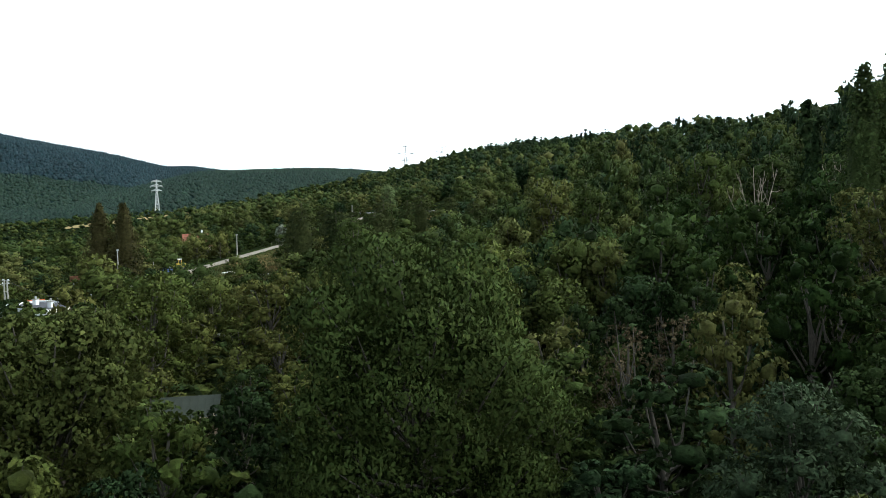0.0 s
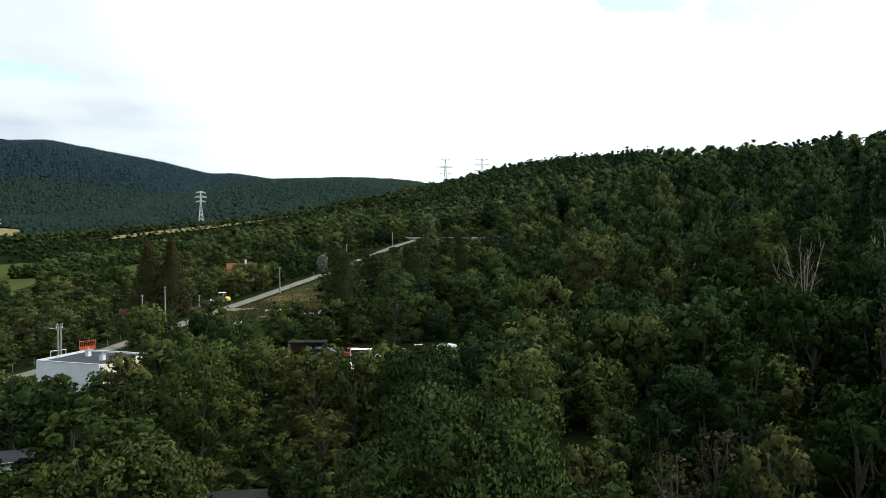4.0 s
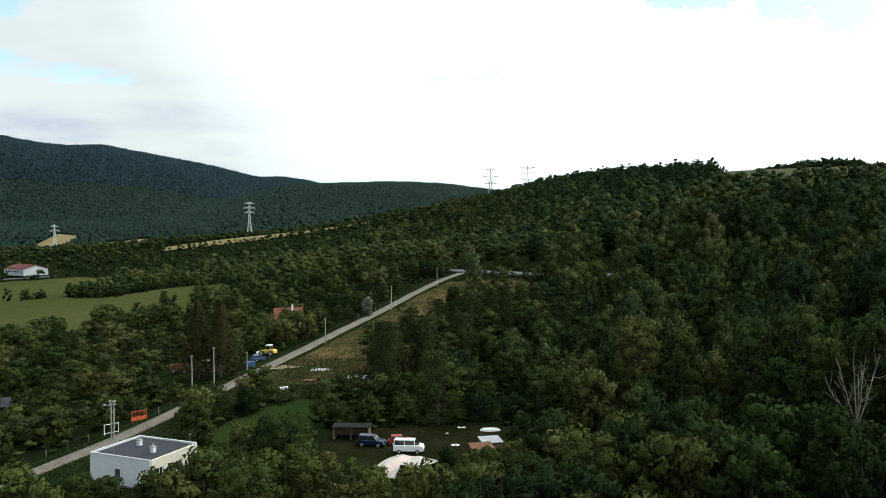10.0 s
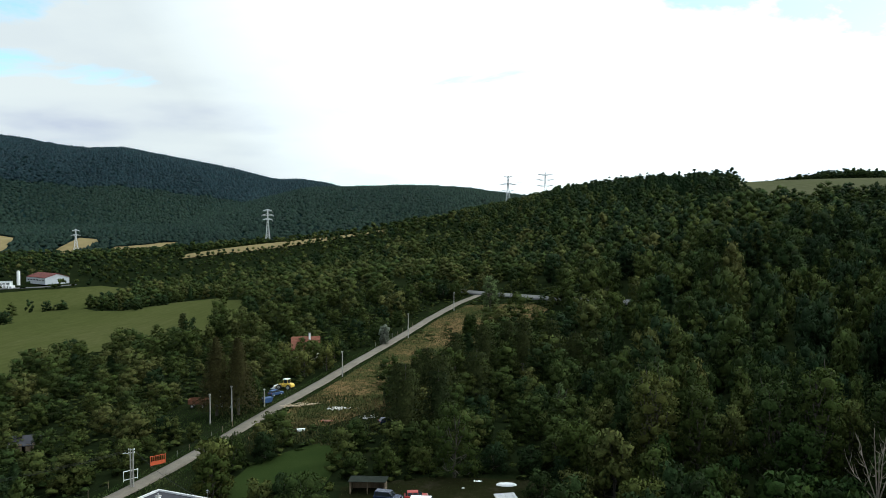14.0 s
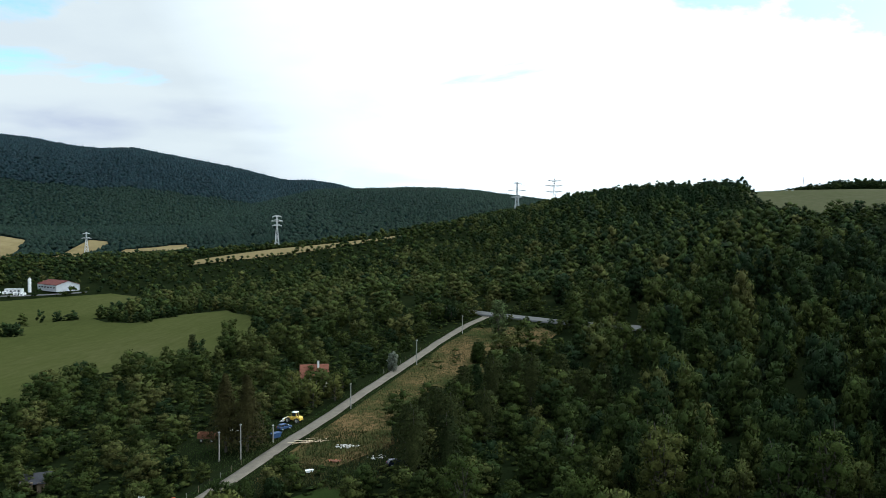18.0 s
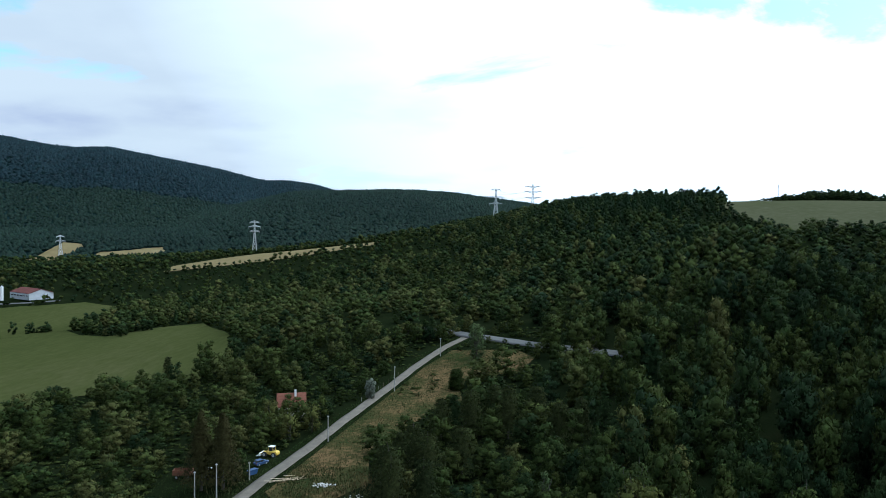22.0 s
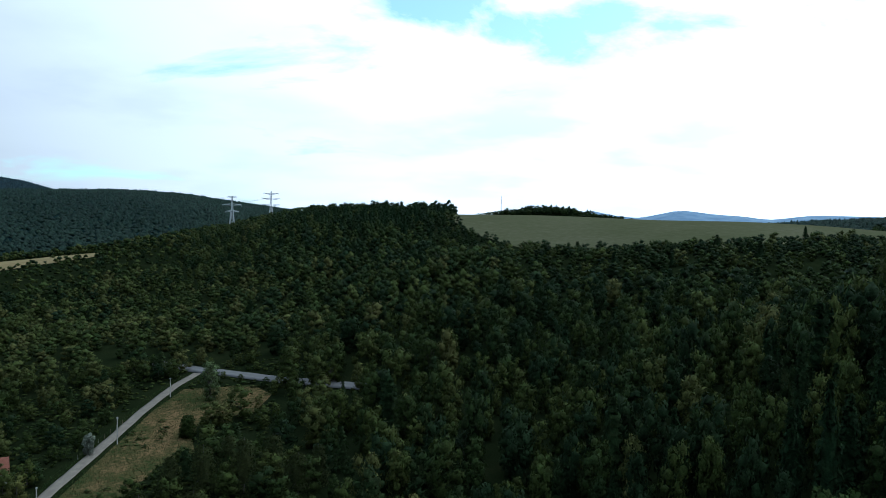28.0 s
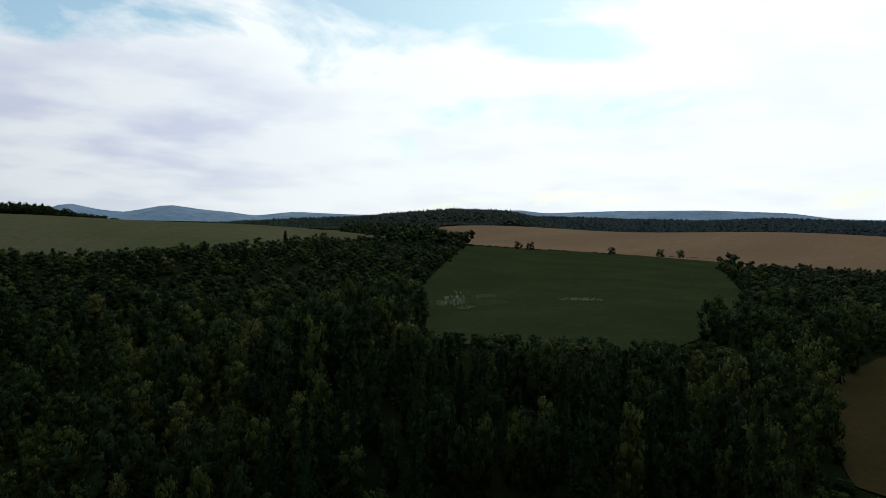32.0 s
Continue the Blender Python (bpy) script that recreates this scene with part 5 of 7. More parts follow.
def industrial_hall():
    h = place("industrial_hall", -456, 664, -30, "long industrial hall with a red roof and pale walls", "hall")
    part("wall", boxes(((0, -10.8, 3.0), (36, 0.4, 6.0))), M_PALE_SHEET, h)
    part("wall", boxes(((0, 10.8, 3.0), (36, 0.4, 6.0))), M_TIN, h)
    for s in (-1, 1):
        g = part("gable_wall", made(lambda bm: shape_prism(bm, [(-10.5, 0), (10.5, 0), (10.5, 6.0), (0, 9.4), (-10.5, 6.0)], -0.2, 0.2)), M_PALE_SHEET, h)
        g.matrix_basis = pose(s * 17.7, 0, 0, 0, 0, 90)
    for s in (-1, 1):
        r = part("roof_slope", boxes(((0, 0, 0), (37, 11.9, 0.3))), M_HALL_ROOF, h, "brick red sheet roof slope")
        r.matrix_basis = pose(0, s * 5.6, 7.75, -s * 18.0, 0, 0)
        for k in range(6):
            part("roof_seam", boxes(((-15 + k * 6, 0, 0.2), (0.25, 11.6, 0.12))), M_RUST, r)
    for k in range(6):
        w = part("window", boxes(((-14 + k * 5.6, -11.03, 3.6), (3.4, 0.08, 1.4))), M_GLASS, h)
        part("frame", boxes(((-14 + k * 5.6, -11.05, 2.86), (3.6, 0.12, 0.1)), ((-14 + k * 5.6, -11.05, 4.34), (3.6, 0.12, 0.1))), M_WHITE, w)
    part("gate", boxes(((-17.95, -3, 2.2), (0.12, 4.5, 4.4))), M_WHITE, h)
    t = place("silo", -476, 651, 0, "tall white cylindrical silo beside the hall", "silo")
    part("drum", rods(((0, 0, 0), (0, 0, 12.5), 1.5, 1.5, 16)), M_WHITE, t)
    part("cap", made(lambda bm: shape_rod(bm, (0, 0, 12.5), (0, 0, 13.6), 1.5, 0.3, 16)), M_TIN, t)
    part("ladder", rods(((1.55, 0.2, 0), (1.55, 0.2, 12.5), 0.06), ((1.55, -0.2, 0), (1.55, -0.2, 12.5), 0.06)), M_STEEL, t)
    o = place("works_office", -487, 645, 20, "low white works building with a flat roof", "building")
    part("wall", boxes(((0, 0, 2), (14, 7, 4))), M_WHITE, o)
    part("roof", boxes(((0, 0, 4.12), (14.6, 7.6, 0.24))), M_TIN, o)
    for k in range(4):
        part("window", boxes(((-5 + k * 3.3, -3.53, 2.1), (1.8, 0.08, 1.2))), M_GLASS, o)
    r2 = np.random.default_rng(8)
    for k in range(10):
        bx, by = -500 + r2.uniform(0, 34), 634 + r2.uniform(-6, 12)
        c = place("stacked_container", bx, by, r2.uniform(0, 60), "white storage container in the works yard", "container", "works yard containers")
        part("box", boxes(((0, 0, 1.2), (r2.uniform(3, 6), 2.3, 2.4)), bevel=0.05), M_WHITE if k % 3 else M_TIN, c)
        part("door", boxes(((0, -1.17, 1.2), (1.6, 0.05, 2.0))), M_TIN, c)


flat_house()
cottage()
shed("open_shed", -28.9, 124.4, 4, 5.8, 2.8, 2.0, M_TIMBER, M_OLD_FELT, "low open-fronted timber shed with a dark roof", slope=-2.0, open_front=True)
shed("garden_shed", -7.2, 117.8, 20, 3.1, 2.4, 0.95, M_TIMBER, M_RUST, "small hut with a rust-brown sheet roof")
shed("tool_shed", -6.0, 120.8, 20, 2.9, 2.4, 1.0, M_TIMBER, M_TIN, "small hut with a grey corrugated roof")
shed("garden_shed", -19.6, 57.5, 12, 4.6, 4.0, 2.1, M_TIMBER, M_OLD_FELT, "dark felt-roofed garden shed sunk among bushes", slope=14)
shed("garden_shed", -43.5, 69.5, 28, 5.0, 3.0, 2.2, M_WHITE, M_FELT, "white garden shed with a dark sheet roof")
shed("garden_shed", -111, 153, 30, 6.0, 4.0, 2.6, M_TIMBER, M_FELT, "grey garden hut with a weathered felt roof", slope=16)
double_pole()
for px, py, ph in ((-75.0, 166.0, 6.9), (-70.2, 166.8, 8.2), (-66.7, 177.9, 4.4), (-54.6, 204.5, 7.0), (-45.0, 252.5, 8.4), (-34.9, 295.5, 7.0)):
    concrete_pole(px, py, ph)
cable((-73.3, 128.2, 2.6), (-110, 95, 1.5), 1.2, 0.02)
cable((-72.6, 128.0, 3.1), (-110, 94, 2.0), 1.2, 0.02)
cable((-71.8, 127.8, 3.1), (-109, 93, 2.0), 1.2, 0.02)
cable((-71.9, 128.2, 2.7), (-53, 112, 1.2), 0.6, 0.03)

SUV_BODY = [(-2.2, 0.35), (2.2, 0.35), (2.25, 0.75), (2.1, 1.0), (1.05, 1.12), (-2.15, 1.12), (-2.25, 0.8)]
SUV_CABIN = [(-2.1, 1.1), (1.1, 1.1), (0.5, 1.72), (-1.95, 1.75)]
HATCH_BODY = [(-1.85, 0.3), (1.9, 0.3), (1.95, 0.65), (1.75, 0.82), (0.85, 0.93), (-1.8, 0.95), (-1.9, 0.7)]
HATCH_CABIN = [(-1.75, 0.92), (0.95, 0.92), (0.25, 1.4), (-1.4, 1.42)]
VAN_BODY = [(-2.3, 0.4), (2.3, 0.4), (2.35, 0.85), (2.2, 1.2), (1.5, 1.35), (-2.3, 1.35), (-2.35, 0.9)]
VAN_CABIN = [(-2.25, 1.33), (1.6, 1.33), (0.95, 2.02), (-2.15, 2.05)]
car("off_road_car", -24.8, 120.3, -8, SUV_BODY, SUV_CABIN, 4.5, 1.85, M_NAVY, "dark blue off-road estate car parked on grass", tyre=0.38)
car("small_car", -20.4, 121.3, 12, HATCH_BODY, HATCH_CABIN, 3.8, 1.65, M_REDCAR, "red small car with its bonnet low, parked on grass")
car("minivan", -18.4, 117.4, 2, VAN_BODY, VAN_CABIN, 4.7, 1.85, M_WHITE, "white minivan parked beside a tarpaulin")
car("small_car", -67.6, 188.2, 60, HATCH_BODY, HATCH_CABIN, 3.8, 1.65, M_SKYBLUE, "blue and white small car parked near machinery")
car("small_car", -33.2, 161.0, 30, HATCH_BODY, HATCH_CABIN, 3.8, 1.65, M_NAVY, "dark small car half hidden under pines")


def tarpaulin_tent():
    t = place("tarpaulin_shelter", -16.8, 110.6, -24, "sagging white and pink tarpaulin shelter in the yard", "shelter")
    r = np.random.default_rng(3)
    for x0, x1, mat in ((-3.6, -2.2, M_TARP), (-2.2, -0.4, M_TARP_PINK), (-0.4, 3.4, M_TARP)):
        u, v = np.meshgrid(np.linspace(x0, x1, 12), np.linspace(-6.0, 3.0, 12), indexing="ij")
        z = 1.45 - 0.04 * (v + 0.8) ** 2 + 0.07 * np.sin(u * 2.3 + v) + 0.05 * np.sin(u * 5.1 - v * 1.7) + r.normal(0, 0.04, u.shape) - 0.05 * np.abs(u)
        vv = np.stack([u, v, z], -1).reshape(-1, 3)
        f = grid_faces(12, 12)
        both = np.concatenate([vv, vv - (0, 0, 0.03)])
        c = new("sheet", mesh_of("sheet", both, np.concatenate([f, f[:, ::-1] + 144]), [mat], True))
        c.parent = t
    for x in (-3.5, 0, 3.3):
        for y, top in ((-5.8, 0.4), (2.9, 0.8)):
            part("pole", rods(((x, y, 0), (x, y, top), 0.04)), M_STEEL, t)
    part("ridge_pole", rods(((-3.6, -0.8, 1.22), (3.4, -0.8, 1.26), 0.04)), M_STEEL, t)
    part("centre_post", rods(((0.4, -2.7, 0), (0.4, -2.7, 1.42), 0.06)), M_TIMBER, t)


def crumpled_sheet(x, y, w, d, mat, name, label, lift=0.08, seed=1, rz=0):
    r = np.random.default_rng(seed)
    ob = place(name, x, y, rz, label, "tarpaulin", "scraps in the yard")
    u, v = np.meshgrid(np.linspace(-w / 2, w / 2, 9), np.linspace(-d / 2, d / 2, 7), indexing="ij")
    z = lift + np.abs(r.normal(0.05, 0.09, u.shape))
    vv = np.stack([u + r.normal(0, 0.08, u.shape), v + r.normal(0, 0.08, u.shape), z], -1).reshape(-1, 3)
    f = grid_faces(9, 7)
    c = new("cloth", mesh_of("cloth", np.concatenate([vv, vv - (0, 0, 0.12)]), np.concatenate([f, f[:, ::-1] + 63]), [mat]))
    c.parent = ob


tarpaulin_tent()
crumpled_sheet(-24.5, 105.5, 6.5, 1.2, M_TARP, "plastic_sheet", "long crumpled white plastic sheet lying on the ground", seed=2, rz=38)
crumpled_sheet(-28.5, 99.0, 3.0, 1.0, M_TARP, "plastic_sheet", "long crumpled white plastic sheet lying on the ground", seed=4, rz=10)
crumpled_sheet(-11.3, 129.7, 1.3, 0.7, M_WHITE, "plastic_sheet", "small white plastic scrap on the grass", seed=5)
crumpled_sheet(-11.5, 120.8, 1.2, 0.9, M_WHITE, "plastic_sheet", "small white plastic scrap on the grass", seed=6)
crumpled_sheet(-13.4, 126.5, 0.5, 0.4, M_WHITE, "plastic_sheet", "small white plastic scrap on the grass", seed=7)


def rowing_boat():
    b = place("rowing_boat", -6.4, 128.4, 5, "small white upturned boat on the grass", "boat")
    s, n = Soup(), 14
    t = np.linspace(-1, 1, n)
    a = np.linspace(0, np.pi, 9)
    w = 0.7 * np.sqrt(np.clip(1 - t ** 2 * 0.93, 0.02, 1))
    v = np.stack([np.broadcast_to(t[:, None] * 1.7, (n, 9)), w[:, None] * np.cos(a), 0.1 + w[:, None] * 0.75 * np.sin(a)], -1).reshape(-1, 3)
    o = new("hull", mesh_of("hull", v, grid_faces(n, 9), [M_WHITE], True))
    o.parent = b
    part("keel", boxes(((0, 0, 0.63), (2.6, 0.06, 0.08))), M_TIMBER, b)


def wheel_loader():
    p = place("wheel_loader", -67.4, 194.2, 168, "yellow wheel loader with a pale bucket beside the lane", "loader")
    part("rear_body", made(lambda bm: shape_prism(bm, [(-2.6, 0.7), (-0.3, 0.7), (-0.3, 1.7), (-2.3, 1.6), (-2.6, 1.3)], -0.85, 0.85), 0.05), M_YELLOW, p)
    part("front_frame", boxes(((0.7, 0, 0.95), (1.9, 0.9, 0.6)), bevel=0.04), M_YELLOW, p)
    cab = part("cab", boxes(((-0.75, 0, 2.15), (1.25, 1.3, 1.0)), bevel=0.04), M_GLASS, p)
    part("cab_roof", boxes(((-0.75, 0, 2.72), (1.45, 1.5, 0.14)), bevel=0.04), M_WHITE, cab)
    for sx in (-1.35, -0.15):
        for sy in (-0.62, 0.62):
            part("cab_post", boxes(((sx, sy, 2.15), (0.1, 0.1, 1.04))), M_YELLOW, cab)
    part("lift_arm", rods(((0.2, 0.5, 1.5), (2.3, 0.5, 0.6), 0.13), ((0.2, -0.5, 1.5), (2.3, -0.5, 0.6), 0.13)), M_YELLOW, p)
    part("bucket", made(lambda bm: shape_prism(bm, [(2.3, 0.1), (3.3, 0.1), (3.3, 0.2), (2.6, 0.35), (2.45, 1.0), (2.3, 1.0)], -1.2, 1.2), 0.02), M_WHITE, p, "dirty white bucket")
    part("exhaust", rods(((-1.9, 0.4, 1.6), (-1.9, 0.4, 2.3), 0.06)), M_TYRE, p)
    for x in (-1.7, 1.0):
        for s in (-1, 1):
            wheel(p, x, s * 0.95, 0.68, 0.45)


def tractor_and_trailer():
    t = place("tractor", -77.0, 179.6, -10, "dark old tractor with a white cab roof under trees", "tractor")
    part("bonnet", boxes(((1.3, 0, 1.15), (1.7, 0.7, 0.7)), bevel=0.06), M_NAVY, t)
    part("rear_body", boxes(((-0.3, 0, 1.0), (1.5, 0.8, 0.7)), bevel=0.05), M_NAVY, t)
    cab = part("cab", boxes(((-0.4, 0, 2.0), (1.3, 1.3, 1.2)), bevel=0.05), M_GLASS, t)
    part("cab_roof", boxes(((-0.4, 0, 2.72), (1.7, 1.6, 0.2)), bevel=0.06), M_WHITE, cab)
    for s in (-1, 1):
        part("mudguard", boxes(((-0.6, s * 0.85, 1.6), (1.3, 0.45, 0.1)), bevel=0.03), M_NAVY, t)
        wheel(t, -0.6, s * 0.9, 0.8, 0.42)
        wheel(t, 1.7, s * 0.75, 0.45, 0.28)
    part("exhaust", rods(((1.2, 0.2, 1.5), (1.2, 0.2, 2.4), 0.05)), M_TYRE, t)
    r = place("tipping_trailer", -85.0, 181.5, 8, "orange-red tipping trailer beside a tractor", "trailer")
    part("floor", boxes(((0, 0, 1.0), (4.6, 2.2, 0.14))), M_RUST, r)
    for s in (-1, 1):
        part("side_board", boxes(((0, s * 1.07, 1.62), (4.6, 0.06, 1.1))), M_RUST, r)
        part("end_board", boxes(((s * 2.27, 0, 1.62), (0.06, 2.06, 1.1))), M_RUST, r)
    for k in range(5):
        for s in (-1, 1):
            part("stake", boxes(((-2.0 + k, s * 1.13, 1.6), (0.08, 0.06, 1.2))), M_RUST, r)
    part("drawbar", rods(((2.3, 0, 0.8), (3.6, 0, 0.6), 0.07)), M_RUST, r)
    for x in (-1.3, 1.3):
        for s in (-1, 1):
            wheel(r, x, s * 0.95, 0.45, 0.25)
    b = place("blue_skip", -67.4, 181.4, 60, "blue metal skip beside the lane", "skip")
    part("tub", made(lambda bm: shape_prism(bm, [(-1.0, 0.15), (1.0, 0.15), (1.5, 1.3), (-1.5, 1.3)], -0.7, 0.7), 0.03), M_SKYBLUE, b)
    part("rim", boxes(((0, 0.72, 1.3), (3.1, 0.08, 0.08)), ((0, -0.72, 1.3), (3.1, 0.08, 0.08))), M_SKYBLUE, b)
    for k, (sx, sy) in enumerate(((-72, 184), (-70.2, 182.5), (-73.5, 181))):
        w = place("farm_implement", sx, sy, 40 * k, "rusty farm implement standing in the grass", "machinery", "farm implements")
        part("frame", rods(((-1, 0, 0.6), (1, 0, 0.6), 0.06), ((0, -0.8, 0.6), (0, 0.8, 0.6), 0.06), ((0, 0, 0.6), (0, 0, 1.3), 0.06)), M_RUST, w)
        for s in (-0.8, -0.3, 0.3, 0.8):
            part("tine", rods(((s, 0, 0.6), (s, 0.3, 0.02), 0.04)), M_RUST, w)


def goal_and_barrier():
    g = place("metal_frame", -75.0, 132.0, 52, "white metal pipe frame beside the lane", "frame")
    part("post", rods(((-1.3, 0, 0), (-1.3, 0, 1.9), 0.07)), M_WHITE, g)
    part("post", rods(((1.3, 0, 0), (1.3, 0, 1.9), 0.07)), M_WHITE, g)
    part("top_bar", rods(((-1.37, 0, 1.9), (1.37, 0, 1.9), 0.07)), M_WHITE, g)
    part("lower_bar", rods(((-1.3, 0, 0.35), (1.3, 0, 0.35), 0.06)), M_WHITE, g)
    b = place("barrier", -73.8, 139.8, 50, "orange-red metal barrier gate at the verge", "barrier")
    for k in range(9):
        part("bar", rods(((-1.4 + k * 0.35, 0, 0.25), (-1.4 + k * 0.35, 0, 1.95), 0.035)), M_ORANGE, b)
    for z in (0.25, 0.9, 1.95):
        part("rail", rods(((-1.45, 0, z), (1.45, 0, z), 0.05)), M_ORANGE, b)
    part("panel", boxes(((0, 0, 0.58), (2.8, 0.03, 0.62))), M_ORANGE, b)
    for s in (-1.45, 1.45):
        part("post", rods(((s, 0, 0), (s, 0, 2.1), 0.06)), M_ORANGE, b)


def fence(a, b, count, high, label, name="wire_fence"):
    f = place(name, a[0], a[1], 0, label, "fence")
    o = Vector((a[0], a[1], float(ground_z(*a))))
    tops = []
    for k in range(count):
        t = k / (count - 1)
        x, y = a[0] + (b[0] - a[0]) * t, a[1] + (b[1] - a[1]) * t
        p = Vector((x, y, float(ground_z(x, y)))) - o
        tops.append(p)
        part("post", rods((p - Vector((0, 0, 0.2)), p + Vector((0.03 * math.sin(k * 3.1), 0.03 * math.cos(k), high)), 0.05, 0.045, 6)), M_TIMBER if k % 3 else M_CONCRETE, f)
    for z in (0.5, 0.92):
        part("wire", rods(*[(p + Vector((0, 0, z * high)), q + Vector((0, 0, z * high)), 0.007, 0.007, 3) for p, q in zip(tops, tops[1:])]), M_TYRE, f)


rowing_boat()
wheel_loader()
tractor_and_trailer()
goal_and_barrier()
fence((-88, 96), (-77, 128), 9, 1.5, "leaning posts and wire along the lane")
fence((-72, 144), (-68.5, 163), 6, 1.4, "leaning posts and wire along the lane")
fence((-54, 243), (-47, 272), 8, 1.4, "garden fence posts along the lane")


def junk():
    r = np.random.default_rng(12)
    pile = place("plank_pile", -56.0, 177.2, 25, "heap of pale sawn planks dumped by the lane", "planks")
    for k in range(34):
        z = 0.1 + 0.06 * (k % 7)
        part("plank", boxes(((r.normal(0, 2.3), r.normal(0, 0.9), z), (r.uniform(1.6, 3.4), 0.18, 0.04), r.normal(0, 0.35), r.normal(0, 0.06))), M_PLANK, pile)
    heap = place("rubble_heap", -46.8, 173.0, 10, "heap of pale broken concrete and stones", "rubble")
    for k in range(48):
        v = ICO_V * r.uniform(0.6, 1.2, (12, 1)) * r.uniform(0.15, 0.42) * (1.2, 1, 0.7) + (r.normal(0, 1.5), r.normal(0, 0.8), 0.12 + 0.1 * r.random())
        soup_part("stone", (v, ICO_F), M_RUBBLE, heap)
    heap = place("rubble_heap", -38.0, 166.0, 40, "scattered white rubble in dry grass", "rubble")
    for k in range(22):
        v = ICO_V * r.uniform(0.6, 1.2, (12, 1)) * r.uniform(0.12, 0.3) * (1.4, 1, 0.6) + (r.normal(0, 1.4), r.normal(0, 0.7), 0.12)
        soup_part("stone", (v, ICO_F), M_RUBBLE, heap)
    sheet_ob = place("rusty_sheets", -47.2, 163.4, 20, "stack of rust-red roofing sheets on the ground", "sheet metal")
    for k in range(5):
        part("metal_sheet", boxes(((r.normal(0, 0.3), r.normal(0, 0.3), 0.14 + 0.07 * k), (2.2, 1.1, 0.03), r.normal(0, 0.3), 0.05)), M_ORANGE if k % 2 else M_RUST, sheet_ob)
    tub = place("bath_tub", -51.0, 157.2, 30, "old white enamel bath tub in the bushes", "bath tub")
    part("tub", made(lambda bm: shape_prism(bm, [(-0.7, 0.1), (0.7, 0.1), (0.85, 0.6), (-0.85, 0.6)], -0.35, 0.35), 0.04), M_WHITE, tub)
    part("rim", boxes(((0, 0, 0.61), (1.8, 0.8, 0.05)), bevel=0.02), M_WHITE, tub)


junk()
pylon(-345, 937, 63.7, 37, 5.0, [(0.64, 5.8, 0.0), (0.79, 7.2, 0.0), (0.94, 5.6, 0.0)], 25, "pale lattice transmission tower with three crossarms")
pylon(-50.7, 1048.7, 108.9, 36, 6.0, [(0.44, 8.5, 0.6), (0.68, 12.0, 0.8), (0.95, 6.0, 1.2)], 12, "pale lattice transmission tower rising over the ridge")
pylon(-1.6, 1176, 122.1, 44, 6.5, [(0.50, 12.5, 2.6), (0.70, 13.0, 2.6), (0.88, 11.0, 2.4)], 4, "pale lattice transmission tower with wide V-shaped arms")
pylon(-812, 1261, 37.6, 36, 7.0, [(0.7, 8.0, 0.0), (0.92, 6.0, 0.0)], 40, "pale lattice transmission tower in the valley")
red_and_white_mast()
for dx, dz in ((-6, 96), (6, 98), (-5, 104), (5, 106)):
    cable((-50.7 + dx, 1048.7, dz), (-1.6 + dx * 1.3, 1176, dz + 12), 6, 0.11, label="transmission cable slung between lattice towers")
industrial_hall()


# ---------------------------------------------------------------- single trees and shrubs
# sun and shade put into two leaf colours; the yellow-green also suits single trees
M_LEAF_SUN = foliage("sunlit_yellow_green_foliage", [(0.0, (0.0324, 0.0498, 0.0120)), (0.5, (0.0516, 0.0660, 0.0156)), (1.0, (0.0768, 0.0792, 0.0222))], True)
M_LEAF_SHADE = foliage("shaded_green_foliage", [(0.0, (0.0115, 0.0242, 0.0065)), (0.6, (0.0194, 0.0352, 0.0082)), (1.0, (0.0286, 0.0462, 0.0128))], True)
M_LEAF_GREY = foliage("grey_green_foliage", [(0.0, (0.0252, 0.0414, 0.0206)), (1.0, (0.0393, 0.0584, 0.0299))], True)
M_LEAF_BROWN = foliage("withered_foliage", [(0.0, (0.0525, 0.0441, 0.0234)), (1.0, (0.0700, 0.0547, 0.0312))], True)
M_LEAF_PALE = foliage("pale_green_foliage", [(0.0, (0.0700, 0.1045, 0.0390)), (1.0, (0.0919, 0.1254, 0.0507))], True)
M_DEAD = surface("dead_bark", [(0.3, (0.16, 0.13, 0.10)), (0.7, (0.34, 0.29, 0.23))], 2.0, 0.9, bump=0.4)
tree_spots = []


def make_tree(name, x, y, rad, high, mat, label, lobes, per, leaf, wide, droop=0.25, low=0.22, core=0.7, group="", seed=None, flare=0.62, thick=None):
    r = np.random.default_rng(seed if seed is not None else int(abs(x * 31 + y * 17)) + 3)
    t = place(name, x, y, 0, label, "tree", group)
    v, f, n, c = crown_tree(r, lobes, per, leaf, wide, rad, high, core, low, droop, flare, style="leaf" if leaf < 0.4 else "spray")
    soup_part("crown", (v, f, n), mat, t, True)
    soup_part("trunk", limbs(r, c, high, thick or 0.024 * high), M_BARK, t, True)
    tree_spots.append((x, y, rad))
    return t


# the trees that stand closest below the rising eye
M_CHERRY = foliage("cherry_foliage", [(0.0, (0.033, 0.050, 0.013)), (1.0, (0.036, 0.053, 0.014))], True, spread=0.22, tuft=1.4)
make_tree("cherry_tree", -1.0, 39.0, 9.4, 15.8, M_CHERRY, "tall dense cherry tree with drooping dark leaves", 34, 1500, 0.32, 0.16, 0.9, 0.06, 0.0, thick=0.32, flare=0.68)
M_WALNUT = foliage("walnut_foliage", [(0.0, (0.050, 0.062, 0.017)), (1.0, (0.057, 0.066, 0.019))], True, spread=0.3, tuft=1.2)
make_tree("walnut_tree", -21.0, 42.0, 6.6, 12.8, M_WALNUT, "broad yellow-green tree with thinning brownish leaves", 30, 720, 0.35, 0.22, 0.4, 0.10, 0.0, thick=0.28)
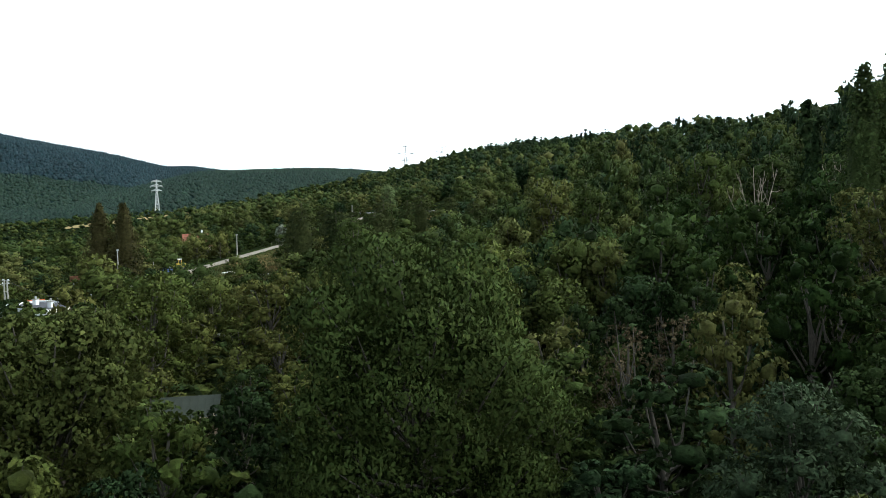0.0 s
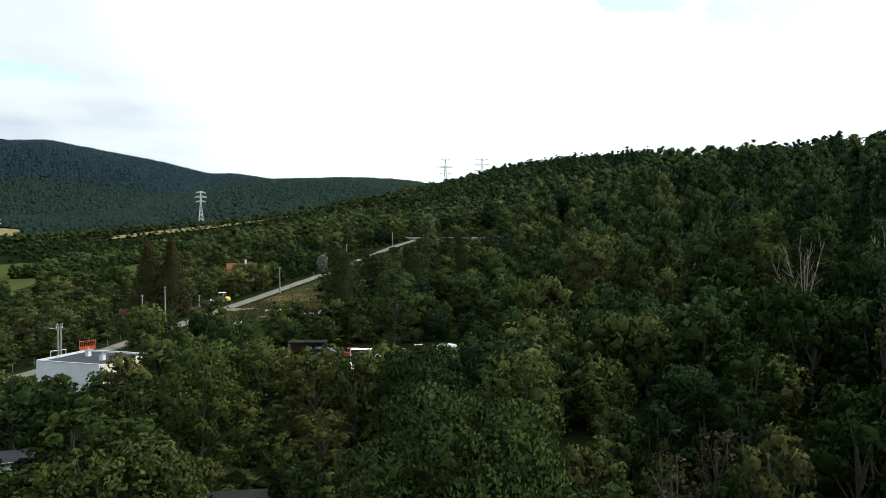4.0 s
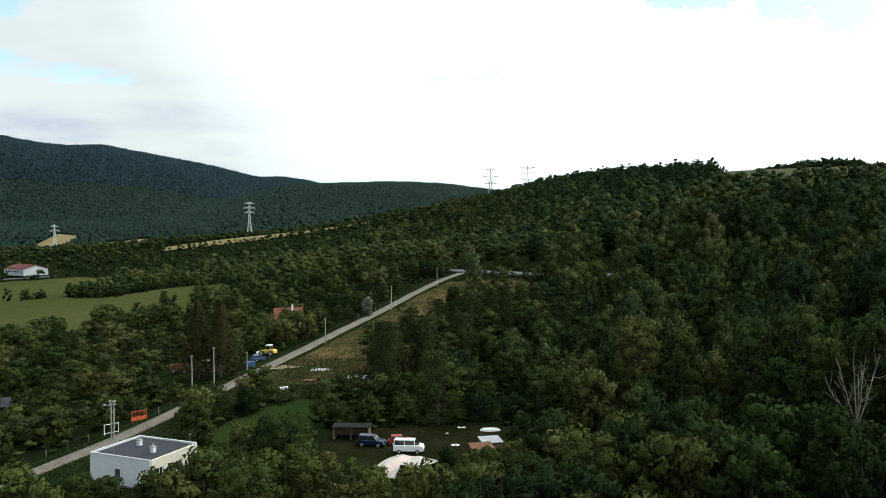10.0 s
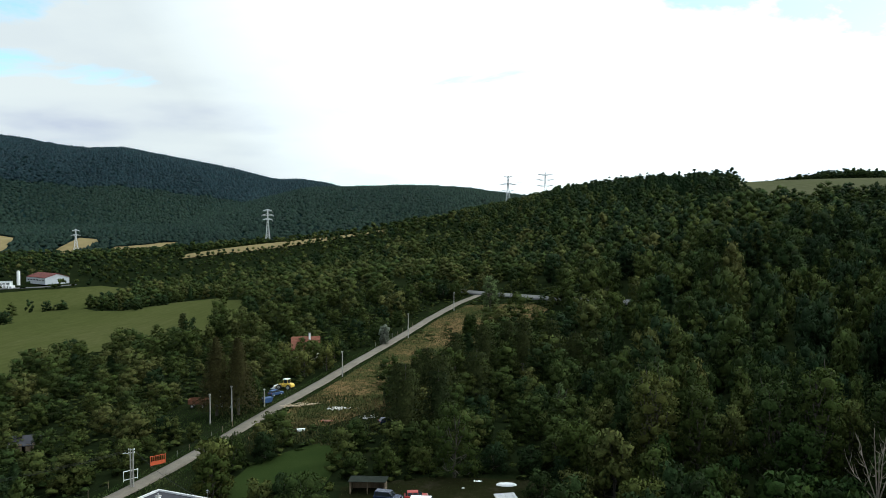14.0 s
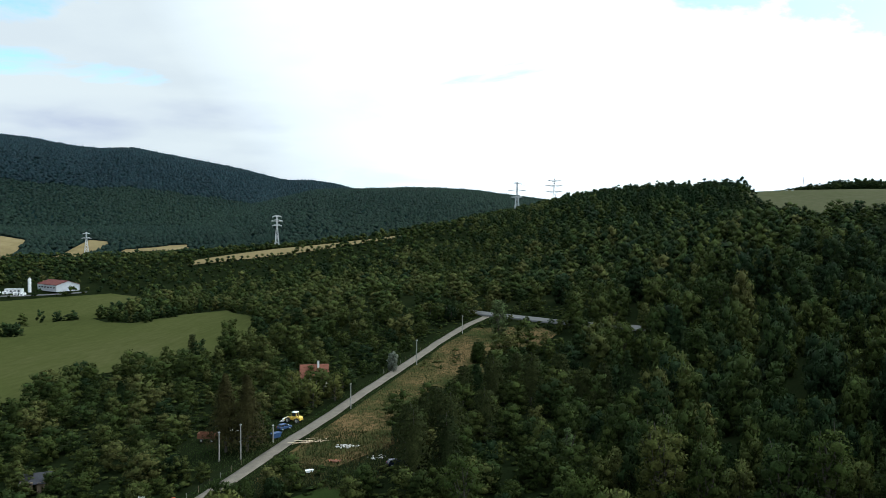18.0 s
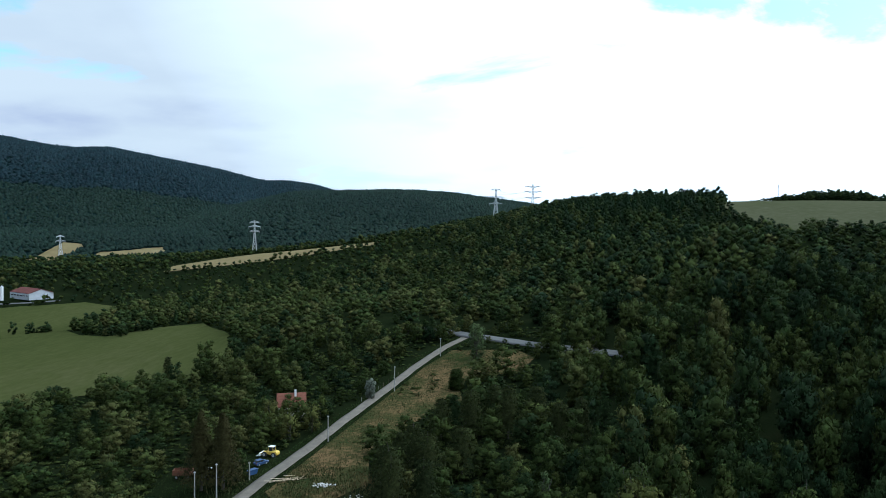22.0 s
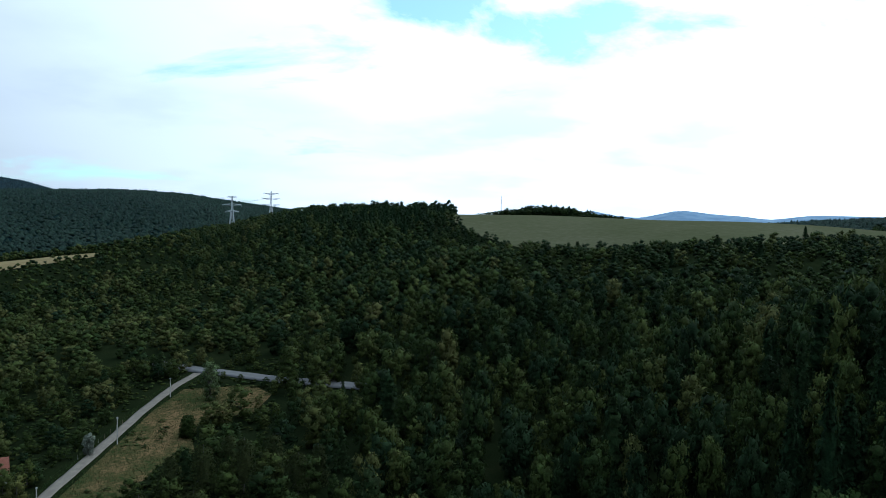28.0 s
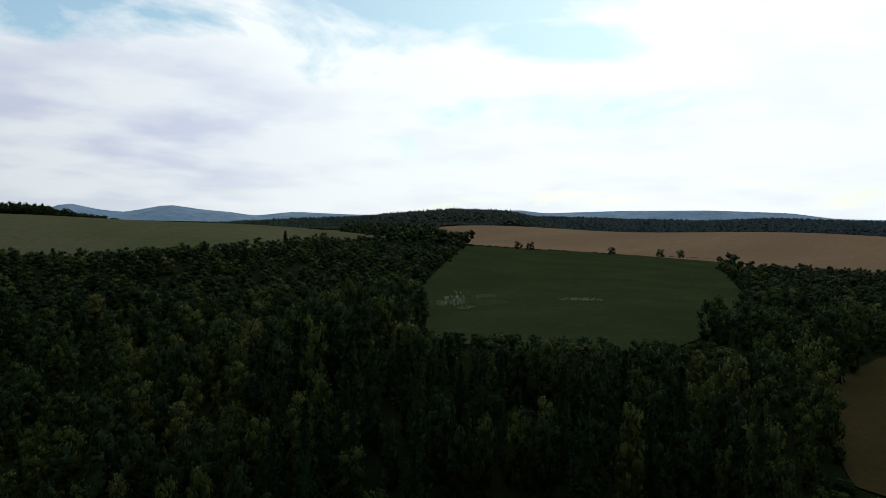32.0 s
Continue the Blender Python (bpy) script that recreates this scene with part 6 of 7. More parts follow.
make_tree("fruit_tree", -26.0, 68.0, 5.4, 11.5, M_LEAF_SUN, "yellow-green garden fruit tree with a rounded crown", 18, 380, 0.38, 0.23, 0.3, 0.12, 0.2)
make_tree("fruit_tree", -6.0, 70.0, 5.6, 12.0, M_LEAF, "dark green garden tree with a broad crown", 18, 380, 0.38, 0.23, 0.35, 0.12, 0.2)
make_tree("willow_shrub", 14.5, 31.0, 4.6, 9.6, M_LEAF_GREY, "grey-green willow shrub with many upright stems", 20, 560, 0.3, 0.12, 0.1, 0.08, 0.4)
make_tree("willow_shrub", 21.5, 38.0, 4.2, 8.0, M_LEAF, "dense green shrub on the slope", 18, 420, 0.3, 0.17, 0.2, 0.08, 0.45)
make_tree("maple_tree", 34.5, 61.0, 5.6, 15.0, M_LEAF, "tall dark green maple on the slope", 26, 320, 0.36, 0.22, 0.3, 0.12, 0.25)
make_tree("withered_shrub", 11.5, 49.0, 3.2, 9.0, M_LEAF_BROWN, "thin withered brown shrub among green bushes", 16, 120, 0.22, 0.1, 0.1, 0.1, 0.0)
make_tree("withered_shrub", 17.0, 58.0, 3.0, 7.6, M_LEAF_BROWN, "thin withered brown shrub among green bushes", 16, 120, 0.22, 0.1, 0.1, 0.1, 0.3)
make_tree("hazel_bush", -12.5, 47.5, 3.0, 6.5, M_LEAF, "dense dark green hazel bush", 16, 240, 0.3, 0.2, 0.2, 0.05, 0.25)
make_tree("hazel_bush", -14.0, 33.0, 3.4, 7.0, M_LEAF, "dense dark green hazel bush", 16, 260, 0.28, 0.18, 0.2, 0.05, 0.25)
make_tree("hazel_bush", 7.5, 27.0, 3.0, 5.6, M_LEAF, "dense dark green hazel bush", 16, 260, 0.26, 0.17, 0.2, 0.05, 0.25)
make_tree("lilac_bush", 2.0, 24.5, 3.2, 5.2, M_LEAF, "dense dark green lilac bush", 14, 300, 0.26, 0.17, 0.2, 0.05, 0.2)
make_tree("lilac_bush", -6.0, 27.0, 3.2, 5.6, M_LEAF, "dense dark green lilac bush", 14, 300, 0.26, 0.17, 0.2, 0.05, 0.2)
make_tree("plum_tree", -35.5, 109.5, 5.6, 8.6, M_LEAF, "rounded dark green plum tree before the yard", 14, 150, 0.45, 0.28, 0.3, 0.1, 0.7)
make_tree("plum_tree", -26.5, 99.0, 3.2, 6.0, M_LEAF_SUN, "bushy green plum tree below the yard", 14, 110, 0.45, 0.28, 0.3, 0.08, 0.6)
make_tree("plum_tree", -31.0, 102.0, 4.2, 7.0, M_LEAF, "rounded dark green plum tree before the yard", 14, 130, 0.45, 0.28, 0.3, 0.08, 0.7)
make_tree("plum_tree", -41.5, 103.0, 4.4, 6.0, M_LEAF, "rounded dark green plum tree before the yard", 14, 130, 0.45, 0.28, 0.3, 0.08, 0.7)
make_tree("plum_tree", -5.5, 104.0, 3.8, 5.2, M_LEAF_SUN, "yellow-green bushy tree before the yard", 14, 130, 0.45, 0.28, 0.3, 0.08, 0.7)
for bx0, bh in ((-28, 8.4), (-21.5, 7.2), (-14, 6.9), (-7.5, 7.2), (-1, 8.8)):
    make_tree("plum_tree", bx0, 93.5 + 0.7 * math.sin(bx0), 4.0, bh, M_LEAF_SUN if bh < 8.5 else M_LEAF, "bushy green plum tree below the yard", 14, 110, 0.48, 0.3, 0.3, 0.08, 0.7)
make_tree("maple_tree", -15.5, 131.5, 5.8, 13.4, M_LEAF_SUN, "fresh green maple standing behind the yard", 16, 130, 0.45, 0.28, 0.3, 0.06, 0.7)
for bx0, by0, br, bh, bm0 in ((-0.6, 121.5, 3.4, 5.2, M_LEAF), (4.6, 117.5, 4.0, 7.2, M_LEAF), (-2.2, 109.6, 3.2, 4.8, M_LEAF_SUN), (3.2, 111.0, 3.6, 6.0, M_LEAF_SUN), (-12.0, 111.6, 1.7, 2.8, M_LEAF_SHADE), (-7.6, 107.4, 2.6, 3.6, M_LEAF)):
    make_tree("elder_bush", bx0, by0, br, bh, bm0, "leafy green elder bush at the edge of the yard", 12, 110, 0.42, 0.26, 0.3, 0.05, 0.65)
for bx0, by0, br, bh in ((-20.5, 102.6, 2.3, 3.2), (-16.2, 101.6, 2.5, 3.4), (-23.8, 104.4, 1.9, 2.6), (-11.8, 103.4, 2.2, 3.2), (-33, 131, 3.0, 4.2), (-27.5, 132.5, 3.2, 4.6), (-22, 134, 3.2, 4.4), (-9, 135, 3.4, 4.8), (-2.5, 134, 3.2, 4.6), (3, 130, 3.2, 4.8)):
    make_tree("elder_bush", bx0, by0, br, bh, M_LEAF, "leafy green elder bush at the edge of the yard", 14, 110, 0.4, 0.26, 0.3, 0.0, 0.65)
make_tree("walnut_tree", -69.6, 178.2, 3.4, 7.6, M_LEAF, "bushy green tree between the parked machines", 16, 120, 0.44, 0.28, 0.3, 0.1, 0.7)
make_tree("elder_bush", -18.2, 52.6, 2.2, 2.9, M_LEAF_SUN, "leafy green elder bush beside the felt-roofed shed", 12, 120, 0.36, 0.24, 0.3, 0.05, 0.65)
make_tree("maple_tree", 7.5, 96.0, 5.4, 10.6, M_LEAF_SUN, "fresh green maple with a domed crown", 16, 150, 0.45, 0.28, 0.3, 0.1, 0.7)
for cx, cy in ((-66, 207), (-71, 209.5), (-61.5, 213), (-76, 212), (-66.5, 219), (-71.5, 221), (-77, 223), (-62.5, 225), (-80.5, 227)):
    make_tree("garden_tree", cx, cy, 3.8, 7.6, M_LEAF_SUN, "olive green fruit tree in the cottage garden", 9, 60, 0.55, 0.36, 0.3, 0.1, 0.8)
for bx0, by0, br, bh in ((-49, 103, 2.4, 3.8), (-47.5, 107, 2.2, 3.6), (-51, 99.5, 2.6, 4.0), (-58, 99, 2.4, 3.2), (-62, 101, 2.2, 3.2), (-60, 96, 3.0, 4.6), (-54.5, 95, 3.0, 4.8)):
    make_tree("elder_bush", bx0, by0, br, bh, M_LEAF, "dark green elder bush against the house wall", 12, 90, 0.42, 0.26, 0.2, 0.06)
for bx0, by0, br, bh in ((-62.3, 138, 3.2, 6.0), (-57.5, 137, 3.6, 6.4), (-52.5, 140, 3.2, 5.4)):
    make_tree("hazel_bush", bx0, by0, br, bh, M_LEAF, "dark green spreading bush beside the lane", 14, 90, 0.5, 0.3, 0.2, 0.06)
for bx0, by0, bh in ((-43.5, 113.5, 6.2), (-39.5, 114.0, 6.6)):
    make_tree("plum_tree", bx0, by0, 3.3, bh, M_LEAF, "dark green plum tree beside the house", 13, 100, 0.46, 0.3, 0.3, 0.08)
for bx0, by0, br, bh in ((-21.0, 54.4, 2.0, 3.6), (-17.6, 54.0, 1.9, 3.0)):
    make_tree("elder_bush", bx0, by0, br, bh, M_LEAF, "dark green elder bush before the sunken shed", 10, 140, 0.36, 0.22, 0.2, 0.06, 0.4)
# tall broadleaf trees whose crowns stand clear of the wood
for bx0, by0, br, bh, bm0 in ((17.8, 131, 6.6, 19.5, M_LEAF_SUN), (24.5, 128.5, 5.4, 17.5, M_LEAF), (35, 123, 6.4, 18.5, M_LEAF), (40.5, 121, 6.0, 20.5, M_LEAF_SUN), (48.8, 117, 6.0, 17.0, M_LEAF), (35.7, 114.5, 4.6, 14.0, M_LEAF_SHADE), (18.5, 140, 6.0, 19.0, M_LEAF), (5.0, 131, 4.6, 10.5, M_LEAF_SUN), (55, 268, 6.0, 16.5, M_LEAF), (-24.5, 252, 3.4, 7.0, M_LEAF), (21, 241, 5.4, 14.0, M_LEAF_SUN), (40, 229, 5.6, 13.5, M_LEAF)):
    make_tree("oak_tree", bx0, by0, br, bh, bm0, "tall broadleaf tree with a layered rounded crown", 26, 110, 0.56, 0.38, 0.3, 0.05, 0.75, group="tall trees on the slope", flare=0.56)
for bx0, by0, br, bh, bm0 in ((14.2, 109.5, 5.8, 8.8, M_LEAF_SUN), (12.3, 82.5, 4.6, 7.4, M_LEAF), (19, 75, 4.6, 7.6, M_LEAF), (27, 74.5, 4.6, 7.8, M_LEAF), (-18.4, 90, 4.2, 6.4, M_LEAF_SUN), (-32.4, 86.5, 5.0, 9.4, M_LEAF_SUN), (-38.5, 79, 4.4, 5.6, M_LEAF_SUN), (29.6, 64.5, 3.8, 6.4, M_LEAF), (23.4, 57.4, 3.6, 4.8, M_LEAF_GREY), (3.0, 67.5, 5.6, 12.6, M_LEAF_SUN)):
    make_tree("maple_tree", bx0, by0, br, bh, bm0, "leafy green maple with a domed crown", 22, 140, 0.44, 0.29, 0.3, 0.05, 0.65, flare=0.6)
# landmarks farther up the lane
make_tree("poplar_tree", -20.5, 288.0, 4.6, 14.0, M_LEAF_PALE, "pale green bushy tree at the road junction", 22, 110, 0.5, 0.33, 0.2, 0.03, 0.8, flare=0.55)
make_tree("willow_tree", 31.0, 222.0, 4.4, 9.6, M_LEAF_GREY, "grey-green willow among darker trees", 14, 80, 0.55, 0.3, 0.4, 0.1)
make_tree("willow_tree", 52.0, 205.0, 4.0, 9.0, M_LEAF_GREY, "grey-green willow among darker trees", 14, 80, 0.55, 0.3, 0.4, 0.1)
make_tree("flowering_bush", -51.8, 246.5, 2.6, 6.6, foliage("whitish_foliage", [(0.0, (0.16, 0.18, 0.14)), (1.0, (0.19, 0.20, 0.16))], True), "bush with pale whitish leaves beside the lane", 16, 120, 0.42, 0.28, 0.2, 0.03, 0.5)
make_tree("round_tree", 22.0, 287.0, 4.2, 8.5, M_LEAF_SUN, "light olive round-crowned tree by the road", 14, 80, 0.5, 0.32, 0.2, 0.15)
make_tree("round_tree", 8.5, 291.0, 3.2, 6.0, M_LEAF, "dark round bush beside the road", 12, 80, 0.45, 0.3, 0.2, 0.05)
for bx0, by0, bh in ((-42, 318, 6.5), (-48, 324, 6.8), (-46, 333, 6.0), (-38, 327, 5.6), (-53, 331, 6.5)):
    make_tree("round_tree", bx0, by0, 3.6, bh, M_LEAF, "dark round bush beside the road", 12, 80, 0.5, 0.34, 0.2, 0.05)
make_tree("round_tree", -39.0, 322.0, 3.0, 6.0, M_LEAF, "dark round bush beside the road", 12, 80, 0.45, 0.3, 0.2, 0.05)
make_tree("pale_sapling", 22.0, 150.0, 1.8, 11.5, M_LEAF_PALE, "slender pale green young tree", 9, 60, 0.45, 0.3, 0.2, 0.25)
make_tree("pale_sapling", 3.0, 158.0, 1.8, 10.5, M_LEAF_PALE, "slender pale green young tree", 9, 60, 0.45, 0.3, 0.2, 0.25)


def conifer_tree(name, x, y, rad, high, clear, label, tiers, per, mat=M_NEEDLE, bark=M_BARK, leaf=0.55, taper=0.65):
    r = np.random.default_rng(int(abs(x * 13 + y * 7)))
    t = place(name, x, y, 0, label, "tree")
    v, f = conifer(r, tiers, per, rad, high, leaf, leaf * 0.42, clear, True, taper)
    soup_part("crown", (v, f, cone_normals(v, high)), mat, t, True)
    s = Soup()
    tube(s, [(0, 0, -0.5), (0.02, 0, high * 0.5), (0, 0, high * 0.98)], 0.022 * high, 0.03, 7)
    for k in range(tiers * 2):
        z = high * (clear + (0.97 - clear) * k / tiers / 2)
        a, l = k * 2.4, rad * 0.8 * (1 - k / tiers / 2) ** 0.8
        tube(s, [(0, 0, z), (math.cos(a) * l, math.sin(a) * l, z - 0.22 * l)], 0.05, 0.015, 3)
    soup_part("trunk", s.arrays()[:2], bark, t, True)
    tree_spots.append((x, y, rad))


M_SPRUCE = foliage("dark_spruce_foliage", [(0.0, (0.040, 0.038, 0.014)), (1.0, (0.050, 0.046, 0.017))], True, through_leaf=0.3)
M_PINE = foliage("pine_foliage", [(0.0, (0.0230, 0.0320, 0.0115)), (1.0, (0.0380, 0.0460, 0.0150))], True, through_leaf=0.3)
conifer_tree("spruce_tree", -76.3, 172.5, 5.4, 18.4, 0.16, "tall dark spruce beside the parked machines", 36, 90, mat=M_SPRUCE, leaf=0.75, taper=0.75)
conifer_tree("spruce_tree", -71.0, 172.5, 5.2, 18.0, 0.16, "tall dark spruce beside the parked machines", 36, 90, mat=M_SPRUCE, leaf=0.75, taper=0.75)
for px, py, pr, ph in ((-27.5, 151, 5.4, 15.5), (-21.5, 155, 4.8, 13.5), (-31, 166, 4.8, 12.5), (-23, 172, 5.4, 13), (-16, 180, 5.2, 12), (-29.5, 159, 5.0, 14.0), (-27, 177, 5.2, 13.5), (-31.5, 187, 3.6, 8.0), (-24, 206, 4.4, 11.2), (-16, 206, 5.6, 13.5), (-6, 206, 5.4, 14.5), (1.5, 210, 5.0, 13.5), (-10, 215, 5.0, 12.5), (7.5, 199, 4.6, 12), (-139, 284, 2.4, 11.5), (-128, 296, 2.2, 9.5), (13, 206, 3.4, 11)):
    conifer_tree("pine_tree", px, py, pr, ph, 0.1, "dark green pine with a layered crown", 11, 120, mat=M_PINE, leaf=0.8, taper=0.4)


conifer_tree("spruce_tree", 47.0, 79.5, 5.0, 27.0, 0.15, "very tall dark spruce standing above the slope", 34, 130, leaf=0.6, taper=0.5)
conifer_tree("spruce_tree", 42.2, 78.3, 4.6, 24.4, 0.2, "very tall dark spruce standing above the slope", 30, 110, leaf=0.6, taper=0.6)


def dead_tree(x, y, fork, tips, ivy, seed):
    """A bare forked crown; fork and tips are heights of the world, ivy the radius of the shoots round the trunk."""
    t = place("dead_tree", x, y, 0, "bare dead tree with pale upright forked branches", "tree")
    r = np.random.default_rng(seed)
    s = Soup()
    base = float(ground_z(x, y))
    top = np.array([0, 0, fork - base])
    tube(s, [(0, 0, -0.5), (0.15, 0, (fork - base) * 0.5), top], 0.32, 0.2, 7)
    reach = tips - fork
    for k, (lean, turn, share) in enumerate(((0.42, 3.0, 0.9), (0.16, 2.0, 1.0), (0.20, 0.4, 0.95), (0.48, 0.1, 0.98), (0.75, 3.4, 0.6), (0.34, 4.6, 0.85))):
        out = np.array([math.cos(turn), 0.7 * math.sin(turn), 0.0])
        pts = [top + out * lean * 0.62 * reach * (u ** 0.8) + np.array([0, 0, reach * share * u]) + r.normal(0, 0.13, 3) * u for u in np.linspace(0, 1, 7)]
        pts[0] = top - (0, 0, 0.3)
        tube(s, pts, 0.095, 0.025, 5)
        for j in (2, 3, 4, 5):
            for _ in range(2):
                d = unit(pts[j + 1] - pts[j] + r.normal(0, 0.5, 3) * np.linalg.norm(pts[j + 1] - pts[j]) * 1.3 + (0, 0, 0.3))
                ln = reach * r.uniform(0.12, 0.26)
                mid = pts[j] + d * ln * 0.5 + r.normal(0, 0.12, 3)
                tube(s, [pts[j], mid, mid + unit(d + (0, 0, 0.5)) * ln * 0.55], 0.04, 0.014, 4)
    soup_part("bare_crown", s.arrays()[:2], M_DEAD, t, True)
    v, f, n, _ = crown_tree(r, 18, 90, 0.4, 0.24, ivy, fork - base + 0.6, 0.7, 0.1, flare=0.5)
    soup_part("ivy", (v, f, n), M_LEAF_GREY, t, True, label="ivy and shoots round the lower trunk")
    tree_spots.append((x, y, 3.0))


dead_tree(40.5, 100.7, 8.6, 17.6, 3.6, 21)
dead_tree(52.0, 103.0, 12.5, 18.5, 3.2, 5)

# the dense stand below and before the eye: one tree of each kind, then copies
NEAR_VIEW = (-44, 44)
nx, ny = scatter(NEAR_VIEW, 19, 140, 6.4)
spots = np.array(tree_spots)
gap_to = (np.hypot(nx[:, None] - spots[:, 0], ny[:, None] - spots[:, 1]) / np.maximum(spots[:, 2] * 0.8 + 1.5, 1)).min(1)
ok = wooded(nx, ny) & (gap_to > 1) & ~((np.hypot(nx, ny) < 60) & (np.abs(np.degrees(np.arctan2(-nx, ny))) > 37))
ok &= np.hypot(nx + 19.6, ny - 57.5) > 4.5
ok &= np.hypot(nx + 43.5, ny - 69.5) > 4.5
# keep the sight of the house, the sheds and the yard open
ok &= ~inside([(-70, 108), (-40, 62), (-36, 64), (-47, 104)], nx, ny) | (np.hypot(nx, ny) < 88)
nx, ny = nx[ok], ny[ok]
nd = np.hypot(nx, ny)
order = np.argsort(nd)
nx, ny, nd = nx[order], ny[order], nd[order]
near_top = np.where(nx > 8, 11.0, 8.6)
close_kinds, mid_kinds = {}, {}
for i in range(min(len(nx), 292)):
    x, y, d = float(nx[i]), float(ny[i]), float(nd[i])
    grade = float(rng.choice([0.6, 0.82, 1.0, 1.2], p=[0.2, 0.28, 0.3, 0.22]))
    want_h = float(near_top[i]) * grade * (0.8 if d < 45 else 1.0)
    if -36 < x < -4 and 84 < y < 112:
        want_h = min(want_h, 5.4 if y > 97 else 8.4)
    if -66 < x < -42 and 84 < y < 106:
        want_h = min(want_h, 4.0 if y > 98 else 5.5)
    want_r = min(5.6, 4.1 * grade ** 0.8 * float(rng.uniform(0.9, 1.2)))
    close = d < 86
    kind = int(rng.integers(0, 5 if close else 4))
    # lit leaf colour on the orchard side, shaded leaf colour on the near slope
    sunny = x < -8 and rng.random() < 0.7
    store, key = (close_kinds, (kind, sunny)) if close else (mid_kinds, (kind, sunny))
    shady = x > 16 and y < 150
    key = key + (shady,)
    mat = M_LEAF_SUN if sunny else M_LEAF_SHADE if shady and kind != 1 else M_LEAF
    label = ("yellow-green" if sunny else "dark green") + " broadleaf tree in dense hillside growth"
    if key not in store:
        if close:
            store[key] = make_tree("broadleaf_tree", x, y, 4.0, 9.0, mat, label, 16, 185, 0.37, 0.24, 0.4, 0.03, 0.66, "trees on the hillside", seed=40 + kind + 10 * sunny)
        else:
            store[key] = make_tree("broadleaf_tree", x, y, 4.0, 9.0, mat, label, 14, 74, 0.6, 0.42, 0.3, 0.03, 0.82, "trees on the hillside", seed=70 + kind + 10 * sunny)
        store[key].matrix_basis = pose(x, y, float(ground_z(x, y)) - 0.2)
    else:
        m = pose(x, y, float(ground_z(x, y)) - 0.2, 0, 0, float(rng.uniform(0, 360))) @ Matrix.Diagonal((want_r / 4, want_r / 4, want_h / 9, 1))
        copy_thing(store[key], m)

spots = np.array(tree_spots)


def fill(x, y, gap, templates, label, low=1.0):
    k = wooded(x, y) & ((np.hypot(x[:, None] - spots[:, 0], y[:, None] - spots[:, 1]) / np.maximum(spots[:, 2] * 0.75 + 1, 1)).min(1) > 1)
    x, y = x[k], y[k]
    grade = rng.choice([0.55, 0.78, 1.0, 1.2, 1.45], x.shape, p=[0.2, 0.24, 0.26, 0.2, 0.1])
    high = lowered(x, y, tree_height(x, y) * grade ** 0.8 * rng.uniform(0.88, 1.12, x.shape) * low)
    con = rng.random(x.shape) < conifer_share(x, y)
    rad = gap * 0.54 * grade ** 0.8 * rng.uniform(0.85, 1.2, x.shape)
    t = tone(x, y)
    plant("woodland", M_WOODS, templates, x[~con], y[~con], rad[~con], high[~con], t[~con], label)
    if con.any():
        plant("conifer_woodland", M_NEEDLE_WOODS, C_MID, x[con], y[con], rad[con] * 0.82, lowered(x[con], y[con], high[con] * 1.12), t[con], "dark conifers standing among the broadleaf wood")


far_edge = float(nd[min(len(nx), 292) - 1])
fx, fy = scatter((-84, 45), far_edge, 175, 6.8)
az = np.degrees(np.arctan2(-fx, fy))
k = (az > -46) | (np.hypot(fx, fy) > 120)
fill(fx[k], fy[k], 6.8, T_MID, "mixed green broadleaf wood covering the hillside")

ux, uy = scatter((-40, 42), 22, 74, 2.7)
k = wooded(ux, uy) & (np.hypot(ux + 19.6, uy - 57.5) > 3.2)
plant("undergrowth", M_WOODS, T_DIST, ux[k], uy[k], rng.uniform(1.3, 2.1, k.sum()), rng.uniform(1.2, 3.2, k.sum()), rng.uniform(0.1, 0.7, k.sum()), "dense low bushes and brambles under the trees")

wx, wy = scatter((-8, 45), 74, 330, 3.9)
k = wooded(wx, wy) & (wx < 4) & (line_gap(LANE, wx, wy) > 5)
plant("undergrowth", M_WOODS, T_DIST, wx[k], wy[k], rng.uniform(1.2, 2.4, k.sum()), rng.uniform(0.8, 2.6, k.sum()), rng.uniform(0.25, 0.8, k.sum()), "low bushes and brambles under the orchard trees")

# low scrub and tall grass
sx, sy = scatter((-20, 30), 140, 315, 3.6)
k = (inside(ROUGH_LOT, sx, sy) & (np.sin(sx * 0.17 + 2) + np.sin(sy * 0.11 + sx * 0.05) > 0.75) & (rng.random(sx.shape) < 0.6)) | (inside(RUBBLE_PLOT, sx, sy) & (sy < 160))
plant("scrub", M_WOODS, T_FAR, sx[k], sy[k], rng.uniform(0.8, 2.2, k.sum()), rng.uniform(0.5, 1.7, k.sum()), rng.uniform(0.3, 0.9, k.sum()), "low green scrub scattered over the dry grass")


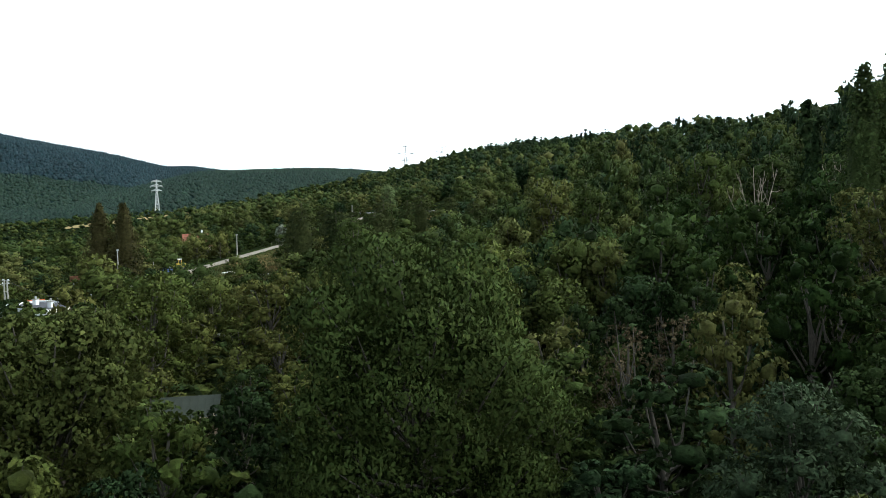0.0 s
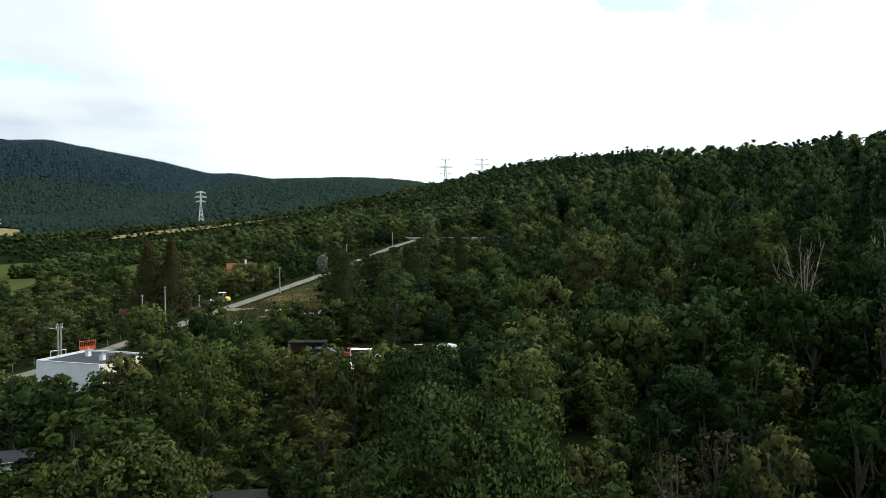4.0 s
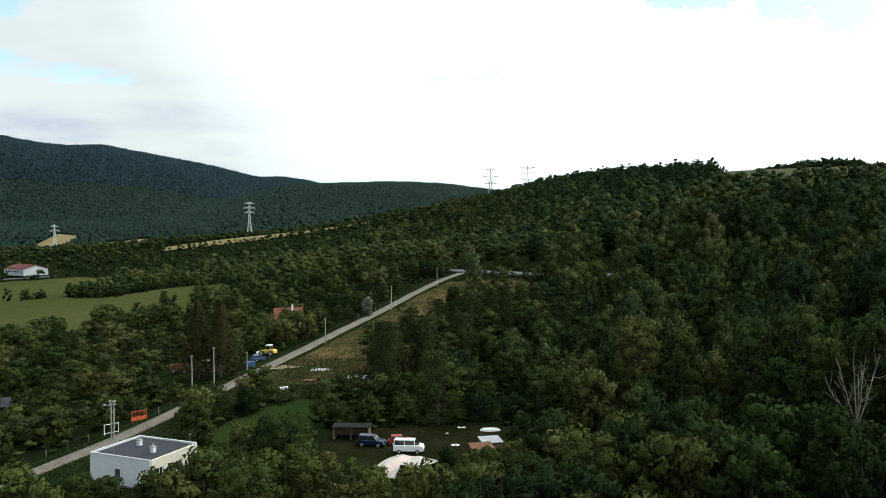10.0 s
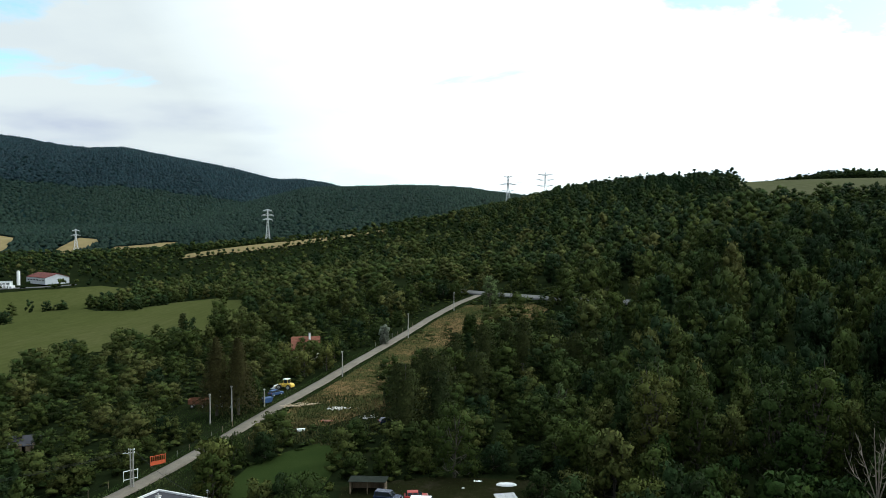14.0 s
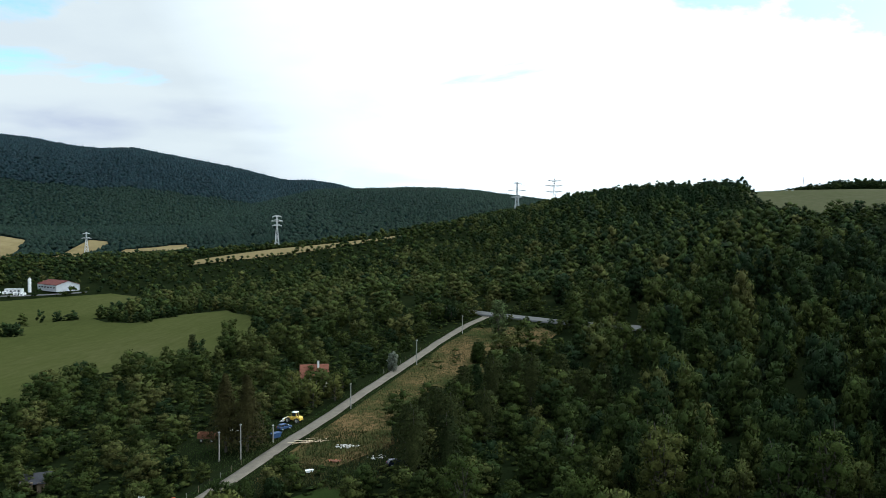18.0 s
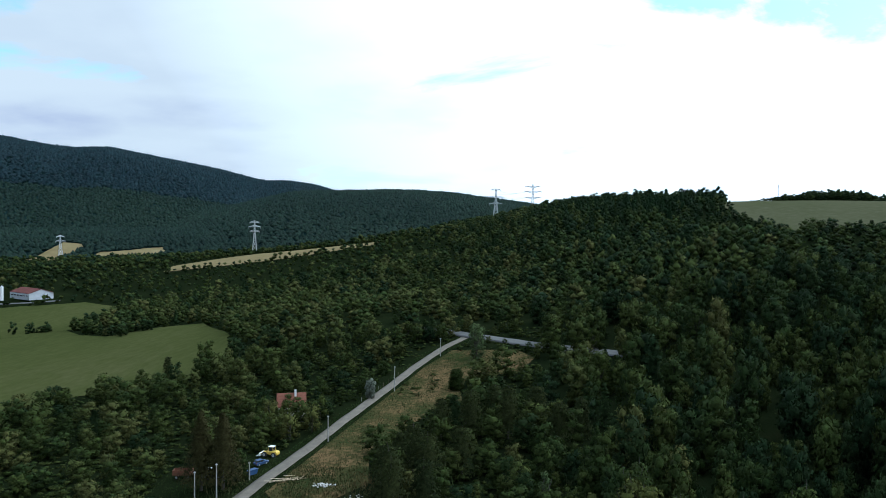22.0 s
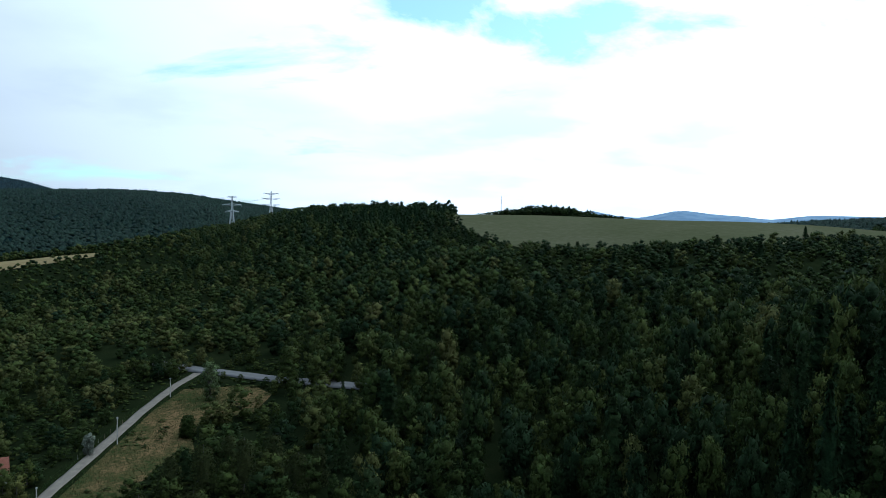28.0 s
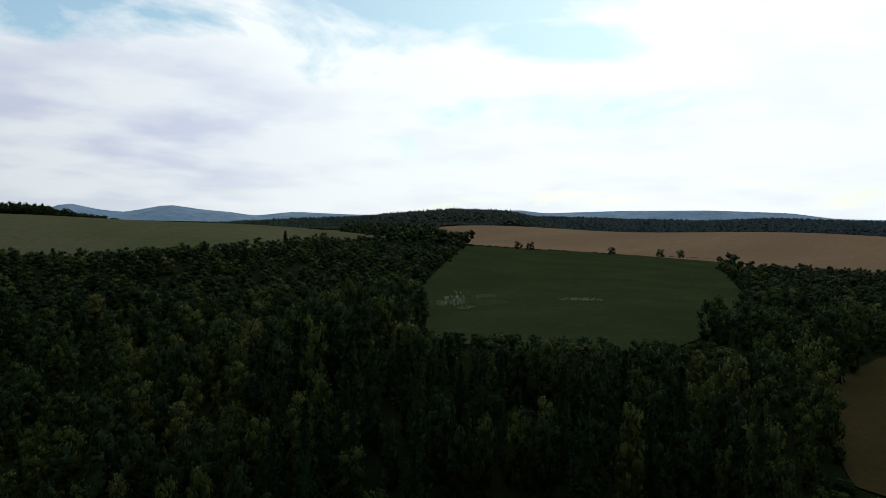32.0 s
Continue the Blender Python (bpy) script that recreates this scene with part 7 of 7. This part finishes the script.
def grass(poly, count, high, mat, label):
    xs, ys = [p[0] for p in poly], [p[1] for p in poly]
    x, y = rng.uniform(min(xs), max(xs), count * 3), rng.uniform(min(ys), max(ys), count * 3)
    k = inside(poly, x, y)
    x, y = x[k][:count], y[k][:count]
    n = len(x)
    z = ground_z(x, y)
    a = rng.uniform(0, 6.283, n)
    h = high * rng.uniform(0.5, 1.4, n)
    w = h * 0.2
    b = np.stack([x, y, z], -1)
    side = np.stack([np.cos(a), np.sin(a), 0 * a], -1) * w[:, None]
    lean = np.stack([rng.normal(0, 0.3, n) * h, rng.normal(0, 0.3, n) * h, h], -1)
    v = np.stack([b - side, b + side, b + lean + side * 0.5, b + lean * 1.05 - side * 0.6], 1).reshape(-1, 3)
    q = np.arange(n)[:, None] * 4
    f = np.concatenate([q + [0, 1, 2], q + [0, 2, 3]], 0)
    patch = 0.5 + 0.32 * np.sin(x * 0.21 + 1.1 * np.sin(y * 0.09)) * np.sin(y * 0.13 + 0.7) + 0.2 * np.sin(x * 0.5 + y * 0.37)
    tint = np.clip(patch - 0.1 + rng.normal(0, 0.16, n), 0, 1)
    tagged(new("tall_grass", mesh_of("tall_grass", v, f, [mat], tint=np.repeat(tint, 4))), label, "grass", kind="stuff")


M_STRAW = foliage("dry_grass_blades", [(0.0, (0.0340, 0.0480, 0.0160)), (0.6, (0.0680, 0.0656, 0.0256)), (1.0, (0.1615, 0.1120, 0.0520))], False, spread=0.3)
M_GRASS = foliage("green_grass_blades", [(0.0, (0.0315, 0.0560, 0.0154)), (1.0, (0.0665, 0.0805, 0.0280))], False, spread=0.3)
grass(ROUGH_LOT, 14000, 0.36, M_STRAW, "dry tall grass covering the overgrown lot")
grass(YARD, 4000, 0.16, M_GRASS, "short trampled grass in the yard")
grass(MACHINE_PLOT, 3500, 0.25, M_GRASS, "rough grass round the parked machines")
grass(TARP_PLOT, 1200, 0.3, M_GRASS, "trampled grass round the tarpaulin")
grass(RUBBLE_PLOT, 4000, 0.5, M_STRAW, "half-dry weeds round the rubble")
grass(LANE_SIDE, 3000, 0.28, M_STRAW, "rough half-dry grass beside the lane")
grass(BEHIND_HOUSE, 900, 0.3, M_GRASS, "rough grass behind the house")
grass(LANE_VERGE, 3000, 0.24, M_GRASS, "rough grass beside the lane")
grass(HOUSE_PLOT, 3500, 0.22, M_GRASS, "rough grass round the house")
for line, off in ((LANE, 3.4), (LANE, -3.4)):
    for (ax, ay), (bx, by) in zip(line[2:], line[3:]):
        t = Vector((bx - ax, by - ay)).normalized()
        nxy = Vector((t.y, -t.x)) * off
        w = Vector((t.y, -t.x)) * 1.3
        grass([(ax + nxy.x - w.x, ay + nxy.y - w.y), (ax + nxy.x + w.x, ay + nxy.y + w.y), (bx + nxy.x + w.x, by + nxy.y + w.y), (bx + nxy.x - w.x, by + nxy.y - w.y)], 420, 0.24, M_GRASS, "unmown grass verge of the lane")


def hedge(x, y, rz, length, high):
    h = place("hedge", x, y, rz, "dark clipped hedge behind the house", "hedge")
    r = np.random.default_rng(2)
    s = Soup()
    n = int(length * 260)
    p = np.stack([r.uniform(-length / 2, length / 2, n), r.normal(0, 0.4, n).clip(-0.7, 0.7), r.uniform(0.05, 1, n) ** 0.7 * high], -1)
    leaves(s, p, np.stack([0 * p[:, 0], np.sign(p[:, 1]), 0.4 + 0 * p[:, 0]], -1), 0.3, 0.2, r)
    soup_part("foliage", s.arrays()[:2], M_LEAF, h)
    stems = Soup()
    for k in range(int(length)):
        tube(stems, [(-length / 2 + k + 0.5, 0, -0.1), (-length / 2 + k + 0.5, 0.05, high * 0.8)], 0.05, 0.02, 4)
    soup_part("stems", stems.arrays()[:2], M_BARK, h)


hedge(-44.5, 116.5, -14, 8.0, 1.5)

# groves and field trees on the plateau
for gx0, gy0, r0, n0, h0 in ((300, 820, 42, 170, 15), (262, 835, 26, 60, 8), (352, 800, 26, 50, 7)):
    a, q = rng.uniform(0, 6.283, n0), np.sqrt(rng.random(n0))
    x, y = gx0 + r0 * 1.5 * q * np.cos(a), gy0 + r0 * 0.7 * q * np.sin(a)
    dome = 1 - 0.7 * (q * np.cos(a)) ** 2
    plant("grove", M_WOODS, T_FAR, x, y, rng.uniform(3.5, 6, n0), h0 * dome * rng.uniform(0.58, 0.92, n0), rng.uniform(0, 0.4, n0), "dark grove crowning the hilltop field")
field_edge = [(-343, 497), (-333, 500), (-318, 536), (-312, 541), (-255, 455), (-243, 470), (-318, 421), (-326, 428)]
for k, (hx, hy) in enumerate(field_edge):
    for j in range(4):
        make_x, make_y = hx + rng.normal(0, 5), hy + rng.normal(0, 3)
        plant("hedgerow", M_WOODS, T_FAR, np.array([make_x]), np.array([make_y]), np.array([rng.uniform(3.5, 5.5)]), np.array([rng.uniform(5, 10)]), np.array([rng.uniform(0.0, 0.3)]), "dark hedgerow trees between the meadows")
row = [(690, 498), (705, 492), (830, 400), (840, 380), (790, 440)]
for tx, ty in row:
    make_tree("field_tree", tx, ty, 6.0, 9.0, M_LEAF, "lone dark round tree at the edge of the fields", 7, 24, 1.6, 1.2, 0.2, 0.1)
for tx, ty, tr, th in ((269, 402, 3.4, 7.5), (441, 526, 5.2, 9.5), (213, 389, 4.6, 7.0), (196, 398, 5.4, 8.0), (243, 395, 6.0, 8.5), (160, 470, 5.0, 8.5), (305, 402, 4.0, 6.5), (345, 445, 4.4, 6.5)):
    make_tree("rim_tree", tx, ty, tr, th, M_LEAF, "dark rounded tree on the plateau's rim", 10, 60, 0.9, 0.6, 0.2, 0.08)
conifer_tree("pine_tree", 366, 481, 2.6, 11.0, 0.1, "dark green pine with a layered crown", 12, 60, leaf=1.1)
make_tree("field_bush", 930, 800, 13.0, 10.0, M_LEAF, "dark clump of bushes in the stubble field", 12, 20, 3.0, 2.4, 0.2, 0.05)
bx = rng.uniform(600, 860, 90)
by = np.interp(bx, [600, 700, 800, 860], [520, 530, 500, 350]) + rng.normal(0, 6, 90)
plant("scrub", M_WOODS, T_LOW, bx, by, rng.uniform(3, 6, 90), rng.uniform(1.0, 2.2, 90), rng.uniform(0.1, 0.6, 90), "low scrub strip between meadow and stubble")


# a patch of white flowers in the clearing below the stubble
M_FLOWER = foliage("white_flower_heads", [(0.0, (0.30, 0.30, 0.24)), (1.0, (0.46, 0.46, 0.40))], False)
for fx0, fy0, fr, count in ((262, 226, 11, 170), (276, 236, 8, 110), (252, 210, 7, 60), (288, 228, 9, 50), (268, 208, 13, 60), (294, 246, 6, 30)):
    grass([(fx0 - fr, fy0 - fr * 0.3), (fx0, fy0 - fr * 0.9), (fx0 + fr * 1.2, fy0 + fr * 0.2), (fx0 + fr * 0.3, fy0 + fr)], count, 0.7, M_FLOWER, "patch of white flowering weeds in the meadow")
grass([(290, 182), (300, 196), (316, 186), (304, 172)], 140, 0.7, M_FLOWER, "thin patch of white flowering weeds in the meadow")
